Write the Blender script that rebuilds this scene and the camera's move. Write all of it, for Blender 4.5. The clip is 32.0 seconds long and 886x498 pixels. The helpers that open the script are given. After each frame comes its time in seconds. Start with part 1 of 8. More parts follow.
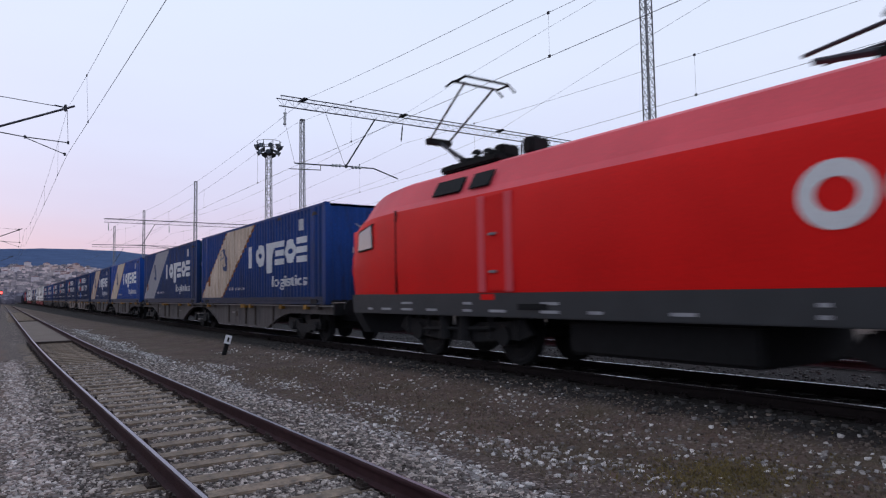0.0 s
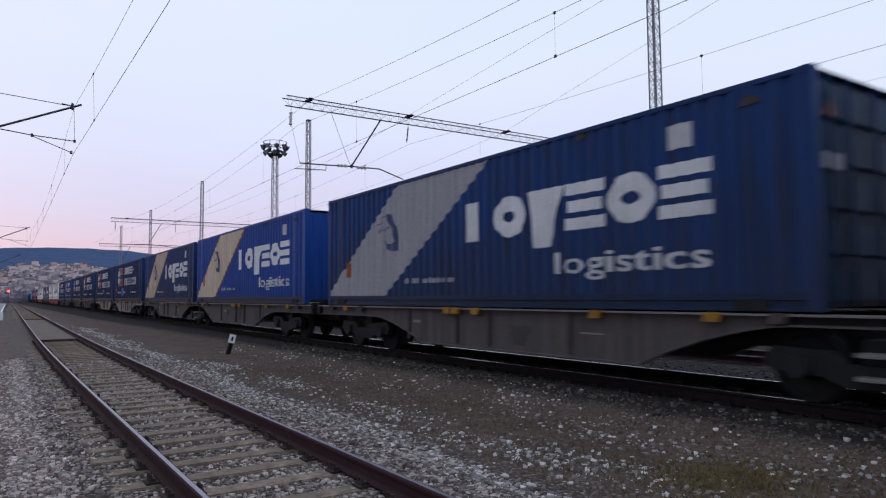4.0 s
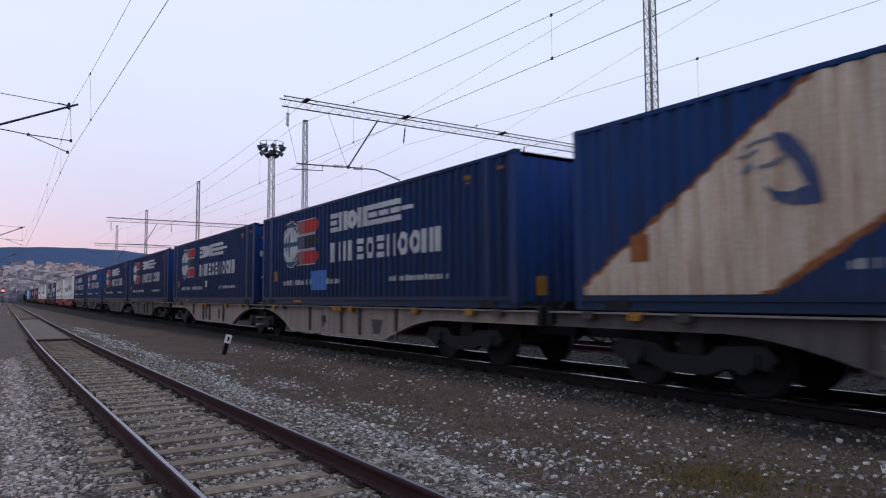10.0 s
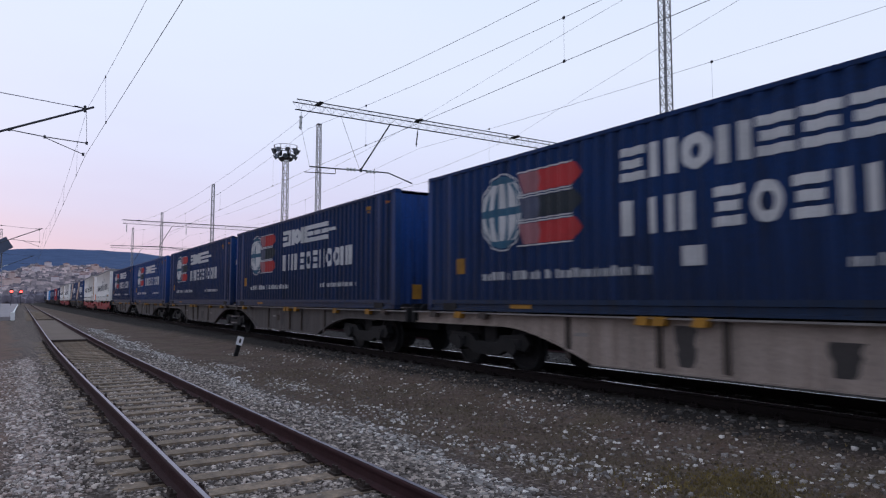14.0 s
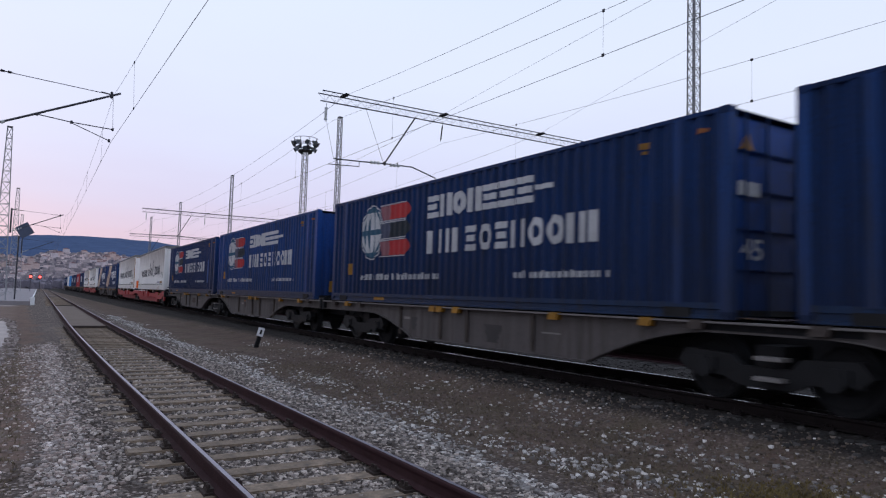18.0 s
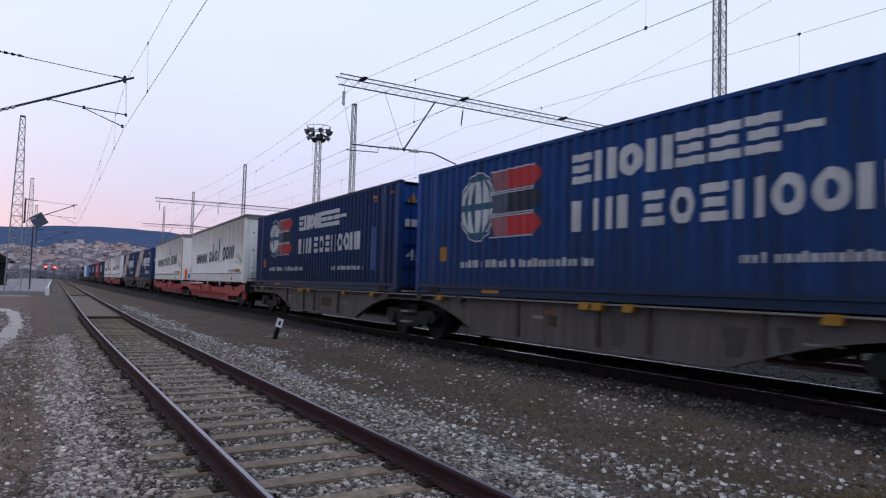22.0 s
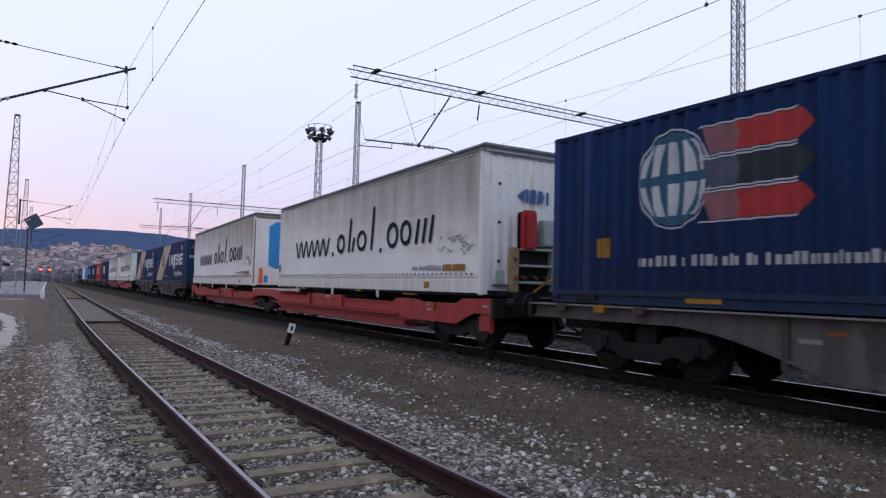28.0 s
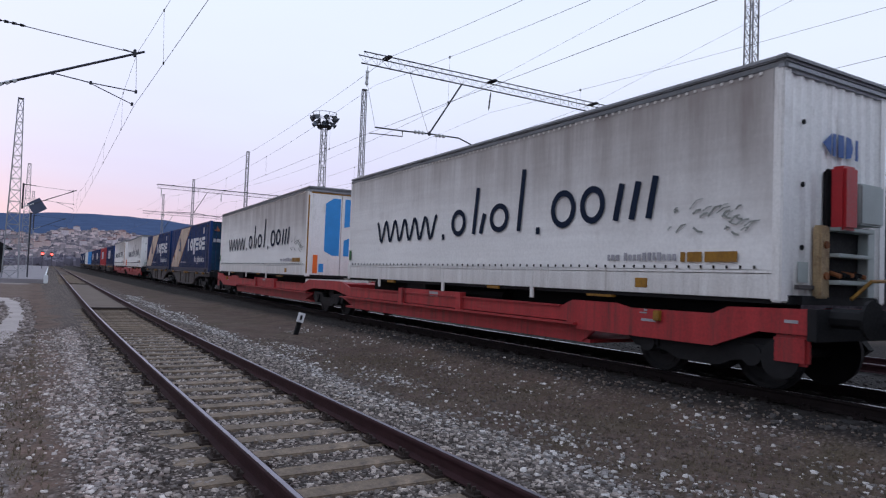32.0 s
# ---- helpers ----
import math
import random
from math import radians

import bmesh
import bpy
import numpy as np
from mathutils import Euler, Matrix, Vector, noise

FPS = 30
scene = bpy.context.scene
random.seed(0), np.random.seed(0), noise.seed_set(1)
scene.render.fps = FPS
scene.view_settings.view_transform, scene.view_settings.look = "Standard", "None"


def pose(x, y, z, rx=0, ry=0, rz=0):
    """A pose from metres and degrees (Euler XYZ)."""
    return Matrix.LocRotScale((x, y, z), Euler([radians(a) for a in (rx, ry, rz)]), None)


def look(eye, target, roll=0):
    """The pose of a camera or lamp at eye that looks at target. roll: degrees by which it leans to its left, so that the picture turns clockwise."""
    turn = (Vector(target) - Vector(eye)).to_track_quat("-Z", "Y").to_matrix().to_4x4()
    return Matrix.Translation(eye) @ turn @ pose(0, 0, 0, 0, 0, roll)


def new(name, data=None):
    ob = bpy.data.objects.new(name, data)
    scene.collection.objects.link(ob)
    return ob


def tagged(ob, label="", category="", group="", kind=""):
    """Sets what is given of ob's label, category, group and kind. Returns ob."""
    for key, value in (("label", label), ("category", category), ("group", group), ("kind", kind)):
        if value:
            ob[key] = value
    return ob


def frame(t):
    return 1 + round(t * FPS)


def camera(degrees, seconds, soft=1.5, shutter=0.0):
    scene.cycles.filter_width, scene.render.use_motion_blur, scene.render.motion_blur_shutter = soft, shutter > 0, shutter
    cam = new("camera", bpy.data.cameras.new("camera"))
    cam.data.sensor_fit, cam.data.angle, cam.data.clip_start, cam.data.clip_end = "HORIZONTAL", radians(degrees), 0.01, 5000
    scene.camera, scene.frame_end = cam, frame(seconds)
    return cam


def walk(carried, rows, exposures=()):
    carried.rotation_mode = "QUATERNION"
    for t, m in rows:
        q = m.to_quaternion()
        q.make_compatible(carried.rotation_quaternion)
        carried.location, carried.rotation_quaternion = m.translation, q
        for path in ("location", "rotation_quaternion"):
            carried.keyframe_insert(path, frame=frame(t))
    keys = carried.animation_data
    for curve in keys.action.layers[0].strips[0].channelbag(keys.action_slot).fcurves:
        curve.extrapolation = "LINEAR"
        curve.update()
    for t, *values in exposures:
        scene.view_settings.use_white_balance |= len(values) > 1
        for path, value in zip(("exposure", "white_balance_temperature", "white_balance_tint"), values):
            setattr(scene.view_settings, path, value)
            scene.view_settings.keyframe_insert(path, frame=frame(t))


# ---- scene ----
cam = camera(66.5, 32.0, 1.2, 0.55)
PATH = [
    (0, (-1.448, 0.204, 1.535), (-0.325, 1.853, 1.666), -0.9),
    (0.5, (-1.428, 0.22, 1.523), (-0.305, 1.87, 1.659), -0.9),
    (1, (-1.415, 0.231, 1.515), (-0.295, 1.881, 1.657), -0.8),
    (1.5, (-1.402, 0.233, 1.518), (-0.282, 1.884, 1.659), -0.9),
    (2, (-1.414, 0.232, 1.501), (-0.294, 1.883, 1.645), -0.8),
    (2.5, (-1.404, 0.242, 1.507), (-0.288, 1.895, 1.65), -0.9),
    (3, (-1.405, 0.234, 1.513), (-0.29, 1.888, 1.655), -0.8),
    (3.5, (-1.396, 0.225, 1.504), (-0.283, 1.881, 1.644), -0.6),
    (5.5, (-1.407, 0.225, 1.505), (-0.304, 1.889, 1.633), -0.4),
    (6, (-1.432, 0.231, 1.51), (-0.329, 1.895, 1.638), -0.4),
    (6.5, (-1.404, 0.238, 1.487), (-0.304, 1.904, 1.618), -0.3),
    (7, (-1.401, 0.241, 1.493), (-0.302, 1.906, 1.627), -0.3),
    (7.5, (-1.397, 0.241, 1.502), (-0.296, 1.905, 1.638), -0.3),
    (8, (-1.39, 0.257, 1.497), (-0.285, 1.918, 1.634), -0.4),
    (8.5, (-1.404, 0.239, 1.505), (-0.291, 1.895, 1.643), -0.5),
    (9, (-1.394, 0.237, 1.497), (-0.275, 1.889, 1.637), -0.4),
    (9.5, (-1.393, 0.225, 1.505), (-0.272, 1.876, 1.643), -0.4),
    (10, (-1.419, 0.195, 1.503), (-0.301, 1.847, 1.642), -0.3),
    (10.5, (-1.414, 0.203, 1.495), (-0.303, 1.86, 1.636), -0.3),
    (11, (-1.419, 0.183, 1.493), (-0.316, 1.845, 1.635), -0.3),
    (11.5, (-1.412, 0.186, 1.484), (-0.317, 1.853, 1.627), -0.2),
    (12, (-1.405, 0.191, 1.489), (-0.31, 1.859, 1.635), -0.1),
    (12.5, (-1.395, 0.185, 1.491), (-0.301, 1.853, 1.636), -0.3),
    (13, (-1.414, 0.189, 1.489), (-0.318, 1.855, 1.637), -0.2),
    (13.5, (-1.396, 0.192, 1.487), (-0.302, 1.86, 1.634), -0.3),
    (14, (-1.352, 0.203, 1.485), (-0.267, 1.876, 1.636), 0.1),
    (14.5, (-1.333, 0.181, 1.475), (-0.263, 1.864, 1.628), -0.1),
    (15, (-1.316, 0.175, 1.476), (-0.274, 1.875, 1.627), 0.2),
    (15.5, (-1.327, 0.215, 1.486), (-0.297, 1.923, 1.634), 0.1),
    (17.5, (-1.53, 0.526, 1.478), (-0.485, 2.225, 1.618), 1.4),
    (18, (-1.48, 0.603, 1.466), (-0.429, 2.299, 1.607), 1.7),
    (18.5, (-1.442, 0.685, 1.469), (-0.399, 2.386, 1.608), 1.3),
    (19, (-1.373, 0.782, 1.472), (-0.338, 2.488, 1.614), 1.0),
    (19.5, (-1.383, 0.91, 1.479), (-0.358, 2.622, 1.613), 1.3),
    (20, (-1.426, 1.032, 1.488), (-0.41, 2.75, 1.611), 1.4),
    (20.5, (-1.495, 1.126, 1.477), (-0.481, 2.845, 1.592), 2.1),
    (21, (-1.533, 1.185, 1.465), (-0.511, 2.9, 1.577), 2.3),
    (21.5, (-1.477, 1.295, 1.462), (-0.448, 3.007, 1.569), 2.0),
    (22, (-1.425, 1.438, 1.457), (-0.4, 3.152, 1.566), 1.6),
    (22.5, (-1.407, 1.534, 1.474), (-0.392, 3.254, 1.578), 1.5),
    (23, (-1.431, 1.705, 1.458), (-0.422, 3.429, 1.562), 1.5),
    (23.5, (-1.567, 1.778, 1.466), (-0.552, 3.499, 1.569), 1.4),
    (24, (-1.594, 1.843, 1.477), (-0.566, 3.556, 1.574), 2.0),
    (24.5, (-1.585, 1.891, 1.471), (-0.551, 3.601, 1.562), 2.0),
    (25, (-1.543, 2.001, 1.468), (-0.51, 3.712, 1.558), 2.1),
    (25.5, (-1.491, 2.092, 1.471), (-0.46, 3.804, 1.563), 1.8),
    (27.5, (-1.57, 2.698, 1.453), (-0.521, 4.397, 1.564), 1.7),
    (28, (-1.454, 2.838, 1.46), (-0.419, 4.546, 1.575), 1.5),
    (28.5, (-1.504, 2.967, 1.457), (-0.487, 4.685, 1.571), 1.5),
    (29, (-1.553, 3.067, 1.451), (-0.54, 4.788, 1.557), 1.5),
    (29.5, (-1.584, 3.109, 1.449), (-0.568, 4.828, 1.549), 1.7),
    (30, (-1.601, 3.141, 1.446), (-0.58, 4.858, 1.542), 1.9),
    (30.5, (-1.613, 3.163, 1.456), (-0.589, 4.879, 1.547), 1.8),
    (31, (-1.614, 3.173, 1.444), (-0.589, 4.888, 1.533), 2.2),
    (31.5, (-1.609, 3.169, 1.446), (-0.581, 4.882, 1.533), 2.1),
    (32, (-1.591, 3.204, 1.492), (-0.557, 4.914, 1.575), 2.2),
]
walk(cam, [(r[0], look(*r[1:])) for r in PATH], [(0.0, 0.0), (16.0, 0.02), (22.0, 0.05), (25.0, 0.08), (29.0, 0.12), (32.0, 0.12)])

# ---- world, light ----
SKY_AHEAD, SKY_BACK = 1.03, 0.56
world = bpy.data.worlds.new("dusk_sky")
scene.world = world
world.use_nodes = True
wn, wl = world.node_tree.nodes, world.node_tree.links
wn.clear()
w_out = wn.new("ShaderNodeOutputWorld")
w_bg = wn.new("ShaderNodeBackground")
w_tc = wn.new("ShaderNodeTexCoord")
w_sep = wn.new("ShaderNodeSeparateXYZ")
w_ramp = wn.new("ShaderNodeValToRGB")
w_noise = wn.new("ShaderNodeTexNoise")
w_mapn = wn.new("ShaderNodeMapping")
w_mix = wn.new("ShaderNodeMix")
w_add = wn.new("ShaderNodeMath")
w_sky = wn.new("ShaderNodeTexSky")
w_sky.sky_type = "NISHITA"
w_sky.sun_disc = False
w_sky.sun_elevation = radians(3.0)
w_sky.sun_rotation = radians(-20.0)
w_skys = wn.new("ShaderNodeMix")
w_skys.data_type = "RGBA"
w_skys.blend_type = "MIX"
w_skys.inputs[0].default_value = 0.02
w_mapn.inputs["Scale"].default_value = (1.0, 1.0, 4.0)
w_noise.inputs["Scale"].default_value = 2.2
w_noise.inputs["Detail"].default_value = 4.0
w_add.operation = "MULTIPLY_ADD"
w_add.inputs[1].default_value = 0.16
w_mix.data_type = "RGBA"
cr = w_ramp.color_ramp
cr.elements[0].position, cr.elements[0].color = 0.0, (0.61, 0.49, 0.65, 1)
cr.elements[1].position, cr.elements[1].color = 1.0, (0.55, 0.67, 0.96, 1)
for p, c in ((0.06, (0.64, 0.52, 0.71, 1)), (0.13, (0.64, 0.61, 0.84, 1)), (0.24, (0.69, 0.735, 0.97, 1)), (0.42, (0.755, 0.835, 1.0, 1)), (0.70, (0.68, 0.79, 0.99, 1))):
    e = cr.elements.new(p)
    e.color = c
# away from the glow the low sky is a paler blue
w_ramp2 = wn.new("ShaderNodeValToRGB")
cr2 = w_ramp2.color_ramp
cr2.elements[0].position, cr2.elements[0].color = 0.0, (0.58, 0.58, 0.75, 1)
cr2.elements[1].position, cr2.elements[1].color = 1.0, (0.55, 0.67, 0.96, 1)
for p, c in ((0.12, (0.66, 0.69, 0.92, 1)), (0.30, (0.735, 0.80, 0.99, 1)), (0.70, (0.68, 0.79, 0.99, 1))):
    e = cr2.elements.new(p)
    e.color = c
w_glow = wn.new("ShaderNodeVectorMath")
w_glow.operation = "DOT_PRODUCT"
w_glow.inputs[1].default_value = (-0.05, 1.0, 0.0)
w_gr = wn.new("ShaderNodeMapRange")
w_gr.interpolation_type = "SMOOTHSTEP"
w_gr.inputs["From Min"].default_value, w_gr.inputs["From Max"].default_value = 0.70, 0.99
wl.new(w_tc.outputs["Generated"], w_glow.inputs[0])
wl.new(w_glow.outputs["Value"], w_gr.inputs["Value"])
wl.new(w_gr.outputs[0], w_mix.inputs[0])
wl.new(w_ramp2.outputs[0], w_mix.inputs[6])
wl.new(w_ramp.outputs[0], w_mix.inputs[7])
wl.new(w_tc.outputs["Generated"], w_sep.inputs[0])
wl.new(w_tc.outputs["Generated"], w_mapn.inputs[0])
wl.new(w_mapn.outputs[0], w_noise.inputs["Vector"])
wl.new(w_noise.outputs[0], w_add.inputs[0])
wl.new(w_sep.outputs["Z"], w_add.inputs[2])
w_sub = wn.new("ShaderNodeMath")
w_sub.operation = "SUBTRACT"
w_sub.inputs[1].default_value = 0.08
wl.new(w_add.outputs[0], w_sub.inputs[0])
wl.new(w_sub.outputs[0], w_ramp.inputs[0])
wl.new(w_sub.outputs[0], w_ramp2.inputs[0])
wl.new(w_mix.outputs[2], w_skys.inputs[6])
wl.new(w_sky.outputs[0], w_skys.inputs[7])
wl.new(w_skys.outputs[2], w_bg.inputs[0])
# the sky is duller to the left
w_dot = wn.new("ShaderNodeVectorMath")
w_dot.operation = "DOT_PRODUCT"
w_dot.inputs[1].default_value = (0.95, -0.10, 0.12)
wl.new(w_tc.outputs["Generated"], w_dot.inputs[0])
w_fall = wn.new("ShaderNodeMapRange")
w_fall.interpolation_type = "SMOOTHSTEP"
w_fall.inputs["From Min"].default_value, w_fall.inputs["From Max"].default_value = -0.85, -0.12
w_fall.inputs["To Min"].default_value, w_fall.inputs["To Max"].default_value = SKY_BACK, SKY_AHEAD
wl.new(w_dot.outputs["Value"], w_fall.inputs["Value"])
wl.new(w_fall.outputs[0], w_bg.inputs[1])
wl.new(w_bg.outputs[0], w_out.inputs[0])

sun_data = bpy.data.lights.new("sun", "SUN")
sun_data.energy = 0.12
sun_data.angle = radians(25)
sun_data.color = (1.0, 0.9, 0.86)
sun = new("sun", sun_data)
sun.matrix_world = look((-30, 10, 40), (0, 0, 0))


# ---- materials ----
def mat(name, color, rough=0.6, metal=0.0, vary=0.25, scale=1.5, fine=30.0, bump=0.15, dirt=None, dirt_amount=0.0, streak=False, spec=0.4):
    m = bpy.data.materials.new(name)
    m.use_nodes = True
    n, l = m.node_tree.nodes, m.node_tree.links
    b = n["Principled BSDF"]
    b.inputs["Roughness"].default_value = rough
    b.inputs["Metallic"].default_value = metal
    b.inputs["Specular IOR Level"].default_value = spec
    tc = n.new("ShaderNodeTexCoord")
    big, small = n.new("ShaderNodeTexNoise"), n.new("ShaderNodeTexNoise")
    for t, s, d in ((big, scale, 5.0), (small, fine, 3.0)):
        t.inputs["Scale"].default_value = s
        t.inputs["Detail"].default_value = d
    if streak:
        mp = n.new("ShaderNodeMapping")
        mp.inputs["Scale"].default_value = (1.0, 5.0, 0.35)
        l.new(tc.outputs["Object"], mp.inputs[0])
        l.new(mp.outputs[0], big.inputs["Vector"])
    else:
        l.new(tc.outputs["Object"], big.inputs["Vector"])
    l.new(tc.outputs["Object"], small.inputs["Vector"])
    info = n.new("ShaderNodeObjectInfo")
    add = n.new("ShaderNodeMath")
    add.operation = "ADD"
    l.new(big.outputs[0], add.inputs[0])
    l.new(small.outputs[0], add.inputs[1])
    rnd = n.new("ShaderNodeMath")
    rnd.operation = "MULTIPLY_ADD"
    rnd.inputs[1].default_value = 0.25
    l.new(info.outputs["Random"], rnd.inputs[0])
    l.new(add.outputs[0], rnd.inputs[2])
    rng = n.new("ShaderNodeMapRange")
    rng.inputs["From Min"].default_value, rng.inputs["From Max"].default_value = 0.75, 1.5
    rng.inputs["To Min"].default_value, rng.inputs["To Max"].default_value = 1.0 - vary, 1.0 + vary
    l.new(rnd.outputs[0], rng.inputs["Value"])
    mul = n.new("ShaderNodeMix")
    mul.data_type, mul.blend_type = "RGBA", "MULTIPLY"
    mul.inputs[0].default_value = 1.0
    mul.inputs[6].default_value = (*color, 1)
    comb = n.new("ShaderNodeCombineColor")
    for i in range(3):
        l.new(rng.outputs[0], comb.inputs[i])
    l.new(comb.outputs[0], mul.inputs[7])
    out = mul.outputs[2]
    if dirt:
        dn = n.new("ShaderNodeTexNoise")
        dn.inputs["Scale"].default_value = scale * 1.7
        dn.inputs["Detail"].default_value = 8.0
        dn.inputs["Roughness"].default_value = 0.7
        l.new(big.inputs["Vector"].links[0].from_socket, dn.inputs["Vector"])
        dr = n.new("ShaderNodeMapRange")
        dr.inputs["From Min"].default_value, dr.inputs["From Max"].default_value = 0.62 - 0.3 * dirt_amount, 0.85 - 0.3 * dirt_amount
        l.new(dn.outputs[0], dr.inputs["Value"])
        dm = n.new("ShaderNodeMix")
        dm.data_type = "RGBA"
        l.new(dr.outputs[0], dm.inputs[0])
        l.new(out, dm.inputs[6])
        dm.inputs[7].default_value = (*dirt, 1)
        out = dm.outputs[2]
    l.new(out, b.inputs["Base Color"])
    rr = n.new("ShaderNodeMapRange")
    rr.inputs["From Min"].default_value, rr.inputs["From Max"].default_value = 0.3, 0.7
    rr.inputs["To Min"].default_value, rr.inputs["To Max"].default_value = max(rough - 0.12, 0.05), min(rough + 0.12, 1)
    l.new(small.outputs[0], rr.inputs["Value"])
    l.new(rr.outputs[0], b.inputs["Roughness"])
    if bump:
        bp = n.new("ShaderNodeBump")
        bp.inputs["Strength"].default_value = bump
        bp.inputs["Distance"].default_value = 0.01
        l.new(small.outputs[0], bp.inputs["Height"])
        l.new(bp.outputs[0], b.inputs["Normal"])
    return m


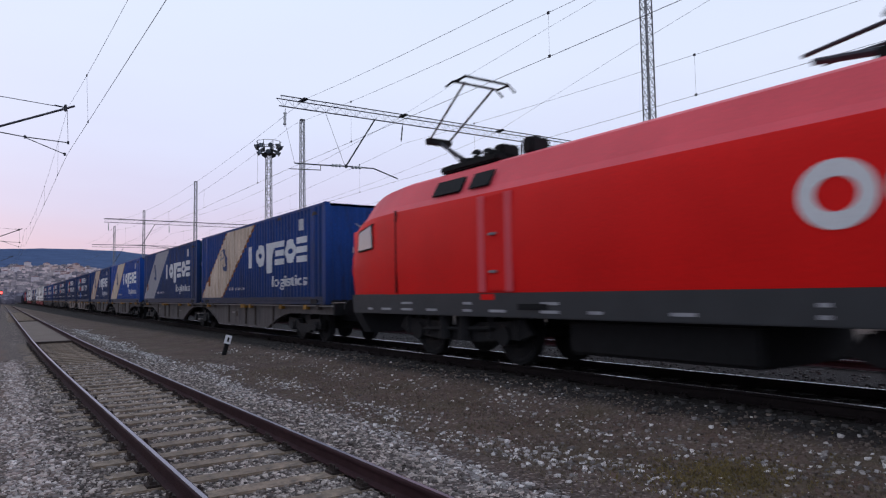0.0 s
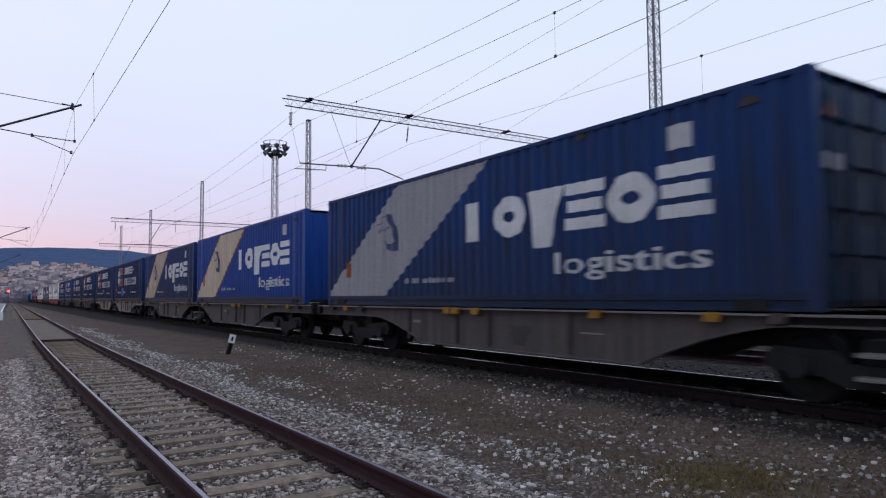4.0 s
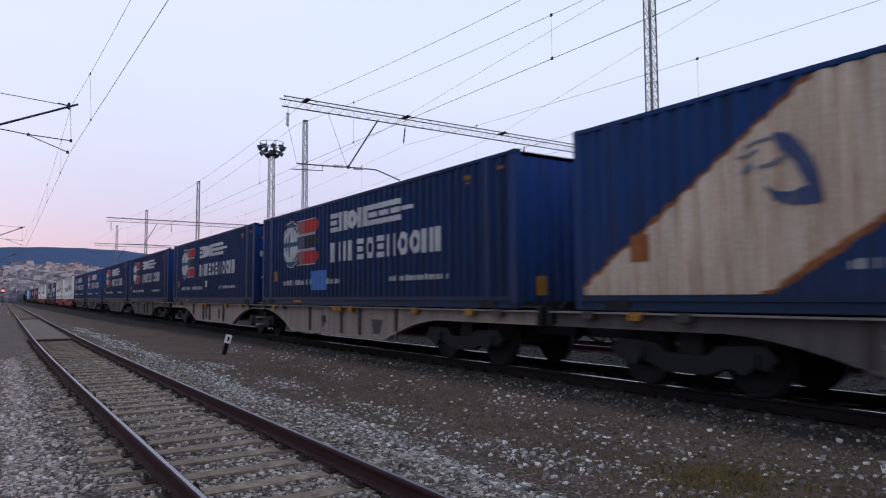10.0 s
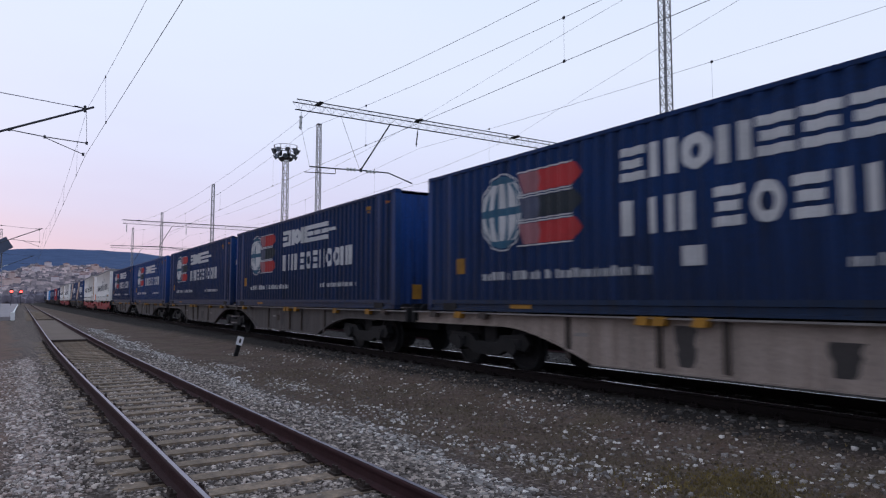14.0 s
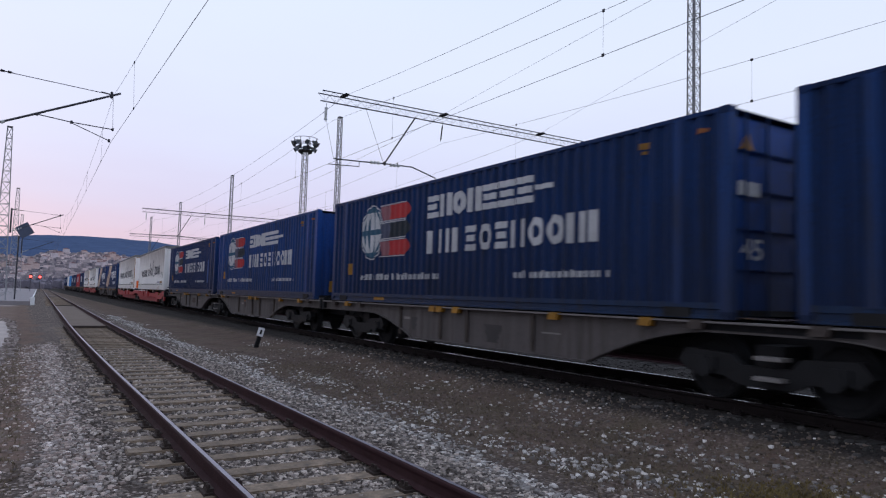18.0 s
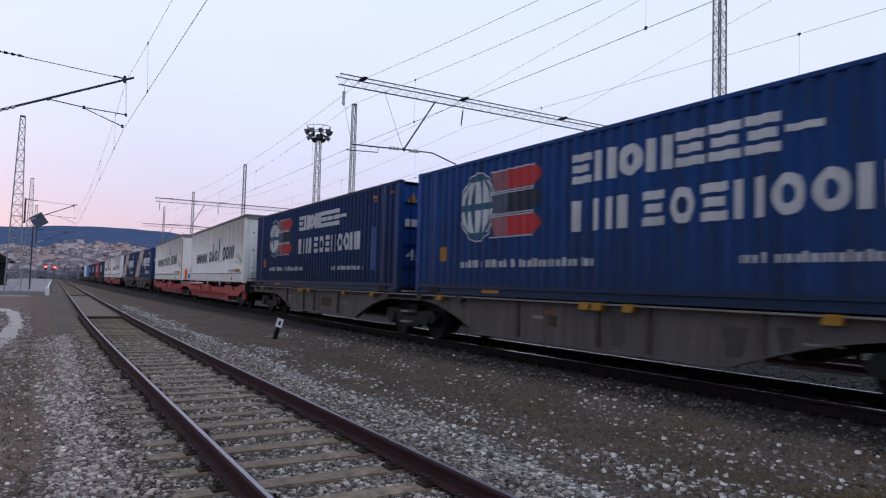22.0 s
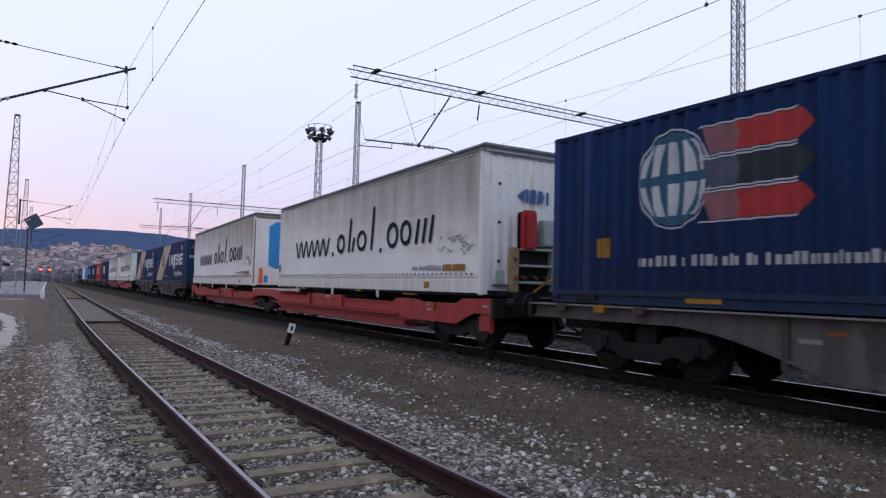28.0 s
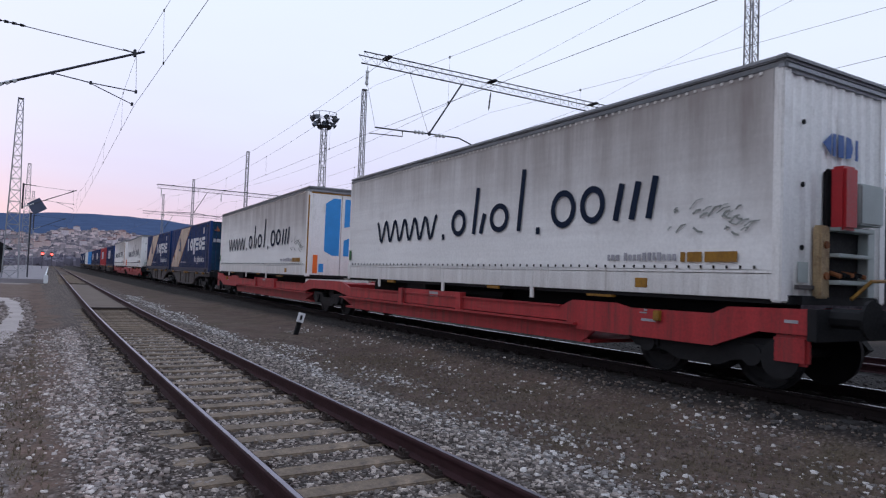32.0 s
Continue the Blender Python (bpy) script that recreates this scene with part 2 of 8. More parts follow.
M = {
    "shinytop": mat("bright_polished_rail_top", (0.75, 0.74, 0.76), 0.26, 1.0, 0.1, 3, 60, 0.0),
    "rail": mat("rusty_rail_side", (0.037, 0.0165, 0.0185), 0.85, 0.0, 0.35, 6, 80, 0.3, spec=0.15),
    "railtop": mat("worn_rail_top", (0.27, 0.25, 0.29), 0.38, 1.0, 0.2, 3, 60, 0.05),
    # near-black rail and sleepers: oil, and the train's shade put into the colour
    "darkrail": mat("dark_rail_side_with_shade", (0.016, 0.012, 0.012), 0.85, 0.0, 0.35, 6, 80, 0.3, spec=0.1),
    "darksleeper": mat("dark_sleeper_with_shade", (0.020, 0.017, 0.016), 0.9, 0, 0.35, 4, 45, 0.5),
    "sleeper": mat("weathered_sleeper", (0.24, 0.178, 0.128), 0.9, 0, 0.45, 4, 45, 0.5, (0.095, 0.073, 0.058), 0.6),
    "plate": mat("dark_rusty_baseplate", (0.05, 0.035, 0.03), 0.8, 0.3, 0.4, 8, 60, 0.4),
    "soil": None,
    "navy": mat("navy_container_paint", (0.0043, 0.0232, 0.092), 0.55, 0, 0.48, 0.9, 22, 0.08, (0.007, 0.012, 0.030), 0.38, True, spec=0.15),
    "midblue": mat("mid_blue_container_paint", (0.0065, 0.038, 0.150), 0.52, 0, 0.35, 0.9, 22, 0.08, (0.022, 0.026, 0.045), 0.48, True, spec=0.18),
    "softblue": mat("soft_blue_paint_and_lit_ends", (0.008, 0.050, 0.225), 0.52, 0, 0.32, 0.9, 22, 0.08, (0.014, 0.024, 0.07), 0.38, True, spec=0.18),
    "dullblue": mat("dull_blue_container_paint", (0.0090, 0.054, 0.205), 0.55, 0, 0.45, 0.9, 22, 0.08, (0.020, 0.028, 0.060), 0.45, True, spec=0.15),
    "blue": mat("blue_container_paint", (0.009, 0.061, 0.295), 0.5, 0, 0.3, 0.9, 22, 0.08, (0.012, 0.03, 0.10), 0.28, True, spec=0.2),
    "basegirder": mat("worn_blue_bottom_rail", (0.010, 0.026, 0.068), 0.5, 0, 0.4, 1.2, 25, 0.1, (0.02, 0.022, 0.03), 0.5, True, spec=0.2),
    "doorteal": mat("grimy_teal_blue_door", (0.008, 0.040, 0.088), 0.55, 0, 0.4, 1.2, 25, 0.1, (0.010, 0.016, 0.024), 0.5, True, spec=0.2),
    "rib": mat("grimy_brown_rib", (0.060, 0.047, 0.042), 0.85, 0, 0.4, 3, 30, 0.3),
    "rust": mat("rusty_steel", (0.24, 0.085, 0.03), 0.85, 0, 0.4, 3, 30, 0.3),
    "tan": mat("faded_cream_paint", (0.66, 0.54, 0.44), 0.6, 0, 0.3, 1.2, 22, 0.08, (0.34, 0.21, 0.13), 0.62, True),
    "cleantan": mat("cream_paint", (0.64, 0.525, 0.41), 0.6, 0, 0.25, 1.2, 22, 0.08, (0.46, 0.33, 0.22), 0.45, True),
    "greystripe": mat("faded_grey_paint", (0.34, 0.33, 0.36), 0.6, 0, 0.25, 0.9, 22, 0.08, (0.2, 0.19, 0.2), 0.2, True),
    "scuff": mat("grey_green_scuff", (0.28, 0.29, 0.27), 0.7, 0, 0.4, 4, 40, 0.05),
    "rubbedblue": mat("rubbed_dark_blue_paint", (0.035, 0.055, 0.145), 0.6, 0, 0.3, 2, 30, 0.05, (0.16, 0.15, 0.18), 0.45),
    "greyblue": mat("rubbed_blue_grey_paint", (0.17, 0.18, 0.24), 0.6, 0, 0.3, 2, 30, 0.05),
    "freshwhite": mat("bright_marking_paint", (0.66, 0.66, 0.68), 0.6, 0, 0.2, 2, 30, 0.05),
    "white": mat("white_marking_paint", (0.50, 0.50, 0.52), 0.6, 0, 0.2, 2, 30, 0.05),
    "wagon": mat("dusty_grey_wagon_steel", (0.088, 0.077, 0.076), 0.75, 0.0, 0.35, 0.8, 25, 0.2, (0.045, 0.035, 0.03), 0.42, True),
    "palewagon": mat("dusty_beige_wagon_steel", (0.27, 0.22, 0.195), 0.75, 0.0, 0.35, 0.8, 25, 0.2, (0.12, 0.085, 0.07), 0.3, True),
    "wagonstain": mat("oily_stain_on_grey_steel", (0.046, 0.041, 0.042), 0.7, 0.0, 0.4, 1.5, 25, 0.2),
    "palewagonstain": mat("brown_stain_on_beige_steel", (0.185, 0.148, 0.130), 0.7, 0.0, 0.4, 1.5, 25, 0.2),
    # paler than the sill: the sky-lit flange edge is put into the colour
    "flange": mat("pale_flange_with_sky_light", (0.20, 0.185, 0.18), 0.55, 0.2, 0.3, 3, 30, 0.1),
    "redwagon": mat("faded_red_wagon_steel", (0.36, 0.030, 0.033), 0.55, 0, 0.35, 0.8, 25, 0.15, (0.09, 0.035, 0.032), 0.35, True),
    "bogie": mat("black_brown_bogie_steel", (0.0115, 0.0115, 0.013), 0.7, 0.0, 0.45, 4, 30, 0.3, spec=0.25),
    "yellow": mat("dirty_yellow_paint", (0.29, 0.138, 0.014), 0.6, 0, 0.4, 5, 30, 0.2),
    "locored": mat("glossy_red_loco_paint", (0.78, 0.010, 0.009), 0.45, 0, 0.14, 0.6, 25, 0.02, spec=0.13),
    # roof slope and door grooves take a paler pink than the red sides
    "locoroof": mat("paler_pink_red_paint", (0.74, 0.085, 0.105), 0.5, 0, 0.15, 0.8, 25, 0.05, spec=0.2),
    "locogrey": mat("dark_grey_loco_skirt", (0.032, 0.034, 0.038), 0.55, 0, 0.2, 1.5, 30, 0.1),
    "black": mat("black_rubber_and_grille", (0.012, 0.012, 0.013), 0.7, 0, 0.3, 5, 40, 0.2, spec=0.12),
    "curtain": mat("dirty_white_curtain_tarpaulin", (0.90, 0.885, 0.865), 0.6, 0, 0.10, 0.45, 18, 0.12, (0.55, 0.51, 0.48), 0.08),
    "panelwhite": mat("white_trailer_panel", (0.87, 0.855, 0.835), 0.45, 0, 0.14, 1.2, 25, 0.05, (0.42, 0.38, 0.34), 0.18, True),
    "roofedge": mat("grey_trailer_roof_edge", (0.18, 0.185, 0.195), 0.6, 0, 0.25, 2, 30, 0.1),
    "rooflip": mat("pale_grey_roof_lip", (0.27, 0.28, 0.30), 0.55, 0, 0.25, 2, 30, 0.1),
    "markblue": mat("blue_company_mark", (0.035, 0.10, 0.30), 0.55, 0, 0.15, 3, 30, 0.03),
    "ink": mat("dark_blue_printing", (0.012, 0.020, 0.042), 0.7, 0, 0.15, 3, 30, 0.03, spec=0.08),
    "cyan": mat("bright_blue_printing", (0.03, 0.27, 0.66), 0.5, 0, 0.1, 3, 30, 0.03),
    "logored": mat("red_printing", (0.40, 0.024, 0.028), 0.6, 0, 0.25, 3, 30, 0.05),
    "logodark": mat("near_black_printing", (0.012, 0.02, 0.03), 0.6, 0, 0.2, 3, 30, 0.05),
    "fadedred": mat("faded_violet_red_printing", (0.27, 0.105, 0.125), 0.6, 0, 0.25, 3, 30, 0.05),
    "fadeddark": mat("faded_slate_printing", (0.075, 0.085, 0.14), 0.6, 0, 0.25, 3, 30, 0.05),
    "teal": mat("teal_printing", (0.018, 0.085, 0.15), 0.6, 0, 0.2, 3, 30, 0.05),
    "bagred": mat("red_extinguisher_box", (0.45, 0.02, 0.025), 0.45, 0, 0.15, 3, 30, 0.05),
    "boxgrey": mat("pale_grey_green_box", (0.40, 0.44, 0.42), 0.5, 0, 0.1, 3, 30, 0.05),
    "steel": mat("galvanised_lattice_steel", (0.27, 0.27, 0.285), 0.65, 0.2, 0.3, 4, 40, 0.1),
    "darksteel": mat("dark_painted_steel", (0.045, 0.045, 0.055), 0.6, 0.4, 0.3, 4, 40, 0.1),
    "wire": mat("dark_copper_wire", (0.05, 0.045, 0.055), 0.5, 0.6, 0.2, 4, 40, 0),
    "porcelain": mat("grey_brown_insulator", (0.52, 0.54, 0.53), 0.35, 0, 0.2, 8, 40, 0),
    "concrete": mat("pale_platform_concrete", (0.25, 0.225, 0.235), 0.9, 0, 0.2, 0.5, 12, 0.3),
    "path": mat("pale_sandy_path", (0.44, 0.375, 0.35), 0.95, 0, 0.2, 0.9, 14, 0.3),
    "whitepaint": mat("white_paint", (0.75, 0.75, 0.76), 0.6, 0, 0.1, 3, 30, 0.05),
    "bark": mat("dark_bare_bark", (0.13, 0.112, 0.118), 0.9, 0, 0.3, 4, 30, 0.3),
    "bush": mat("dark_dormant_bush", (0.085, 0.070, 0.085), 0.95, 0, 0.4, 2, 15, 0.3),
    "grass": mat("dry_dead_grass", (0.16, 0.125, 0.085), 0.95, 0, 0.45, 3, 20, 0.2),
    "moss": mat("yellow_green_moss", (0.185, 0.135, 0.048), 0.95, 0, 0.4, 3, 20, 0.2),
    # distance haze is put into the hill, slope, town and far tree colours
    "hill": mat("haze_tinted_hill", (0.068, 0.098, 0.175), 1.0, 0, 0.25, 0.02, 0.2, 0, spec=0.0),
    "town_a": mat("pale_town_wall", (0.60, 0.53, 0.55), 0.9, 0, 0.2, 0.05, 0.3, 0),
    "town_b": mat("orange_town_wall", (0.56, 0.43, 0.40), 0.9, 0, 0.2, 0.05, 0.3, 0),
    "town_roof": mat("town_roof_tile", (0.26, 0.15, 0.15), 0.9, 0, 0.2, 0.05, 0.3, 0),
    "glassdark": mat("dark_window_glass", (0.02, 0.022, 0.028), 0.12, 0, 0.1, 3, 30, 0, spec=0.6),
}


def lamp_mat(name, color, strength):
    m = bpy.data.materials.new(name)
    m.use_nodes = True
    b = m.node_tree.nodes["Principled BSDF"]
    b.inputs["Base Color"].default_value = (*color, 1)
    b.inputs["Emission Color"].default_value = (*color, 1)
    b.inputs["Emission Strength"].default_value = strength
    return m


M["redlamp"] = lamp_mat("red_signal_lamp", (1.0, 0.06, 0.05), 6.0)


def pane_mat():
    m = bpy.data.materials.new("loco_side_glass")
    m.use_nodes = True
    b = m.node_tree.nodes["Principled BSDF"]
    b.inputs["Base Color"].default_value = (0.30, 0.36, 0.42, 1)
    b.inputs["Roughness"].default_value = 0.08
    b.inputs["Metallic"].default_value = 0.75
    return m


M["glass"] = pane_mat()


def ground_mat():
    m = bpy.data.materials.new("gravel_and_soil")
    m.use_nodes = True
    n, l = m.node_tree.nodes, m.node_tree.links
    b = n["Principled BSDF"]
    b.inputs["Roughness"].default_value = 0.95
    b.inputs["Specular IOR Level"].default_value = 0.15
    tc = n.new("ShaderNodeTexCoord")
    sep = n.new("ShaderNodeSeparateXYZ")
    l.new(tc.outputs["Object"], sep.inputs[0])

    def nz(scale, detail=4.0, rough=0.6):
        t = n.new("ShaderNodeTexNoise")
        t.inputs["Scale"].default_value, t.inputs["Detail"].default_value, t.inputs["Roughness"].default_value = scale, detail, rough
        l.new(tc.outputs["Object"], t.inputs["Vector"])
        return t.outputs[0]

    def math(op, a, c=None, k=None):
        t = n.new("ShaderNodeMath")
        t.operation = op
        for i, v in enumerate((a, c, k)):
            if v is None:
                continue
            if isinstance(v, (int, float)):
                t.inputs[i].default_value = v
            else:
                l.new(v, t.inputs[i])
        return t.outputs[0]

    def rng(v, a, c, d=0.0, e=1.0):
        t = n.new("ShaderNodeMapRange")
        t.inputs["From Min"].default_value, t.inputs["From Max"].default_value = a, c
        t.inputs["To Min"].default_value, t.inputs["To Max"].default_value = d, e
        l.new(v, t.inputs["Value"])
        return t.outputs[0]

    def mix(f, a, c):
        t = n.new("ShaderNodeMix")
        t.data_type = "RGBA"
        l.new(f, t.inputs[0])
        for i, v in ((6, a), (7, c)):
            if isinstance(v, tuple):
                t.inputs[i].default_value = (*v, 1)
            else:
                l.new(v, t.inputs[i])
        return t.outputs[2]

    vor = n.new("ShaderNodeTexVoronoi")
    vor.inputs["Scale"].default_value = 22.0
    l.new(tc.outputs["Object"], vor.inputs["Vector"])
    cell = vor.outputs["Color"]
    sepc = n.new("ShaderNodeSeparateColor")
    l.new(cell, sepc.inputs[0])
    wob = math("MULTIPLY_ADD", nz(0.7), 1.6, -0.8)
    x = math("ADD", sep.outputs["X"], wob)
    gravel = mix(math("POWER", sepc.outputs[0], 1.8), (0.101, 0.080, 0.070), (0.581, 0.475, 0.422))
    gravel = mix(rng(vor.outputs["Distance"], 0.25, 0.6), gravel, (0.063, 0.048, 0.041))
    soil = mix(rng(nz(1.1, 6, 0.7), 0.35, 0.65), (0.097, 0.064, 0.053), (0.173, 0.124, 0.099))
    soil = mix(rng(nz(45.0, 3), 0.52, 0.72), soil, (0.132, 0.109, 0.094))
    soil = mix(math("MULTIPLY", rng(nz(7.0, 6, 0.75), 0.46, 0.66), 0.6), soil, (0.067, 0.048, 0.038))
    soil = mix(math("MULTIPLY", rng(nz(0.8, 6, 0.65), 0.48, 0.68), 0.6), soil, (0.093, 0.079, 0.044))
    soil = mix(math("MULTIPLY", rng(nz(1.7, 5, 0.7), 0.55, 0.72), 0.5), soil, (0.117, 0.063, 0.038))
    earth = rng(x, 2.7, 3.4)
    far_edge = rng(x, 5.6, 6.6, 1.0, 0.0)
    between = math("MULTIPLY", earth, far_edge)
    left = rng(x, -1.5, -0.85, 0.2, 0.0)
    beyond = rng(x, 10.0, 12.0, 0.0, 0.8)
    f = math("MAXIMUM", math("MAXIMUM", between, left), beyond)
    patch = rng(nz(0.55, 4), 0.5, 0.66, 1.0, 0.78)
    f = math("MULTIPLY", f, patch)
    col = mix(f, gravel, soil)
    # pale dust towards the foot path, and a trodden brown strip beside it
    dust = math("MULTIPLY", rng(x, -2.1, -1.6, 0.85, 0.0), rng(nz(1.3, 5), 0.35, 0.6, 0.5, 1.0))
    dust = math("MULTIPLY", dust, rng(x, -5.5, -3.4, 0.2, 1.0))
    col = mix(dust, col, (0.440, 0.383, 0.361))
    along_y = rng(sep.outputs["Y"], 10.0, 15.0)
    lean = rng(sep.outputs["Y"], 4.0, 20.0, 1.74, 1.30)
    strip = math("MULTIPLY", rng(math("ABSOLUTE", math("ADD", x, lean)), 0.14, 0.40, 0.95, 0.0), math("MAXIMUM", rng(nz(0.9, 5, 0.7), 0.36, 0.50), along_y))
    worn = math("MULTIPLY", math("MULTIPLY", rng(x, -1.15, -0.85, 0.9, 0.0), along_y), rng(sep.outputs["Y"], 62.0, 66.0, 1.0, 0.0))
    strip = math("MAXIMUM", strip, worn)
    brown = mix(rng(nz(2.6, 6, 0.7), 0.40, 0.60), (0.19, 0.125, 0.10), soil)
    col = mix(strip, col, brown)
    # ground darkened from beside the train to beyond: oil, plus its shade as colour
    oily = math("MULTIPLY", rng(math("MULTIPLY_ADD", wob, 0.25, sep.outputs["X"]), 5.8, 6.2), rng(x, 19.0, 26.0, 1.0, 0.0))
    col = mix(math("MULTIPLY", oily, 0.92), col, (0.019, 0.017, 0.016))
    dx, dy = math("SUBTRACT", sep.outputs["X"], 4.5), math("SUBTRACT", sep.outputs["Y"], 4.25)
    near = rng(math("ADD", math("MULTIPLY", dx, dx), math("MULTIPLY", dy, math("MULTIPLY", dy, 1.6))), 0.1, 1.2, 1.0, 0.0)
    gf = math("MULTIPLY", rng(nz(2.3, 5), 0.42, 0.6), near)
    col = mix(math("MULTIPLY", gf, 0.6), col, (0.120, 0.088, 0.036))
    l.new(col, b.inputs["Base Color"])
    bp = n.new("ShaderNodeBump")
    bp.inputs["Strength"].default_value = 0.9
    bp.inputs["Distance"].default_value = 0.03
    l.new(vor.outputs["Distance"], bp.inputs["Height"])
    bp2 = n.new("ShaderNodeBump")
    bp2.inputs["Strength"].default_value = 0.5
    bp2.inputs["Distance"].default_value = 0.02
    l.new(nz(60.0), bp2.inputs["Height"])
    l.new(bp.outputs[0], bp2.inputs["Normal"])
    l.new(bp2.outputs[0], b.inputs["Normal"])
    return m


def grime_and_shade_runs(m, color, z_low, z_high, amount, across=3.2, front=0.0, least=0.35, down=0.22):
    """Runs of dirt, on low walls with painted shade too: full at z_high, gone at z_low; front: thicker towards the
    train's front end.
    """
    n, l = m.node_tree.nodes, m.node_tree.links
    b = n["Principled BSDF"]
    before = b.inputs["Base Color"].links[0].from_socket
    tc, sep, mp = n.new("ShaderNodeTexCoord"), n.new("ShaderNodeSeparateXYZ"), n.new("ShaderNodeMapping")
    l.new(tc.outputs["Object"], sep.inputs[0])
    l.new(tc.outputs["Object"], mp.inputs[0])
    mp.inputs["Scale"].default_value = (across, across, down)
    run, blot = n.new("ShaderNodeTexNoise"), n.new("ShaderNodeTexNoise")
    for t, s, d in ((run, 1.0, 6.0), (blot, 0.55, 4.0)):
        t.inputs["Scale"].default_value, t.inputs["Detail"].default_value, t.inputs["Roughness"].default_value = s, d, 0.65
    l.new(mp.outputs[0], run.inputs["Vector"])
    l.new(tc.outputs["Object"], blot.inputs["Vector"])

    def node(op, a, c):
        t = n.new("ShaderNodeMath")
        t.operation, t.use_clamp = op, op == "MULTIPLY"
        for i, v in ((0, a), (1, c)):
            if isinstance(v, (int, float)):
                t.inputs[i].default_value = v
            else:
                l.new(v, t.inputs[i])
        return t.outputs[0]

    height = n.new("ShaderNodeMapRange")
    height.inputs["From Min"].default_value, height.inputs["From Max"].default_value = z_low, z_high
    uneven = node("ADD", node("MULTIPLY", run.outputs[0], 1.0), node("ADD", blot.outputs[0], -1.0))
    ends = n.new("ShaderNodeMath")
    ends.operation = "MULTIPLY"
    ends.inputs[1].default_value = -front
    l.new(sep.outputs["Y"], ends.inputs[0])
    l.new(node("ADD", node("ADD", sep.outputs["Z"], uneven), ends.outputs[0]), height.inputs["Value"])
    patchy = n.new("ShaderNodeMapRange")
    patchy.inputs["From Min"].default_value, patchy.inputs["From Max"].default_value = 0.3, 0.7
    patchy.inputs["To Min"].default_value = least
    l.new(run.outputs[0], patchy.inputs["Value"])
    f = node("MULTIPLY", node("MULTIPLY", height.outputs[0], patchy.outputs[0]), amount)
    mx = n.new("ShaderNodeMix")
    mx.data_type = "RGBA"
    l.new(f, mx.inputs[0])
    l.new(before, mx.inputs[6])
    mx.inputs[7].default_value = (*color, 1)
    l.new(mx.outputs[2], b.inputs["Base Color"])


grime_and_shade_runs(M["curtain"], (0.55, 0.51, 0.49), 1.0, 2.6, 0.32, 0.35, 0.0, 0.0, 7.0)
grime_and_shade_runs(M["curtain"], (0.21, 0.165, 0.145), 2.45, 4.5, 0.95, 1.5, 0.09, 0.5)
grime_and_shade_runs(M["curtain"], (0.34, 0.30, 0.28), 2.9, 4.4, 0.6, 9.0, 0.06, 0.0)
# splashed-up road and brake dust, and dark ground reflection as colour, on lower walls
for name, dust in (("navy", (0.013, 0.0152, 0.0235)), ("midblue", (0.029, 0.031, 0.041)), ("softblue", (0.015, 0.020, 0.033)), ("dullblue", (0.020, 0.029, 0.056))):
    grime_and_shade_runs(M[name], dust, 3.1, 1.0, 0.9, 1.6)
grime_and_shade_runs(M["blue"], (0.016, 0.022, 0.045), 2.0, 0.8, 0.7, 1.6)
for name in ("white", "freshwhite"):
    grime_and_shade_runs(M[name], (0.15, 0.15, 0.17), 2.7, 1.1, 0.8, 1.6)
grime_and_shade_runs(M["tan"], (0.30, 0.22, 0.17), 2.3, 0.8, 0.6, 1.6)
grime_and_shade_runs(M["panelwhite"], (0.40, 0.34, 0.28), 1.0, 5.2, 0.25, 6.0)
grime_and_shade_runs(M["panelwhite"], (0.30, 0.235, 0.18), 2.3, 0.9, 0.6, 4.0, 0.0, 0.1)
M["soil"] = ground_mat()



# ---- mesh tools ----
def link_mesh(name, bm, material, smooth=False):
    me = bpy.data.meshes.new(name)
    bm.normal_update()
    bm.to_mesh(me)
    bm.free()
    me.materials.append(M[material] if isinstance(material, str) else material)
    if smooth:
        for p in me.polygons:
            p.use_smooth = True
    return me


def thing(name, label, category, group="", kind="", at=None):
    ob = new(name)
    ob.empty_display_size = 0.2
    if at is not None:
        ob.matrix_basis = at
    return tagged(ob, label, category, group, kind)


def part(name, bm, material, parent, label="", smooth=False, at=None):
    ob = new(name, link_mesh(name, bm, material, smooth))
    ob.parent = parent
    if at is not None:
        ob.matrix_basis = at
    if label:
        ob["label"] = label
    return ob


def share(name, me, parent, at, label=""):
    ob = new(name, me)
    ob.parent = parent
    ob.matrix_basis = at
    if label:
        ob["label"] = label
    return ob


def solo(name, bm, material, label, category, group="", kind="", smooth=False):
    return tagged(new(name, link_mesh(name, bm, material, smooth)), label, category, group, kind)


def box(bm, x0, x1, y0, y1, z0, z1, m=None):
    vs = [bm.verts.new(v if m is None else m @ Vector(v)) for v in ((x0, y0, z0), (x1, y0, z0), (x1, y1, z0), (x0, y1, z0), (x0, y0, z1), (x1, y0, z1), (x1, y1, z1), (x0, y1, z1))]
    for f in ((3, 2, 1, 0), (4, 5, 6, 7), (0, 1, 5, 4), (1, 2, 6, 5), (2, 3, 7, 6), (3, 0, 4, 7)):
        bm.faces.new([vs[i] for i in f])
    return bm


def bbox(x0, x1, y0, y1, z0, z1, bevel=0.0):
    bm = bmesh.new()
    box(bm, x0, x1, y0, y1, z0, z1)
    if bevel:
        bmesh.ops.bevel(bm, geom=bm.edges[:], offset=bevel, segments=2, affect="EDGES")
    return bm


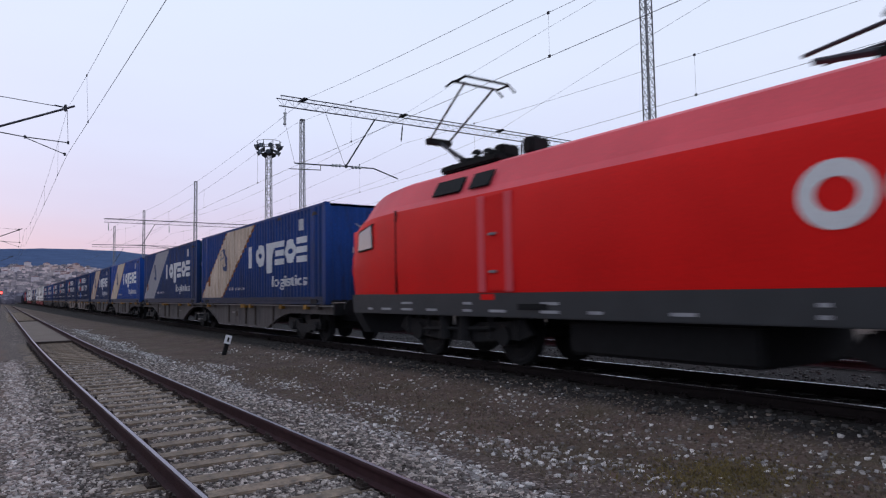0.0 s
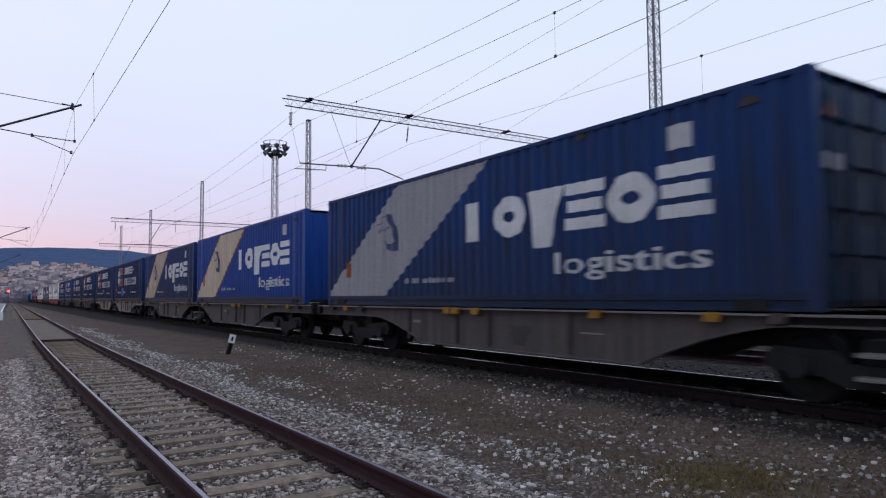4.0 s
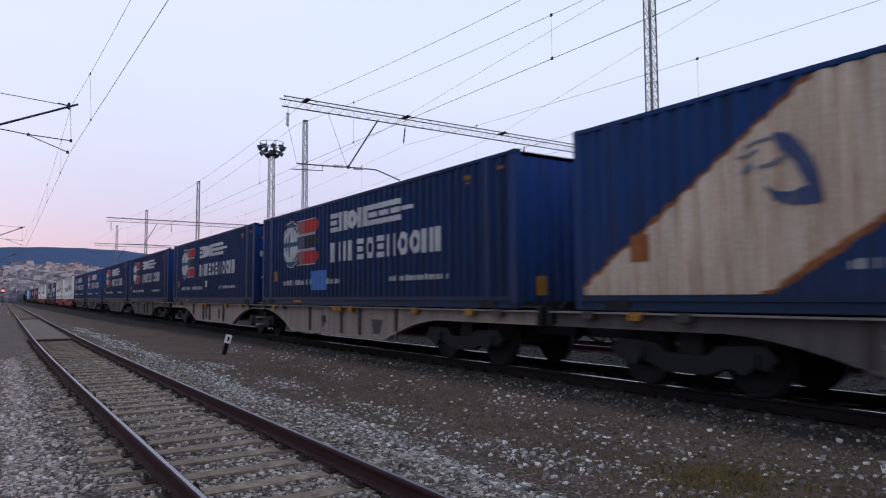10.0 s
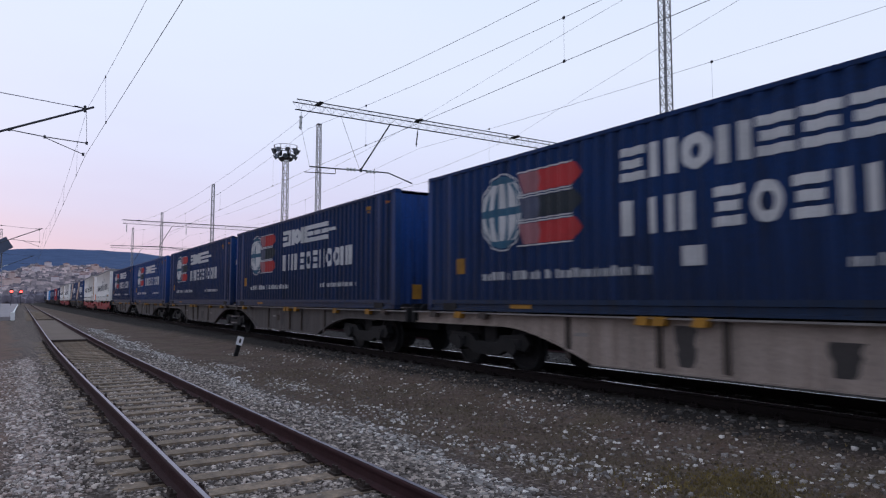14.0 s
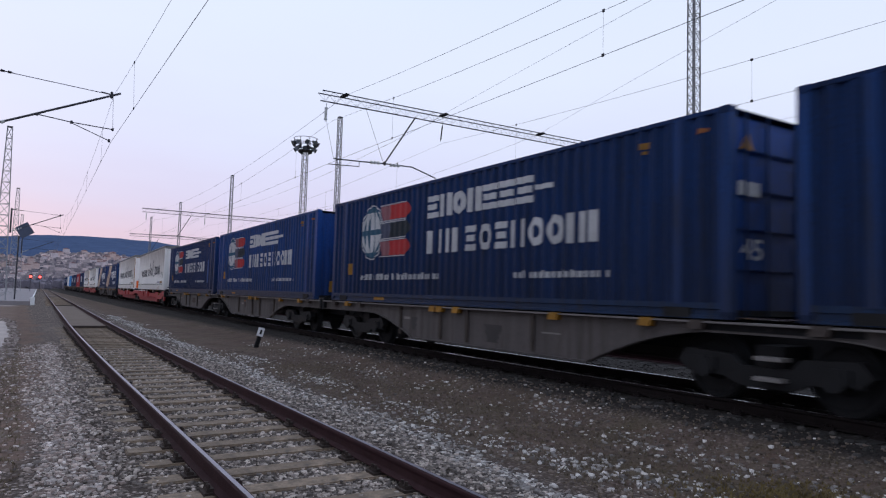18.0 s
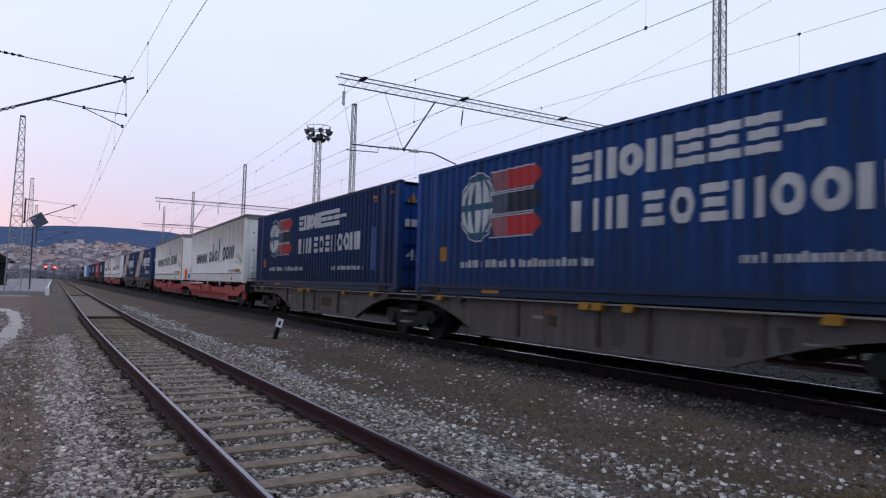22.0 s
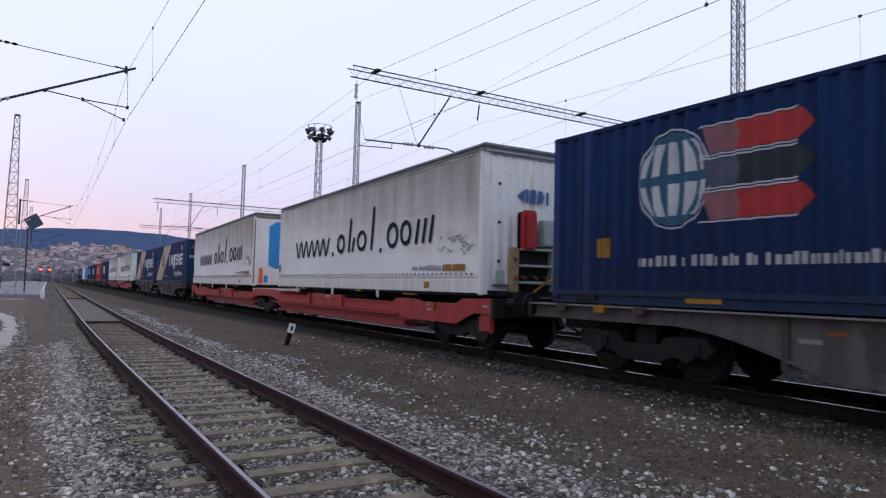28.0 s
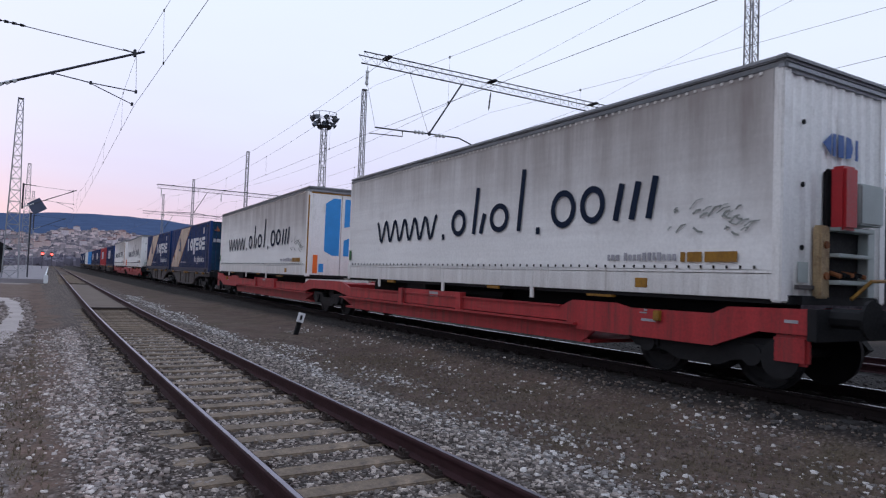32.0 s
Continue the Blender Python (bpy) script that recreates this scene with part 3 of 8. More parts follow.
def tube(bm, p, q, r, seg=6, r2=None):
    p, q = Vector(p), Vector(q)
    d = q - p
    if d.length < 1e-6:
        return bm
    t = d.to_track_quat("Z", "Y").to_matrix()
    r2 = r if r2 is None else r2
    a = [bm.verts.new(p + t @ Vector((r * math.cos(k * 2 * math.pi / seg), r * math.sin(k * 2 * math.pi / seg), 0))) for k in range(seg)]
    b = [bm.verts.new(q + t @ Vector((r2 * math.cos(k * 2 * math.pi / seg), r2 * math.sin(k * 2 * math.pi / seg), 0))) for k in range(seg)]
    for k in range(seg):
        bm.faces.new((a[k], a[(k + 1) % seg], b[(k + 1) % seg], b[k]))
    bm.faces.new(a[::-1])
    bm.faces.new(b)
    return bm


def polyline(bm, pts, r, seg=6):
    """One bent round bar through the points."""
    pts = [Vector(p) for p in pts]
    rows, prev_s = [], None
    for k, p in enumerate(pts):
        d = (pts[min(k + 1, len(pts) - 1)] - pts[max(k - 1, 0)]).normalized()
        s = prev_s - d * prev_s.dot(d) if prev_s is not None else d.orthogonal()
        s.normalize()
        prev_s = s
        t = d.cross(s)
        rows.append([bm.verts.new(p + (s * math.cos(a) + t * math.sin(a)) * r) for a in (2 * math.pi * i / seg for i in range(seg))])
    for a, b in zip(rows, rows[1:]):
        for i in range(seg):
            bm.faces.new((a[i], a[(i + 1) % seg], b[(i + 1) % seg], b[i]))
    bm.faces.new(rows[0][::-1])
    bm.faces.new(rows[-1])
    return bm


def prism(bm, pts, axis, a, b):
    """A flat outline pushed from a to b along axis. pts: pairs in the other two axes."""
    def v3(p, h):
        return {"x": (h, p[0], p[1]), "y": (p[0], h, p[1]), "z": (p[0], p[1], h)}[axis]
    lo = [bm.verts.new(v3(p, a)) for p in pts]
    hi = [bm.verts.new(v3(p, b)) for p in pts]
    n = len(pts)
    for k in range(n):
        bm.faces.new((lo[k], lo[(k + 1) % n], hi[(k + 1) % n], hi[k]))
    bm.faces.new(lo[::-1])
    bm.faces.new(hi)
    bmesh.ops.recalc_face_normals(bm, faces=bm.faces[:])
    return bm


def ring(bm, cy, cz, ry, rz, w, x0, x1, seg=24, a0=0.0, a1=2 * math.pi):
    """A ring in the y-z plane, of width w, from x0 to x1 in depth."""
    closed = abs(a1 - a0 - 2 * math.pi) < 1e-6
    n = seg if closed else seg + 1
    rows = []
    for k in range(n):
        a = a0 + (a1 - a0) * k / seg
        c, s = math.cos(a), math.sin(a)
        rows.append([bm.verts.new((x, cy + (ry - d) * c, cz + (rz - d) * s)) for x, d in ((x0, 0), (x0, w), (x1, w), (x1, 0))])
    for k in range(n if closed else n - 1):
        a, b = rows[k], rows[(k + 1) % n]
        for i in range(4):
            bm.faces.new((a[i], a[(i + 1) % 4], b[(i + 1) % 4], b[i]))
    bmesh.ops.recalc_face_normals(bm, faces=bm.faces[:])
    return bm


# ---- plan ----
def curve(y):
    """The tracks bend gently to the right ahead."""
    if y < 12:
        return 0.0
    return 0.018 * (y - 12) ** 2 / 40 if y < 32 else 0.018 * (y - 22)


def slope(y):
    return 0.0 if y < 12 else (0.018 * (y - 12) / 20 if y < 32 else 0.018)


TRACK_A, TRACK_B, TRACK_C = 0.7525, 7.84, 12.9
RAIL_B = 0.15
GROUND = -0.27
MOSS = (4.5, 4.25)


def smooth(a, b, x):
    t = min(max((x - a) / (b - a), 0), 1)
    return t * t * (3 - 2 * t)


def ground_z(x, y):
    x -= curve(y)
    z = GROUND
    z += 0.062 * smooth(-1.6, -0.6, x) * (1 - smooth(2.4, 3.2, x))
    z += (0.012 + 0.012 * smooth(9, 18, y) + 0.05 * noise.noise(Vector((x * 2.6, y * 1.9, 8)))) * smooth(-0.95, -0.5, x) * (1 - smooth(-0.28, -0.12, x))
    z += (0.028 + 0.03 * noise.noise(Vector((x * 3.0, y * 2.3, 8)))) * (smooth(1.64, 1.8, x) * (1 - smooth(2.2, 2.6, x)))
    z += 0.237 * smooth(5.2, 6.4, x)
    z += 0.035 * noise.noise(Vector((x * 0.5, y * 0.35, 0))) * smooth(2.8, 3.4, x) * (1 - smooth(5.0, 6.0, x))
    z += 0.03 * noise.noise(Vector((x * 0.6, y * 0.4, 3))) * (1 - smooth(-2.2, -1.2, x))
    return z


def spread(lo, hi, fine_lo, fine_hi, step, grow=1.35):
    out, v, s = [], fine_lo, step
    k = fine_lo
    while k <= fine_hi + 1e-6:
        out.append(k)
        k += step
    s, v = step, out[-1]
    while v < hi:
        s *= grow
        v = min(v + s, hi)
        out.append(v)
    s, v, left = step, fine_lo, []
    while v > lo:
        s *= grow
        v = max(v - s, lo)
        left.append(v)
    return left[::-1] + out


xs, ys = spread(-4000, 4000, -5, 12, 0.25), spread(-600, 4600, -4, 42, 0.5)
gv = [(x, y, ground_z(x, y) if abs(x) < 60 else GROUND + 0.2 * (x > 0)) for y in ys for x in xs]
nx = len(xs)
gf = [(j * nx + i, j * nx + i + 1, (j + 1) * nx + i + 1, (j + 1) * nx + i) for j in range(len(ys) - 1) for i in range(nx - 1)]
gm = bpy.data.meshes.new("ground")
gm.from_pydata(gv, [], gf)
gm.materials.append(M["soil"])
for p in gm.polygons:
    p.use_smooth = True
ground = tagged(new("ground", gm), "grey gravel and bare brown soil of a railway yard", "ground", kind="structure")


# ---- tracks ----
RAIL_PROFILE = [(-0.0725, -0.159), (0.0725, -0.159), (0.0725, -0.148), (0.014, -0.128), (0.010, -0.045), (0.036, -0.034), (0.036, -0.010), (0.028, -0.002), (-0.028, -0.002), (-0.036, -0.010), (-0.036, -0.034), (-0.010, -0.045), (-0.014, -0.128), (-0.0725, -0.148)]


def rail_bm(x, z, y0, y1, step):
    bm, rows = bmesh.new(), []
    n = int((y1 - y0) / step)
    for k in range(n + 1):
        y = y0 + (y1 - y0) * k / n
        rows.append([bm.verts.new((x + curve(y) + px, y, z + pz)) for px, pz in RAIL_PROFILE])
    for a, b in zip(rows, rows[1:]):
        for i in range(len(a)):
            j = (i + 1) % len(a)
            bm.faces.new((a[i], a[j], b[j], b[i]))
    bmesh.ops.recalc_face_normals(bm, faces=bm.faces[:])
    return bm


def strip_bm(x, z, w, y0, y1, step):
    bm, rows = bmesh.new(), []
    n = int((y1 - y0) / step)
    for k in range(n + 1):
        y = y0 + (y1 - y0) * k / n
        rows.append([bm.verts.new((x + curve(y) + d, y, z)) for d in (-w, w)])
    for a, b in zip(rows, rows[1:]):
        bm.faces.new((a[0], a[1], b[1], b[0]))
    return bm


def sleeper_mesh():
    bm = bbox(-1.25, 1.25, -0.12, 0.12, -0.16, 0.0, 0.012)
    return link_mesh("sleeper", bm, "sleeper")


def baseplate_mesh():
    bm = bmesh.new()
    box(bm, -0.17, 0.17, -0.085, 0.085, 0.0, 0.022)
    for sx in (-1, 1):
        box(bm, sx * 0.115 - 0.03, sx * 0.115 + 0.03, -0.06, 0.06, 0.022, 0.05)
        for sy in (-0.035, 0.035):
            tube(bm, (sx * 0.13, sy, 0.04), (sx * 0.13, sy, 0.085), 0.017, 6)
    return link_mesh("baseplate", bm, "plate")


SLEEPER, BASEPLATE = sleeper_mesh(), baseplate_mesh()
# copies for the train's track, darkened to carry the shade below it
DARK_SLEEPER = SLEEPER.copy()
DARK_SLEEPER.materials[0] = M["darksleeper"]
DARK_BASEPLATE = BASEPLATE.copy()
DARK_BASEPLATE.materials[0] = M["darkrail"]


def track(label, xc, z, y0, y1, near_end, first=-2.0, infill=None, steel="rail", first_near=-2.3):
    t = thing("railway_track", label, "railway track", "railway tracks", "structure")
    for sx in (-0.7525, 0.7525):
        r = part("rail", rail_bm(xc + sx, z, y0, y1, 2.0), steel, t, "brown rusted rail with a polished head")
        part("running_surface", strip_bm(xc + sx, z + 0.001, 0.028 if steel == "darkrail" else 0.019, y0, y1, 2.0), "shinytop" if steel == "darkrail" else "railtop", r, "shiny worn rail head")
    rest = bmesh.new()
    k = 0
    y = first
    rs = random.Random(int(xc * 10))
    while y < 110:
        if infill is None or not infill[0] < y < infill[1]:
            m = pose(xc + curve(y) + rs.uniform(-0.03, 0.03), y + rs.uniform(-0.02, 0.02), z - 0.181 + rs.uniform(-0.006, 0.006), rs.uniform(-0.6, 0.6), rs.uniform(-0.3, 0.3), rs.uniform(-0.8, 0.8))
            if first_near <= y < near_end:
                s = share("sleeper", DARK_SLEEPER if steel == "darkrail" else SLEEPER, t, m)
                for sx in (-0.7525, 0.7525):
                    share("baseplate", DARK_BASEPLATE if steel == "darkrail" else BASEPLATE, s, pose(sx, 0, 0))
            else:
                box(rest, -1.25, 1.25, -0.12, 0.12, -0.16, 0.0, m)
        y += 0.60
    if len(rest.verts):
        # tracks beyond the near one get the sleeper colour with shade in it
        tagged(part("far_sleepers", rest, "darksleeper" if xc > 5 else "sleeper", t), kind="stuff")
    else:
        rest.free()
    return t


track("near railway track with brown rusted rails on worn sleepers", TRACK_A, 0.0, -200, 420, 31, -62.05, (31.0, 63.0))
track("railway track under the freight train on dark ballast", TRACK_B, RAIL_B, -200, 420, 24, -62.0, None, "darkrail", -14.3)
track("railway track behind the freight train", TRACK_C, RAIL_B, -200, 420, -99, -62.0)

# crossing infill between the rails and the dark timber that ends it
bm = bmesh.new()
n = 17
rows = []
for k in range(n):
    y = 31.15 + (63.0 - 31.15) * k / (n - 1)
    rows.append([bm.verts.new((TRACK_A + curve(y) + d, y, -0.165)) for d in (-0.68, 0.68)])
for a, b in zip(rows, rows[1:]):
    bm.faces.new((a[0], a[1], b[1], b[0]))
ext = bmesh.ops.extrude_face_region(bm, geom=bm.faces[:])
bmesh.ops.translate(bm, verts=[v for v in ext["geom"] if isinstance(v, bmesh.types.BMVert)], vec=(0, 0, -0.1))
bmesh.ops.recalc_face_normals(bm, faces=bm.faces[:])
solo("crossing_infill", bm, mat("packed_brown_dirt", (0.155, 0.115, 0.090), 0.95, 0, 0.25, 0.8, 20, 0.3), "packed brown dirt filling between the near rails", "track infill", kind="structure")
for yy in (31.0, 63.1):
    solo("crossing_timber", bbox(TRACK_A + curve(yy) - 0.66, TRACK_A + curve(yy) + 0.66, yy - 0.13, yy + 0.13, -0.26, -0.10, 0.01), "plate", "dark timber beam lying across between the rails", "timber beam")


# ---- loose ballast ----
def stones(name, count, pick, size, material, label, seed):
    rs = np.random.RandomState(seed)
    base = np.array([(x, y, z) for z in (-0.7, 0.7) for x, y in ((-0.8, -0.8), (0.8, -0.8), (0.8, 0.8), (-0.8, 0.8))])
    faces = np.array([(0, 1, 5), (0, 5, 4), (1, 2, 6), (1, 6, 5), (2, 3, 7), (2, 7, 6), (3, 0, 4), (3, 4, 7), (4, 5, 6), (4, 6, 7)])
    pts = np.array([pick(rs) for _ in range(count)])
    zz = np.array([ground_z(x, y) for x, y in pts])
    sz = size[0] + (size[1] - size[0]) * rs.rand(count) ** 2
    v = base[None] * (0.55 + 0.6 * rs.rand(count, 8, 3)) + 0.16 * rs.randn(count, 8, 3)
    v *= np.stack([sz * (0.7 + 0.6 * rs.rand(count)), sz, sz * (0.5 + 0.4 * rs.rand(count))], -1)[:, None]
    a = rs.rand(count) * 6.283
    c, s = np.cos(a)[:, None], np.sin(a)[:, None]
    x, y = v[:, :, 0] * c - v[:, :, 1] * s, v[:, :, 0] * s + v[:, :, 1] * c
    out = np.stack([x + pts[:, :1], y + pts[:, 1:], v[:, :, 2] + (zz + 0.2 * sz)[:, None]], -1).reshape(-1, 3)
    f = (faces[None] + 8 * np.arange(count)[:, None, None]).reshape(-1, 3)
    me = bpy.data.meshes.new(name)
    me.vertices.add(len(out))
    me.vertices.foreach_set("co", out.ravel())
    me.loops.add(f.size)
    me.loops.foreach_set("vertex_index", f.ravel().astype(np.int32))
    me.polygons.add(len(f))
    me.polygons.foreach_set("loop_start", np.arange(0, f.size, 3, dtype=np.int32))
    me.update(calc_edges=True)
    me.materials.append(material)
    return tagged(new(name, me), label, "gravel", kind="stuff")


def stone_mat(name, lo, hi, middle=0.28):
    m = bpy.data.materials.new(name)
    m.use_nodes = True
    n, l = m.node_tree.nodes, m.node_tree.links
    b = n["Principled BSDF"]
    b.inputs["Roughness"].default_value = 0.9
    geo = n.new("ShaderNodeNewGeometry")
    rp = n.new("ShaderNodeValToRGB")
    rp.color_ramp.elements[0].color, rp.color_ramp.elements[1].color = (*lo, 1), (*hi, 1)
    mid = rp.color_ramp.elements.new(0.55)
    mid.color = (*(a + middle * (c - a) for a, c in zip(lo, hi)), 1)
    l.new(geo.outputs["Random Per Island"], rp.inputs[0])
    tc, nz = n.new("ShaderNodeTexCoord"), n.new("ShaderNodeTexNoise")
    nz.inputs["Scale"].default_value = 70
    l.new(tc.outputs["Object"], nz.inputs["Vector"])
    mx = n.new("ShaderNodeMix")
    mx.data_type, mx.blend_type = "RGBA", "OVERLAY"
    mx.inputs[0].default_value = 0.5
    l.new(rp.outputs[0], mx.inputs[6])
    l.new(nz.outputs[0], mx.inputs[7])
    l.new(mx.outputs[2], b.inputs["Base Color"])
    return m


GREY_STONE = stone_mat("mixed_grey_ballast", (0.051, 0.040, 0.036), (0.598, 0.506, 0.444))
PALE_STONE = stone_mat("pale_ballast", (0.106, 0.091, 0.084), (0.78, 0.725, 0.685), 0.34)


def along(rs, far, power):
    """Mostly ahead, thinning out far off; a sparser rest behind the start."""
    if rs.rand() < 0.2:
        return 2.6 - 9 * rs.rand() ** 1.4 + 0.4 * rs.randn()
    return 1.2 - 1.1 * rs.rand() ** 2 + 0.25 * rs.randn() + far * rs.rand() ** power


def pick_a(rs):
    y = along(rs, 20, 1.7)
    edge = 2.7 + 0.22 * math.sin(y * 0.8) + 0.14 * math.sin(y * 2.1 + 1)
    return (max(rs.uniform(-1.25, edge), rs.uniform(-1.7, edge)) + 0.10 * rs.randn() + curve(y), y)


def pick_band(rs):
    y = along(rs, 44, 1.7)
    # the strip thins and swells, with loose islands of stone beyond it
    if rs.rand() < 0.14:
        k = int(rs.rand() * 5)
        y = (9.5, 6.4, 13.5, 4.9, 18.0)[k] + 0.8 * rs.randn()
        return ((3.75, 3.5, 3.7, 3.9, 3.6)[k] + 0.22 * rs.randn() + curve(y), y)
    return (2.66 + (0.25 + 0.10 * math.sin(y * 0.7 + 1)) * rs.randn() + 0.18 * math.sin(y * 0.9) + curve(y), y)


def pick_soil(rs):
    y = along(rs, 20, 1.5)
    return (rs.uniform(2.8, 6.6) + 0.15 * rs.randn() + curve(y), y)


def pick_b(rs):
    y = along(rs, 22, 1.3)
    # heaped in loose clusters along the foot of the bank
    while rs.rand() > 0.35 + 0.65 * noise.noise(Vector((0.9 * y, 3.1, 0.5))):
        y = along(rs, 22, 1.3)
    return (5.45 + 0.30 * rs.randn() + 0.25 * math.sin(0.8 * y) + curve(y), y)


def pick_under(rs):
    y = -8 + 30 * rs.rand()
    return (rs.uniform(5.95, 11.5) + curve(y), y)


def pick_left(rs):
    y = along(rs, 22, 1.5)
    while True:
        x = -0.75 - abs(1.5 * rs.randn()) + 0.1 * rs.randn()
        # few stones lie on the trodden brown strip and on the path beside it
        bare = smooth(0.42, 0.16, abs(x + 1.74 - 0.0275 * (min(max(y, 4), 20) - 4) + 0.12 * math.sin(y * 0.55)))
        bare = max(bare, smooth(11.0, 15.0, y) * smooth(-0.85, -1.1, x), 0.6 * smooth(-1.6, -2.0, x))
        if rs.rand() > 0.9 * bare:
            return (x + curve(y), y)


stones("ballast_stones", 76000, pick_a, (0.009, 0.031), GREY_STONE, "grey crushed stone ballast round the near track", 1)
stones("pale_ballast_stones", 9500, pick_band, (0.010, 0.037), PALE_STONE, "pale crushed stones along the track shoulder", 2)
stones("scattered_stones", 520, pick_soil, (0.007, 0.036), PALE_STONE, "small pale stones scattered on bare soil", 3)
stones("verge_stones", 15000, pick_left, (0.008, 0.030), stone_mat("dusty_verge_stone", (0.165, 0.136, 0.127), (0.78, 0.69, 0.64), 0.36), "pale stones strewn on the brown verge", 10)
stones("verge_clods", 14000, pick_left, (0.009, 0.032), stone_mat("brown_verge_clod", (0.14, 0.10, 0.085), (0.62, 0.50, 0.445)), "brown soil crumbs of the verge", 11)
stones("soil_clods", 9000, pick_soil, (0.010, 0.032), stone_mat("dark_soil_clod", (0.075, 0.055, 0.044), (0.211, 0.163, 0.132)), "dark soil crumbs and clinker", 4)
stones("shoulder_stones", 2100, pick_b, (0.009, 0.037), PALE_STONE, "pale ballast on the shoulder of the freight track", 5)
# ballast kept near black to carry the shade under the train
stones("dark_ballast_stones", 5000, pick_under, (0.02, 0.05), stone_mat("dark_ballast_with_shade", (0.015, 0.013, 0.012), (0.09, 0.08, 0.075)), "dark ballast under the freight train", 6)


def tufts(name, count, pick, height, material, label, seed):
    """Short dead blades leaning every way."""
    rs = np.random.RandomState(seed)
    v, f = [], []
    for k in range(count):
        x, y = pick(rs)
        z = ground_z(x, y) - 0.005
        for b in range(3):
            a, h = rs.rand() * 6.283, height * (0.4 + 0.9 * rs.rand())
            lx, ly = 0.8 * h * rs.randn() * 0.6, 0.8 * h * rs.randn() * 0.6
            w = 0.006 + 0.004 * rs.rand()
            n = len(v)
            v += [(x + w * math.cos(a), y + w * math.sin(a), z), (x - w * math.cos(a), y - w * math.sin(a), z), (x + lx, y + ly, z + h)]
            f.append((n, n + 1, n + 2))
    me = bpy.data.meshes.new(name)
    me.from_pydata(v, [], f)
    me.materials.append(M[material])
    return tagged(new(name, me), label, "grass", kind="stuff")


def pick_turf(rs):
    y = along(rs, 16, 1.4)
    return (rs.uniform(3.1, 5.9) + 0.15 * rs.randn() + curve(y), y)


def pick_verge(rs):
    y = along(rs, 22, 1.4)
    return (-1.4 - abs(1.3 * rs.randn()), y)


def pick_moss(rs):
    return (MOSS[0] + 0.45 * rs.randn(), MOSS[1] + 0.35 * rs.randn())


tufts("dry_grass", 11000, pick_turf, 0.04, "grass", "short dead brown grass on the soil between tracks", 7)
tufts("verge_grass", 7000, pick_verge, 0.05, "grass", "short dead grass beside the near track", 8)
tufts("mossy_grass", 1600, pick_moss, 0.035, "moss", "patch of yellowish green moss and grass", 9)


# ---- masts, beams and wires ----
def lattice(bm, a, b, w0, w1, step, r, diag, up=Vector((0, 1, 0))):
    """A four-legged lattice between a and b, of width w0 at a and w1 at b."""
    a, b = Vector(a), Vector(b)
    d = (b - a).normalized()
    s = d.cross(up).normalized()
    t = s.cross(d)
    n = max(2, int((b - a).length / step))
    prev = None
    for k in range(n + 1):
        f = k / n
        c, w = a.lerp(b, f), (w0 + (w1 - w0) * f) / 2
        now = [c + s * w * i + t * w * j for i, j in ((-1, -1), (1, -1), (1, 1), (-1, 1))]
        if prev:
            for i in range(4):
                j = (i + 1) % 4
                tube(bm, prev[i], now[j] if k % 2 else prev[j], diag, 3) if k % 2 else tube(bm, prev[j], now[i], diag, 3)
                tube(bm, now[i], now[j], diag, 3)
        prev = now
    return bm


def legs(parent, a, b, w0, w1, r, up=Vector((0, 1, 0))):
    a, b = Vector(a), Vector(b)
    d = (b - a).normalized()
    s = d.cross(up).normalized()
    t = s.cross(d)
    for i, j in ((-1, -1), (1, -1), (1, 1), (-1, 1)):
        p = a + (s * i + t * j) * w0 / 2
        q = b + (s * i + t * j) * w1 / 2
        part("corner_angle", tube(bmesh.new(), p, q, r, 4), "steel", parent)


def lattice_mast(x, y, top, w0, w1, label, step=0.7, r=0.035, base_z=None):
    z0 = GROUND if base_z is None else base_z
    t = thing("lattice_mast", label, "lattice mast", "lattice masts beside the tracks", at=pose(x, y, z0))
    h = top - z0
    legs(t, (0, 0, -0.3), (0, 0, h), w0, w1, r)
    part("bracing", lattice(bmesh.new(), (0, 0, 0), (0, 0, h), w0, w1, step, r, r * 0.5), "steel", t, "crossed lattice bracing")
    part("footing", bbox(-w0 * 0.8, w0 * 0.8, -w0 * 0.8, w0 * 0.8, -0.5, 0.25, 0.03), "concrete", t, "concrete footing block")
    part("top_cap", bbox(-w1 * 0.6, w1 * 0.6, -w1 * 0.6, w1 * 0.6, h, h + 0.08, 0.01), "darksteel", t)
    return t


MAST_LABEL = "tall galvanised steel lattice catenary mast"
lattice_mast(29.15, 24.4, 24.0, 0.50, 0.44, "very tall galvanised lattice mast behind the train", 0.50, 0.042)
for x, y, top in ((18.7, 48.6, 15.0), (19.0, 81.3, 15.0), (19.05, 112.3, 15.0), (18.9, 139.7, 15.0)):
    lattice_mast(x - 0.12, y, top, 0.38, 0.27, MAST_LABEL, 0.45, 0.035)
for x, y, top, w in ((-3.35, 24.65, 15.0, 0.9), (-3.2, 69.6, 15.0, 1.2), (-2.75, 113.3, 15.0, 1.15), (-2.25, 156.0, 15.0, 1.15)):
    lattice_mast(x, y, top, w, 0.36, "tapered galvanised lattice mast beside the platform", 0.9, 0.05)


def insulator(bm, a, b, r=0.06, n=5):
    a, b = Vector(a), Vector(b)
    tube(bm, a, b, r * 0.35, 6)
    for k in range(n):
        c = a.lerp(b, (k + 0.5) / n)
        e = (b - a).normalized() * ((b - a).length / n * 0.28)
        tube(bm, c - e, c + e, r, 8, r * 0.7)
    return bm


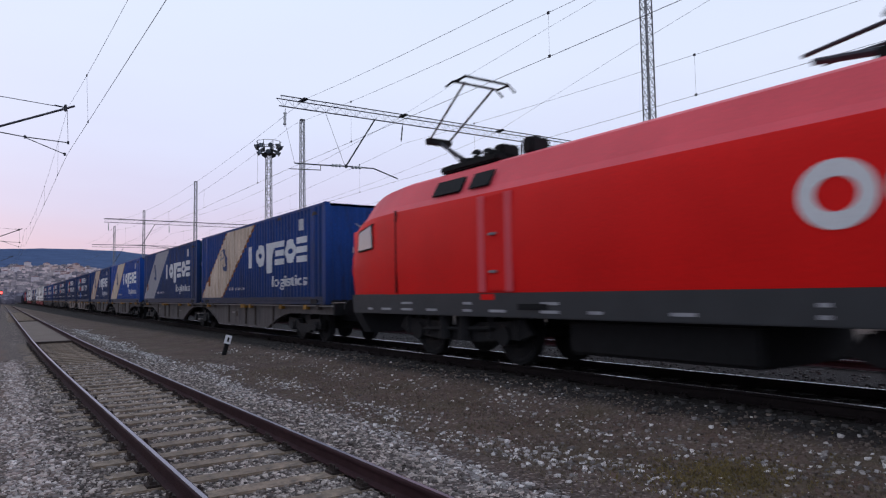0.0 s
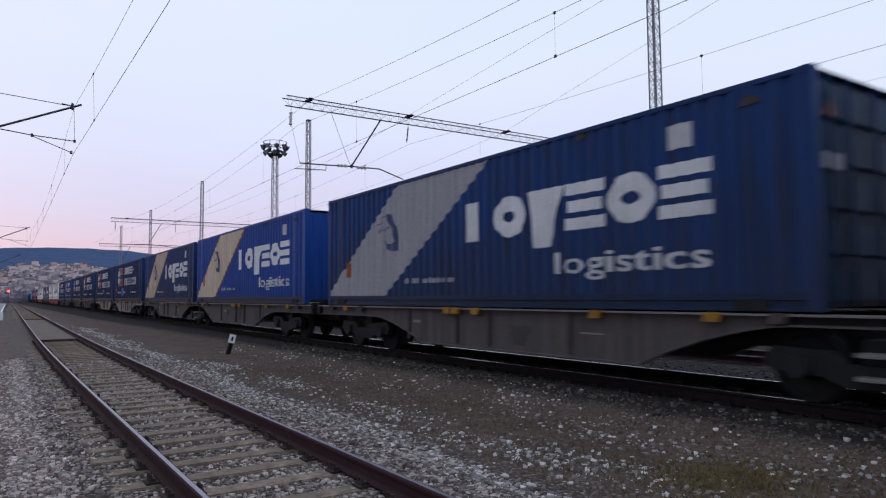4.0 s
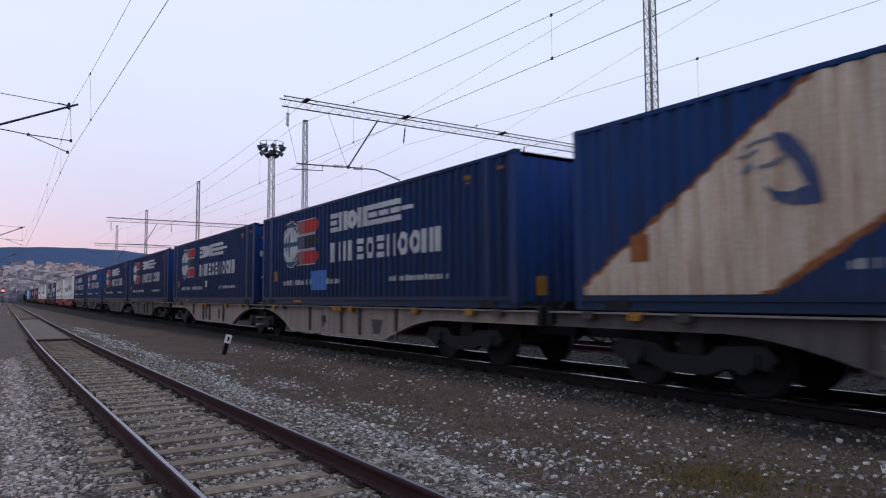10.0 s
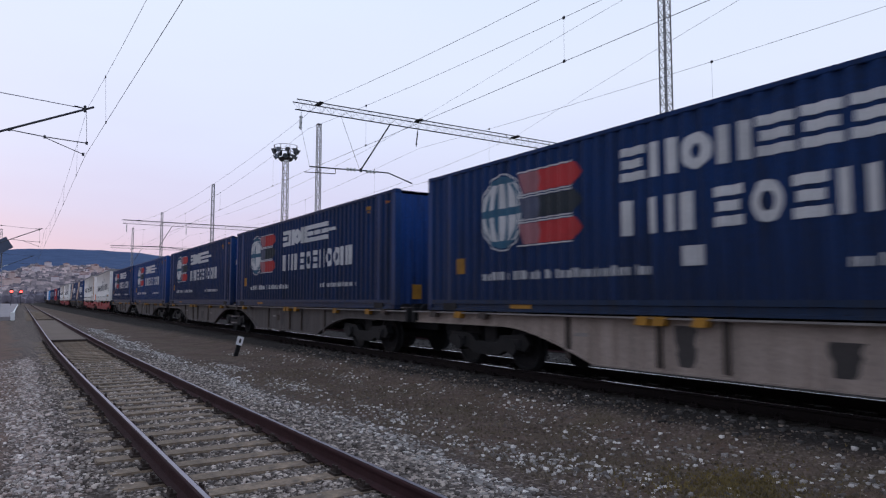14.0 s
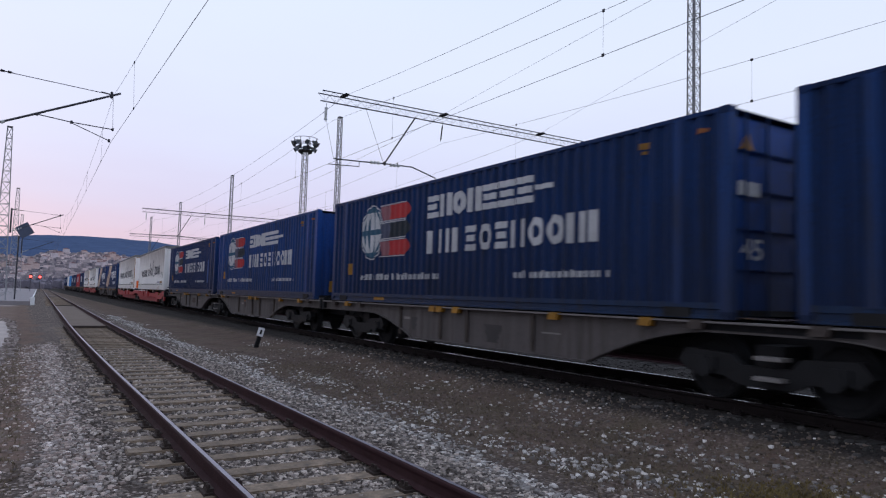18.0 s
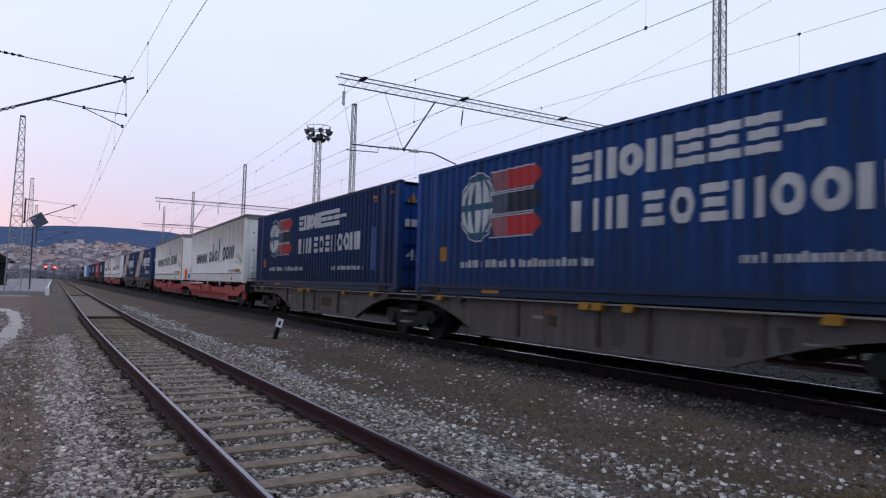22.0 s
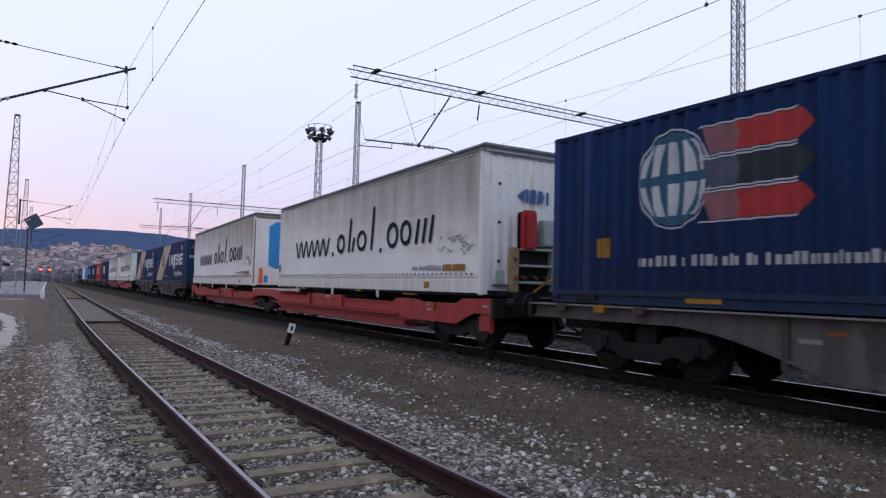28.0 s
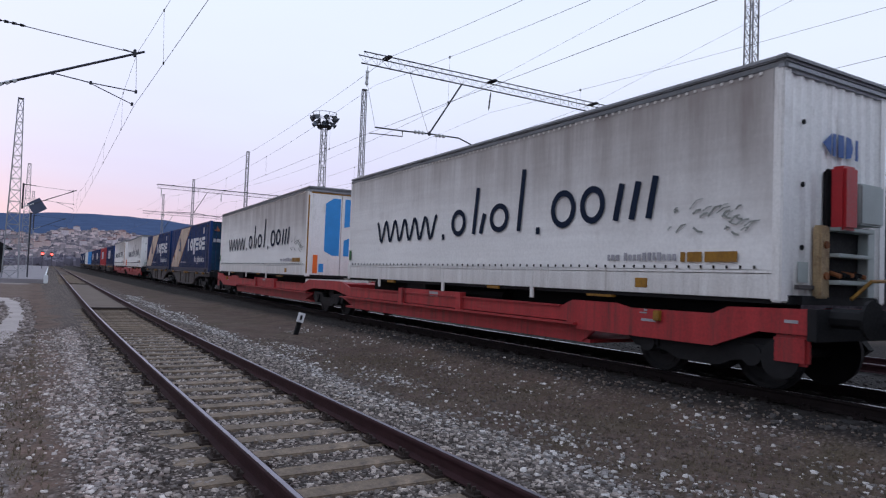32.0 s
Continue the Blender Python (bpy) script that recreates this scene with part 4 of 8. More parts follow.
def beam(x0, x1, y, z, label, detail=True):
    """A triangular lattice cross beam: two top chords and one bottom chord."""
    t = thing("cross_beam", label, "catenary beam", "lattice beams over the tracks", at=pose(0, y, 0))
    for dy in (-0.22, 0.22):
        part("top_chord", tube(bmesh.new(), (x0, dy, z), (x1, dy, z), 0.021, 6), "darksteel", t)
    part("bottom_chord", tube(bmesh.new(), (x0 + 0.02, 0, z - 0.33), (x1, 0, z - 0.33), 0.024, 6), "darksteel", t)
    bm = bmesh.new()
    n = int((x1 - x0) / 0.42)
    for k in range(n):
        a, b = x0 + (x1 - x0) * k / n, x0 + (x1 - x0) * (k + 1) / n
        m = (a + b) / 2
        for dy in (-0.22, 0.22):
            tube(bm, (a, dy, z), (m, 0, z - 0.33), 0.006, 3)
            tube(bm, (m, 0, z - 0.33), (b, dy, z), 0.006, 3)
        tube(bm, (a, -0.22, z), (b, 0.22, z), 0.006, 3)
    part("web", bm, "steel", t, "fine zigzag web bars")
    return t


def hung_insulator(x, lean, stout):
    """A rod hung from the beam: stout pale porcelain with capped ends, or a thin dark string."""
    bm = bmesh.new()
    top, low = Vector((x, 0, 8.5)), Vector((x + lean, 0, 7.8))
    tube(bm, top, low, 0.014, 5)
    for f0, f1, r in ((0.28, 0.86, 0.05), (0.24, 0.32, 0.065), (0.54, 0.60, 0.06), (0.82, 0.90, 0.065)) if stout else ((0.1, 0.9, 0.024), (0.2, 0.26, 0.036), (0.5, 0.56, 0.036), (0.8, 0.86, 0.036)):
        tube(bm, top.lerp(low, f0), top.lerp(low, f1), r, 8)
    return bm


BEAM_Z = 8.89
b1 = beam(7.43, 29.2, 23.9, BEAM_Z, "dark lattice beam reaching over the freight tracks")
for xk in (8.4, 12.8, 17.94, 23.2):
    part("clamp", bbox(xk - 0.09, xk + 0.09, -0.25, 0.25, BEAM_Z - 0.02, BEAM_Z + 0.06, 0.02), "black", b1, "black wire clamp on the beam")
for xk in (7.69, 12.76, 19.25):
    part("hanging_insulator", hung_insulator(xk, -0.02 if xk < 9 else -0.08, xk < 9), "porcelain" if xk < 9 else "black", b1, "rod insulator hung from the beam")
part("registration_strut", tube(bmesh.new(), (11.45, 0, 8.55), (10.17, 0, 6.56), 0.03, 6), "darksteel", b1, "dark slanting strut")
part("hanger_wire", tube(bmesh.new(), (9.3, 0, 8.57), (10.12, 0, 6.56), 0.008, 4), "wire", b1)
part("hanger_wire", tube(bmesh.new(), (7.71, 0, 7.85), (8.05, 0, 6.48), 0.006, 4), "wire", b1)
part("registration_tube", polyline(bmesh.new(), [(8.05, 0, 6.47), (9.1, 0, 6.5), (10.17, 0, 6.55), (11.4, 0, 6.57), (12.5, 0, 6.25)], 0.025, 6), "darksteel", b1, "dark horizontal registration tube")
part("steady_arm", polyline(bmesh.new(), [(9.1, 0, 6.5), (9.1, 0, 6.3), (7.85, 0, 6.24)], 0.018, 5), "darksteel", b1)
for xa, xb in ((9.55, 10.0), (10.4, 10.85)):
    part("rod_insulator", insulator(bmesh.new(), (xa, 0, 6.53), (xb, 0, 6.55), 0.07, 3), "porcelain", b1, "pale grey rod insulator")
part("junction_knob", bbox(10.13, 10.22, -0.05, 0.05, 6.48, 6.63, 0.02), "darksteel", b1)

b2 = beam(7.6, 21.0, 68.8, BEAM_Z, "dark lattice beam over the tracks further along")
part("registration_strut", tube(bmesh.new(), (12.0, 0, 8.55), (10.9, 0, 6.56), 0.03, 5), "darksteel", b2)
part("registration_tube", polyline(bmesh.new(), [(8.6, 0, 6.47), (10.9, 0, 6.55), (13.3, 0, 6.3)], 0.025, 5), "darksteel", b2)
for xk in (8.0, 13.3):
    part("hanging_insulator", insulator(bmesh.new(), (xk, 0, 8.5), (xk, 0, 7.8)), "porcelain", b2)
for xk in (9.0, 13.6):
    part("clamp", bbox(xk - 0.09, xk + 0.09, -0.25, 0.25, BEAM_Z - 0.02, BEAM_Z + 0.06, 0.02), "black", b2)
b3 = beam(10.6, 22.0, 102.0, BEAM_Z, "dark lattice beam far along the tracks")
part("registration_strut", tube(bmesh.new(), (14.5, 0, 8.55), (13.4, 0, 6.56), 0.03, 5), "darksteel", b3)

# swinging bracket over the near track, held by the mast beside it
def bracket(y, dx, label):
    t = thing("catenary_bracket", label, "catenary bracket", "brackets over the near track", at=pose(dx, y, 0))
    part("bracket_tube", tube(bmesh.new(), (-3.0, 0, 6.0), (0.87, 0, 7.77), 0.035, 8), "darksteel", t, "dark slanting bracket tube")
    part("stay_wire", tube(bmesh.new(), (-3.0, 0, 7.9), (0.6, 0, 7.68), 0.012, 4), "wire", t)
    part("stay_insulator", insulator(bmesh.new(), (-3.0, 0, 7.9), (-2.1, 0, 7.855), 0.045, 5), "black", t)
    part("stay_clamp", tube(bmesh.new(), (0.3, 0, 7.72), (0.62, 0, 7.68), 0.022, 6), "darksteel", t)
    part("saddle", bbox(0.57, 0.65, -0.05, 0.05, 7.56, 7.78, 0.015), "darksteel", t)
    part("registration_arm", polyline(bmesh.new(), [(-1.42, 0, 6.7), (-0.476, 0, 6.6), (0.70, 0, 6.55)], 0.016, 6), "darksteel", t)
    part("steady_arm", tube(bmesh.new(), (-0.476, 0, 6.58), (0.614, 0, 6.17), 0.014, 6), "darksteel", t)
    part("arm_hanger", tube(bmesh.new(), (0.66, 0, 7.6), (0.70, 0, 6.55), 0.006, 4), "wire", t)
    for p in ((-1.42, 6.70), (-0.476, 6.6), (0.70, 6.55), (0.614, 6.17)):
        part("clamp", bbox(p[0] - 0.035, p[0] + 0.035, -0.035, 0.035, p[1] - 0.05, p[1] + 0.05, 0.01), "darksteel", t)
    part("tube_insulator", insulator(bmesh.new(), (-3.0, 0, 6.0), (-2.2, 0, 6.36), 0.06, 5), "porcelain", t)
    part("mast_hinge", bbox(-3.12, -2.98, -0.08, 0.08, 5.85, 8.0, 0.01), "darksteel", t)
    return t


bracket(24.65, 0.0, "dark hinged bracket holding the wires over the near track")
bracket(69.6, 0.42, "dark hinged bracket further along the near track")
bracket(113.3, 1.2, "far hinged bracket over the near track")


def sag_line(x0, y0, z0, x1, y1, z1, sag, n=10):
    return [(x0 + (x1 - x0) * k / n, y0 + (y1 - y0) * k / n, z0 + (z1 - z0) * k / n - 4 * sag * (k / n) * (1 - k / n)) for k in range(n + 1)]


def catenary(label, x, supports, zc, zm, sag, swing=0.0, r=0.0055, rm=0.0052, drops=5):
    """Contact wire, sagging messenger wire and droppers over one track; the contact wire swings sideways behind the first support."""
    t = thing("overhead_line", label, "overhead wire", "overhead lines")
    for n, ((ya, yb)) in enumerate(zip(supports, supports[1:])):
        xa, xb = x + curve(ya), x + curve(yb)
        ca = xa + (swing if n == 0 else 0.0)
        part("contact_wire", polyline(bmesh.new(), sag_line(ca, ya, zc, xb, yb, zc, 0.02, 4), r, 5), "wire", t)
        ms = sag_line(xa, ya, zm, xb, yb, zm, sag, 16)
        part("messenger_wire", polyline(bmesh.new(), ms, rm, 5), "wire", t)
        for k in range(drops):
            f = (k + 0.5) / drops - 0.008
            c = (ca + (xb - ca) * f, ya + (yb - ya) * f, zc - 0.08 * f * (1 - f))
            m = (xa + (xb - xa) * f, ya + (yb - ya) * f, zm - 4 * sag * f * (1 - f))
            d = part("dropper", tube(bmesh.new(), c, m, 0.003, 4), "wire", t)
            part("dropper_clamp", bbox(c[0] - 0.014, c[0] + 0.014, c[1] - 0.03, c[1] + 0.03, c[2] - 0.02, c[2] + 0.04, 0.004), "darksteel", d)
            part("dropper_clamp", bbox(m[0] - 0.014, m[0] + 0.014, m[1] - 0.03, m[1] + 0.03, m[2] - 0.03, m[2] + 0.03, 0.004), "darksteel", d)
    return t


catenary("thin contact and carrier wires over the near track", 0.60, (-21, 24.65, 69.6, 113.3, 156.0, 200.0), 6.14, 7.68, 0.82, 0.45, 0.0060, 0.0044)
catenary("contact and carrier wires over the freight track", 7.92, (-21, 23.9, 68.8, 102.0, 150.0), 6.32, 7.9, 0.80, 0.0, 0.0062, 0.005)
catenary("contact and carrier wires over the second freight track", 12.75, (-21, 23.9, 68.8, 102.0, 150.0), 6.27, 7.75, 0.58, 0.0, 0.005, 0.0045)
catenary("contact and carrier wires over the outermost siding", 19.2, (-21, 23.9, 68.8, 102.0, 150.0), 6.3, 7.9, 0.45, 0.0, 0.0042, 0.0042)
feeder = thing("feeder_line", "bare feeder wires clamped on top of the beams", "overhead wire", "overhead lines")
for xk in (8.4, 12.8, 17.94):
    for (ya, yb), sg in zip(((-24, 23.9), (23.9, 68.8), (68.8, 102)), (0.97, 0.7, 0.4)):
        if xk > 9 and ya < 0:
            # two thin branches slant across to join the first feeder
            part("feeder_wire", polyline(bmesh.new(), sag_line(8.4, -4.0, 8.05, xk, 23.9, BEAM_Z + 0.06, -0.12, 14), 0.0042, 5), "wire", feeder)
            continue
        part("feeder_wire", polyline(bmesh.new(), sag_line(xk + curve(ya), ya, BEAM_Z + 0.06, xk + curve(yb), yb, BEAM_Z + 0.06, sg, 14), 0.0058, 5), "wire", feeder)

# floodlight mast with two rings of lamps on a flared basket
fl = thing("floodlight_mast", "galvanised lattice floodlight mast with a basket of dark lamps", "floodlight mast", at=pose(22.25, 66.2, GROUND))
legs(fl, (0, 0, -0.3), (0, 0, 15.9), 0.66, 0.46, 0.042)
part("bracing", lattice(bmesh.new(), (0, 0, 0), (0, 0, 15.9), 0.66, 0.46, 0.62, 0.05, 0.024), "steel", fl)
for i in range(8):
    a = i * math.pi / 4
    c, d = math.cos(a), math.sin(a)
    part("basket_arm", polyline(bmesh.new(), [(0.28 * c, 0.28 * d, 15.75), (0.75 * c, 0.75 * d, 16.2), (1.15 * c, 1.15 * d, 16.75), (1.2 * c, 1.2 * d, 17.45)], 0.03, 5), "darksteel", fl)
for zz, rr, tk in ((16.2, 0.75, 0.035), (16.75, 1.15, 0.04), (17.45, 1.2, 0.026)):
    ringed = [(rr * math.cos(k * math.pi / 10), rr * math.sin(k * math.pi / 10), zz) for k in range(21)]
    part("basket_ring", polyline(bmesh.new(), ringed, tk, 5), "darksteel", fl)
part("deck", tube(bmesh.new(), (0, 0, 16.16), (0, 0, 16.22), 0.72, 14), "darksteel", fl, "dark round lamp deck")
for n_, (k, zz, rr) in enumerate([(k, 16.95, 1.2) for k in range(9)] + [(k + 0.5, 16.35, 0.95) for k in range(7)]):
    a = k * 2 * math.pi / (9 if n_ < 9 else 7) + 0.3
    h = bmesh.new()
    c = Vector((rr * math.cos(a), rr * math.sin(a), zz))
    o = Vector((math.cos(a), math.sin(a), -0.55)).normalized()
    tube(h, c - o * 0.22, c + o * 0.05, 0.13, 9, 0.17)
    tube(h, c + o * 0.05, c + o * 0.20, 0.17, 9, 0.26)
    lh = part("lamp_head", h, "darksteel", fl, "dark unlit floodlight")
    part("lens", tube(bmesh.new(), c + o * 0.19, c + o * 0.205, 0.235, 12), "glass", lh, "pale lamp glass")

# ---- small line-side things ----
mk = thing("marker_post", "short black post with a white numbered plate", "marker post", at=pose(4.78, 21.5, GROUND + 0.02))
part("post", bbox(-0.06, 0.06, -0.05, 0.05, -0.1, 0.42, 0.008), "black", mk, at=pose(0, 0, 0, 0, 15, 0))
pm = part("plate", bbox(-0.10, 0.10, -0.02, 0.02, 0.0, 0.27, 0.008), "whitepaint", mk, "white rectangular plate", at=pose(0.07, -0.06, 0.33, 0, 15, 0))
part("digit_bar", bbox(-0.03, 0.03, -0.026, -0.02, 0.07, 0.2, 0.0), "black", pm, "small black mark")

sg = thing("diamond_sign", "dark blue diamond board on a thin post", "railway sign", at=pose(-2.0, 74.9, GROUND))
part("post", tube(bmesh.new(), (0, 0, -0.3), (0, 0, 6.2), 0.06, 8), "darksteel", sg)
dm = bmesh.new()
prism(dm, [(0, -0.82), (0.82, 0), (0, 0.82), (-0.82, 0)], "y", -0.05, 0.05)
part("board", dm, mat("slate_blue_board", (0.055, 0.07, 0.115), 0.5, 0, 0.25, 1.5, 20, 0.05), sg, "slate blue diamond board", at=pose(0.42, -0.1, 6.78, 0, 12, 0))
part("brace", tube(bmesh.new(), (0, 0, 6.0), (0.42, 0, 6.5), 0.035, 5), "darksteel", sg)

pf = thing("platform", "low pale concrete platform with a white painted end", "platform", kind="structure")
bm = bmesh.new()
rows = []
for k in range(12):
    y = 67.0 + k * 18
    xr = curve(y) + TRACK_A - 2.25
    rows.append([bm.verts.new(v) for v in ((xr - 9, y, GROUND - 0.1), (xr - 9, y, 0.06), (xr, y, 0.06), (xr, y, GROUND - 0.1))])
for a, b in zip(rows, rows[1:]):
    for i in range(3):
        bm.faces.new((a[i], a[i + 1], b[i + 1], b[i]))
bm.faces.new(rows[0])
bm.faces.new(rows[-1][::-1])
bmesh.ops.recalc_face_normals(bm, faces=bm.faces[:])
part("slab", bm, "concrete", pf)
xe = curve(67) + TRACK_A - 2.25
part("painted_edge", bbox(xe - 0.12, xe + 0.2, 66.8, 67.6, GROUND, 0.42, 0.03), "whitepaint", pf, "white painted end block")
bm = bmesh.new()
rows = []
for k in range(12):
    y = 67.7 + k * 14
    xr = curve(y) + TRACK_A - 2.25
    rows.append([bm.verts.new((xr - d, y, 0.066)) for d in (0.14, 0.0)])
for a, b in zip(rows, rows[1:]):
    bm.faces.new((a[0], a[1], b[1], b[0]))
part("edge_line", bm, "whitepaint", pf, "white line along the platform edge")

bm = bmesh.new()
bend = [(-9.0, 43.6, 1.0), (-4.4, 42.4, 0.9), (-3.0, 40.8, 0.7), (-2.3, 37.0, 0.45), (-2.05, 33.0, 0.36), (-1.98, 28.0, 0.36), (-2.1, 24.0, 0.45), (-2.3, 20.5, 0.58), (-2.75, 17.0, 0.7), (-3.6, 13.8, 0.8), (-5.4, 10.5, 0.9)]
rows, rp = [], random.Random(4)
for k in range(len(bend) - 1):
    for q in range(16):
        f = q / 16
        c0, c1 = Vector(bend[k]), Vector(bend[k + 1])
        c, d = c0.lerp(c1, f), (c1 - c0)
        nrm = Vector((-d.y, d.x)).normalized()
        w0, w1 = c.z * rp.uniform(0.75, 1.3), c.z * rp.uniform(0.75, 1.3)
        pts = [(c.x + nrm.x * w0, c.y + nrm.y * w0), (c.x + nrm.x * w0 * 0.4, c.y + nrm.y * w0 * 0.4), (c.x - nrm.x * w1 * 0.4, c.y - nrm.y * w1 * 0.4), (c.x - nrm.x * w1, c.y - nrm.y * w1)]
        rows.append([bm.verts.new((x, y, ground_z(x, y) + h)) for (x, y), h in zip(pts, (-0.012, 0.016, 0.016, -0.012))])
for a, b in zip(rows, rows[1:]):
    for i in range(3):
        bm.faces.new((a[i], a[i + 1], b[i + 1], b[i]))
bmesh.ops.recalc_face_normals(bm, faces=bm.faces[:])
solo("dirt_path", bm, "path", "pale sandy bend of a foot path", "path", kind="structure", smooth=True)


def pick_edge(rs):
    k = 2 + int(rs.rand() * (len(bend) - 3))
    c0, c1 = Vector(bend[k]), Vector(bend[k + 1])
    c, d = c0.lerp(c1, rs.rand()), c1 - c0
    nrm = Vector((-d.y, d.x)).normalized()
    w = c.z * (1.0 + 0.22 * rs.randn()) * (1 if rs.rand() < 0.5 else -1)
    return (c.x + nrm.x * w, c.y + nrm.y * w)


stones("path_edge_clods", 2600, pick_edge, (0.02, 0.075), stone_mat("trodden_path_clod", (0.10, 0.075, 0.065), (0.40, 0.33, 0.30), 0.5), "brown clods along the worn path edge", 31)


sh = thing("platform_shelter", "dark shelter with a sloping roof on the platform", "shelter", at=pose(-6.2, 98.0, 0.062))
part("back_wall", bbox(-6.5, 1.6, 1.2, 1.35, 0.0, 3.2, 0.01), "darksteel", sh)
part("roof", prism(bmesh.new(), [(-6.8, 4.1), (0.2, 4.1), (2.4, 2.9), (2.4, 2.7), (-6.8, 2.7)], "y", -1.4, 1.6), "black", sh, "black sloping roof")
for xx in (-6.4, 1.4):
    part("side_wall", bbox(xx, xx + 0.12, -1.0, 1.2, 0.0, 2.75, 0.01), "black", sh)


def signal(x, y, z, label):
    t = thing("signal", label, "railway signal", "red signals", at=pose(x, y, GROUND))
    part("post", tube(bmesh.new(), (0, 0, -0.2), (0, 0, z + 0.3), 0.05, 6), "darksteel", t)
    h = part("head", bbox(-0.28, 0.28, -0.1, 0.12, z + 0.25, z + 1.25, 0.05), "black", t, "black signal head")
    part("lamp", tube(bmesh.new(), (0, -0.2, z + 0.75), (0, -0.12, z + 0.75), 0.26, 12), "redlamp", h, "glowing red lamp")


signal(0.0, 170.0, 2.7, "red signal light beside the near track")
signal(2.0, 185.0, 2.8, "bright red signal light beside the near rail")

# ---- far hill and town ----
def hill_top(a):
    return 3.38 + 0.30 * math.sin(a * 7 + 0.6) + 0.14 * math.sin(a * 23) - 0.9 * smooth(0.10, 0.5, a) - 0.9 * smooth(-0.05, -0.5, a) - 1.3 * smooth(0.5, 0.85, a)


bm = bmesh.new()
prev = None
for k in range(121):
    a = -0.75 + 1.9 * k / 120
    col = []
    for f, r in ((0.0, 1400), (0.35, 1700), (0.75, 2300), (1.0, 2900), (0.6, 3600)):
        h = math.tan(radians(hill_top(a) * f)) * r * (1 + 0.03 * noise.noise(Vector((a * 30, f * 5, 0))))
        col.append(bm.verts.new((r * math.sin(a), r * math.cos(a), GROUND + h)))
    if prev:
        for i in range(4):
            bm.faces.new((prev[i], col[i], col[i + 1], prev[i + 1]))
    prev = col
bmesh.ops.recalc_face_normals(bm, faces=bm.faces[:])
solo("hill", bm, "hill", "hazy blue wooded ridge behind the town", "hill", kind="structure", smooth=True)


def town_block(x, y, z, w, d, h, floors, material, rz, detail):
    t = thing("apartment_block", "far apartment block on the hillside in dusk light", "building", "town on the hillside", at=pose(x, y, z, 0, 0, rz))
    part("wall", bbox(-w / 2, w / 2, -d / 2, d / 2, -12, h), material, t)
    rf = bmesh.new()
    prism(rf, [(-w / 2 - 0.5, h), (w / 2 + 0.5, h), (0, h + 2.2)], "y", -d / 2 - 0.5, d / 2 + 0.5)
    part("roof", rf, "town_roof", t)
    if detail:
        for fl_ in range(floors):
            for c in range(max(2, int(w / 5))):
                xx = -w / 2 + (c + 0.5) * w / max(2, int(w / 5))
                part("window", bbox(xx - 1.0, xx + 1.0, -d / 2 - 0.15, -d / 2 + 0.1, fl_ * 3 + 1.0, fl_ * 3 + 2.6), "glassdark", t)


rs = random.Random(5)


def town_rise(a):
    return smooth(-0.45, -0.2, a) * (1 - smooth(0.09, 0.26, a)) * (0.76 + 0.24 * smooth(0.0, 0.035, a))


def town_spot():
    a, f = -0.16 + 0.40 * rs.random(), rs.random() ** 0.8
    r = 1150 + 650 * f
    return a, f, r, GROUND + r * math.tan(radians(0.2 + (0.25 + 2.05 * f) * town_rise(a)))


for k in range(90):
    a, f, r, z = town_spot()
    fl_ = rs.choice((3, 3, 4, 5)) if f > 0.35 else 2
    town_block(r * math.sin(a), r * math.cos(a), z, rs.uniform(7, 14), 9, fl_ * 2.4 + 1, fl_, rs.choice(("town_a", "town_b", "town_b")) if f > 0.6 else rs.choice(("town_a", "town_a", "town_b")), rs.uniform(-30, 30), k < 12)
bm = bmesh.new()
for k in range(2300):
    a, f, r, z = town_spot()
    w = rs.uniform(4, 9)
    h = rs.uniform(2.5, 6)
    box(bm, -w / 2, w / 2, -4, 4, -10, h, pose(r * math.sin(a), r * math.cos(a), z, 0, 0, rs.uniform(-40, 40)))
solo("far_houses", bm, stone_mat("mixed_town_walls", (0.20, 0.18, 0.20), (0.80, 0.66, 0.64)), "many small far houses of the hillside town", "houses", "", "stuff")
bm = bmesh.new()
prev = None
for k in range(91):
    a = -0.7 + 1.5 * k / 90
    u_ = town_rise(a)
    col = [bm.verts.new((r * math.sin(a), r * math.cos(a), GROUND - 1 + r * math.tan(radians(e)))) for r, e in ((420, 0.0), (1000, 0.1 + 0.1 * u_), (1150, 0.12 + 0.3 * u_), (1480, 0.2 + 1.25 * u_), (1800, 0.2 + 2.2 * u_), (2100, 0.1 + 1.5 * u_))]
    if prev:
        for i in range(5):
            bm.faces.new((prev[i], col[i], col[i + 1], prev[i + 1]))
    prev = col
bmesh.ops.recalc_face_normals(bm, faces=bm.faces[:])
# slope colour greyed towards lavender to carry the haze
solo("town_slope", bm, mat("haze_tinted_slope", (0.22, 0.20, 0.245), 1.0, 0, 0.3, 0.03, 0.4, 0, spec=0.0), "hazy dark slope under the town", "hillside", kind="structure", smooth=True)
bm = bmesh.new()
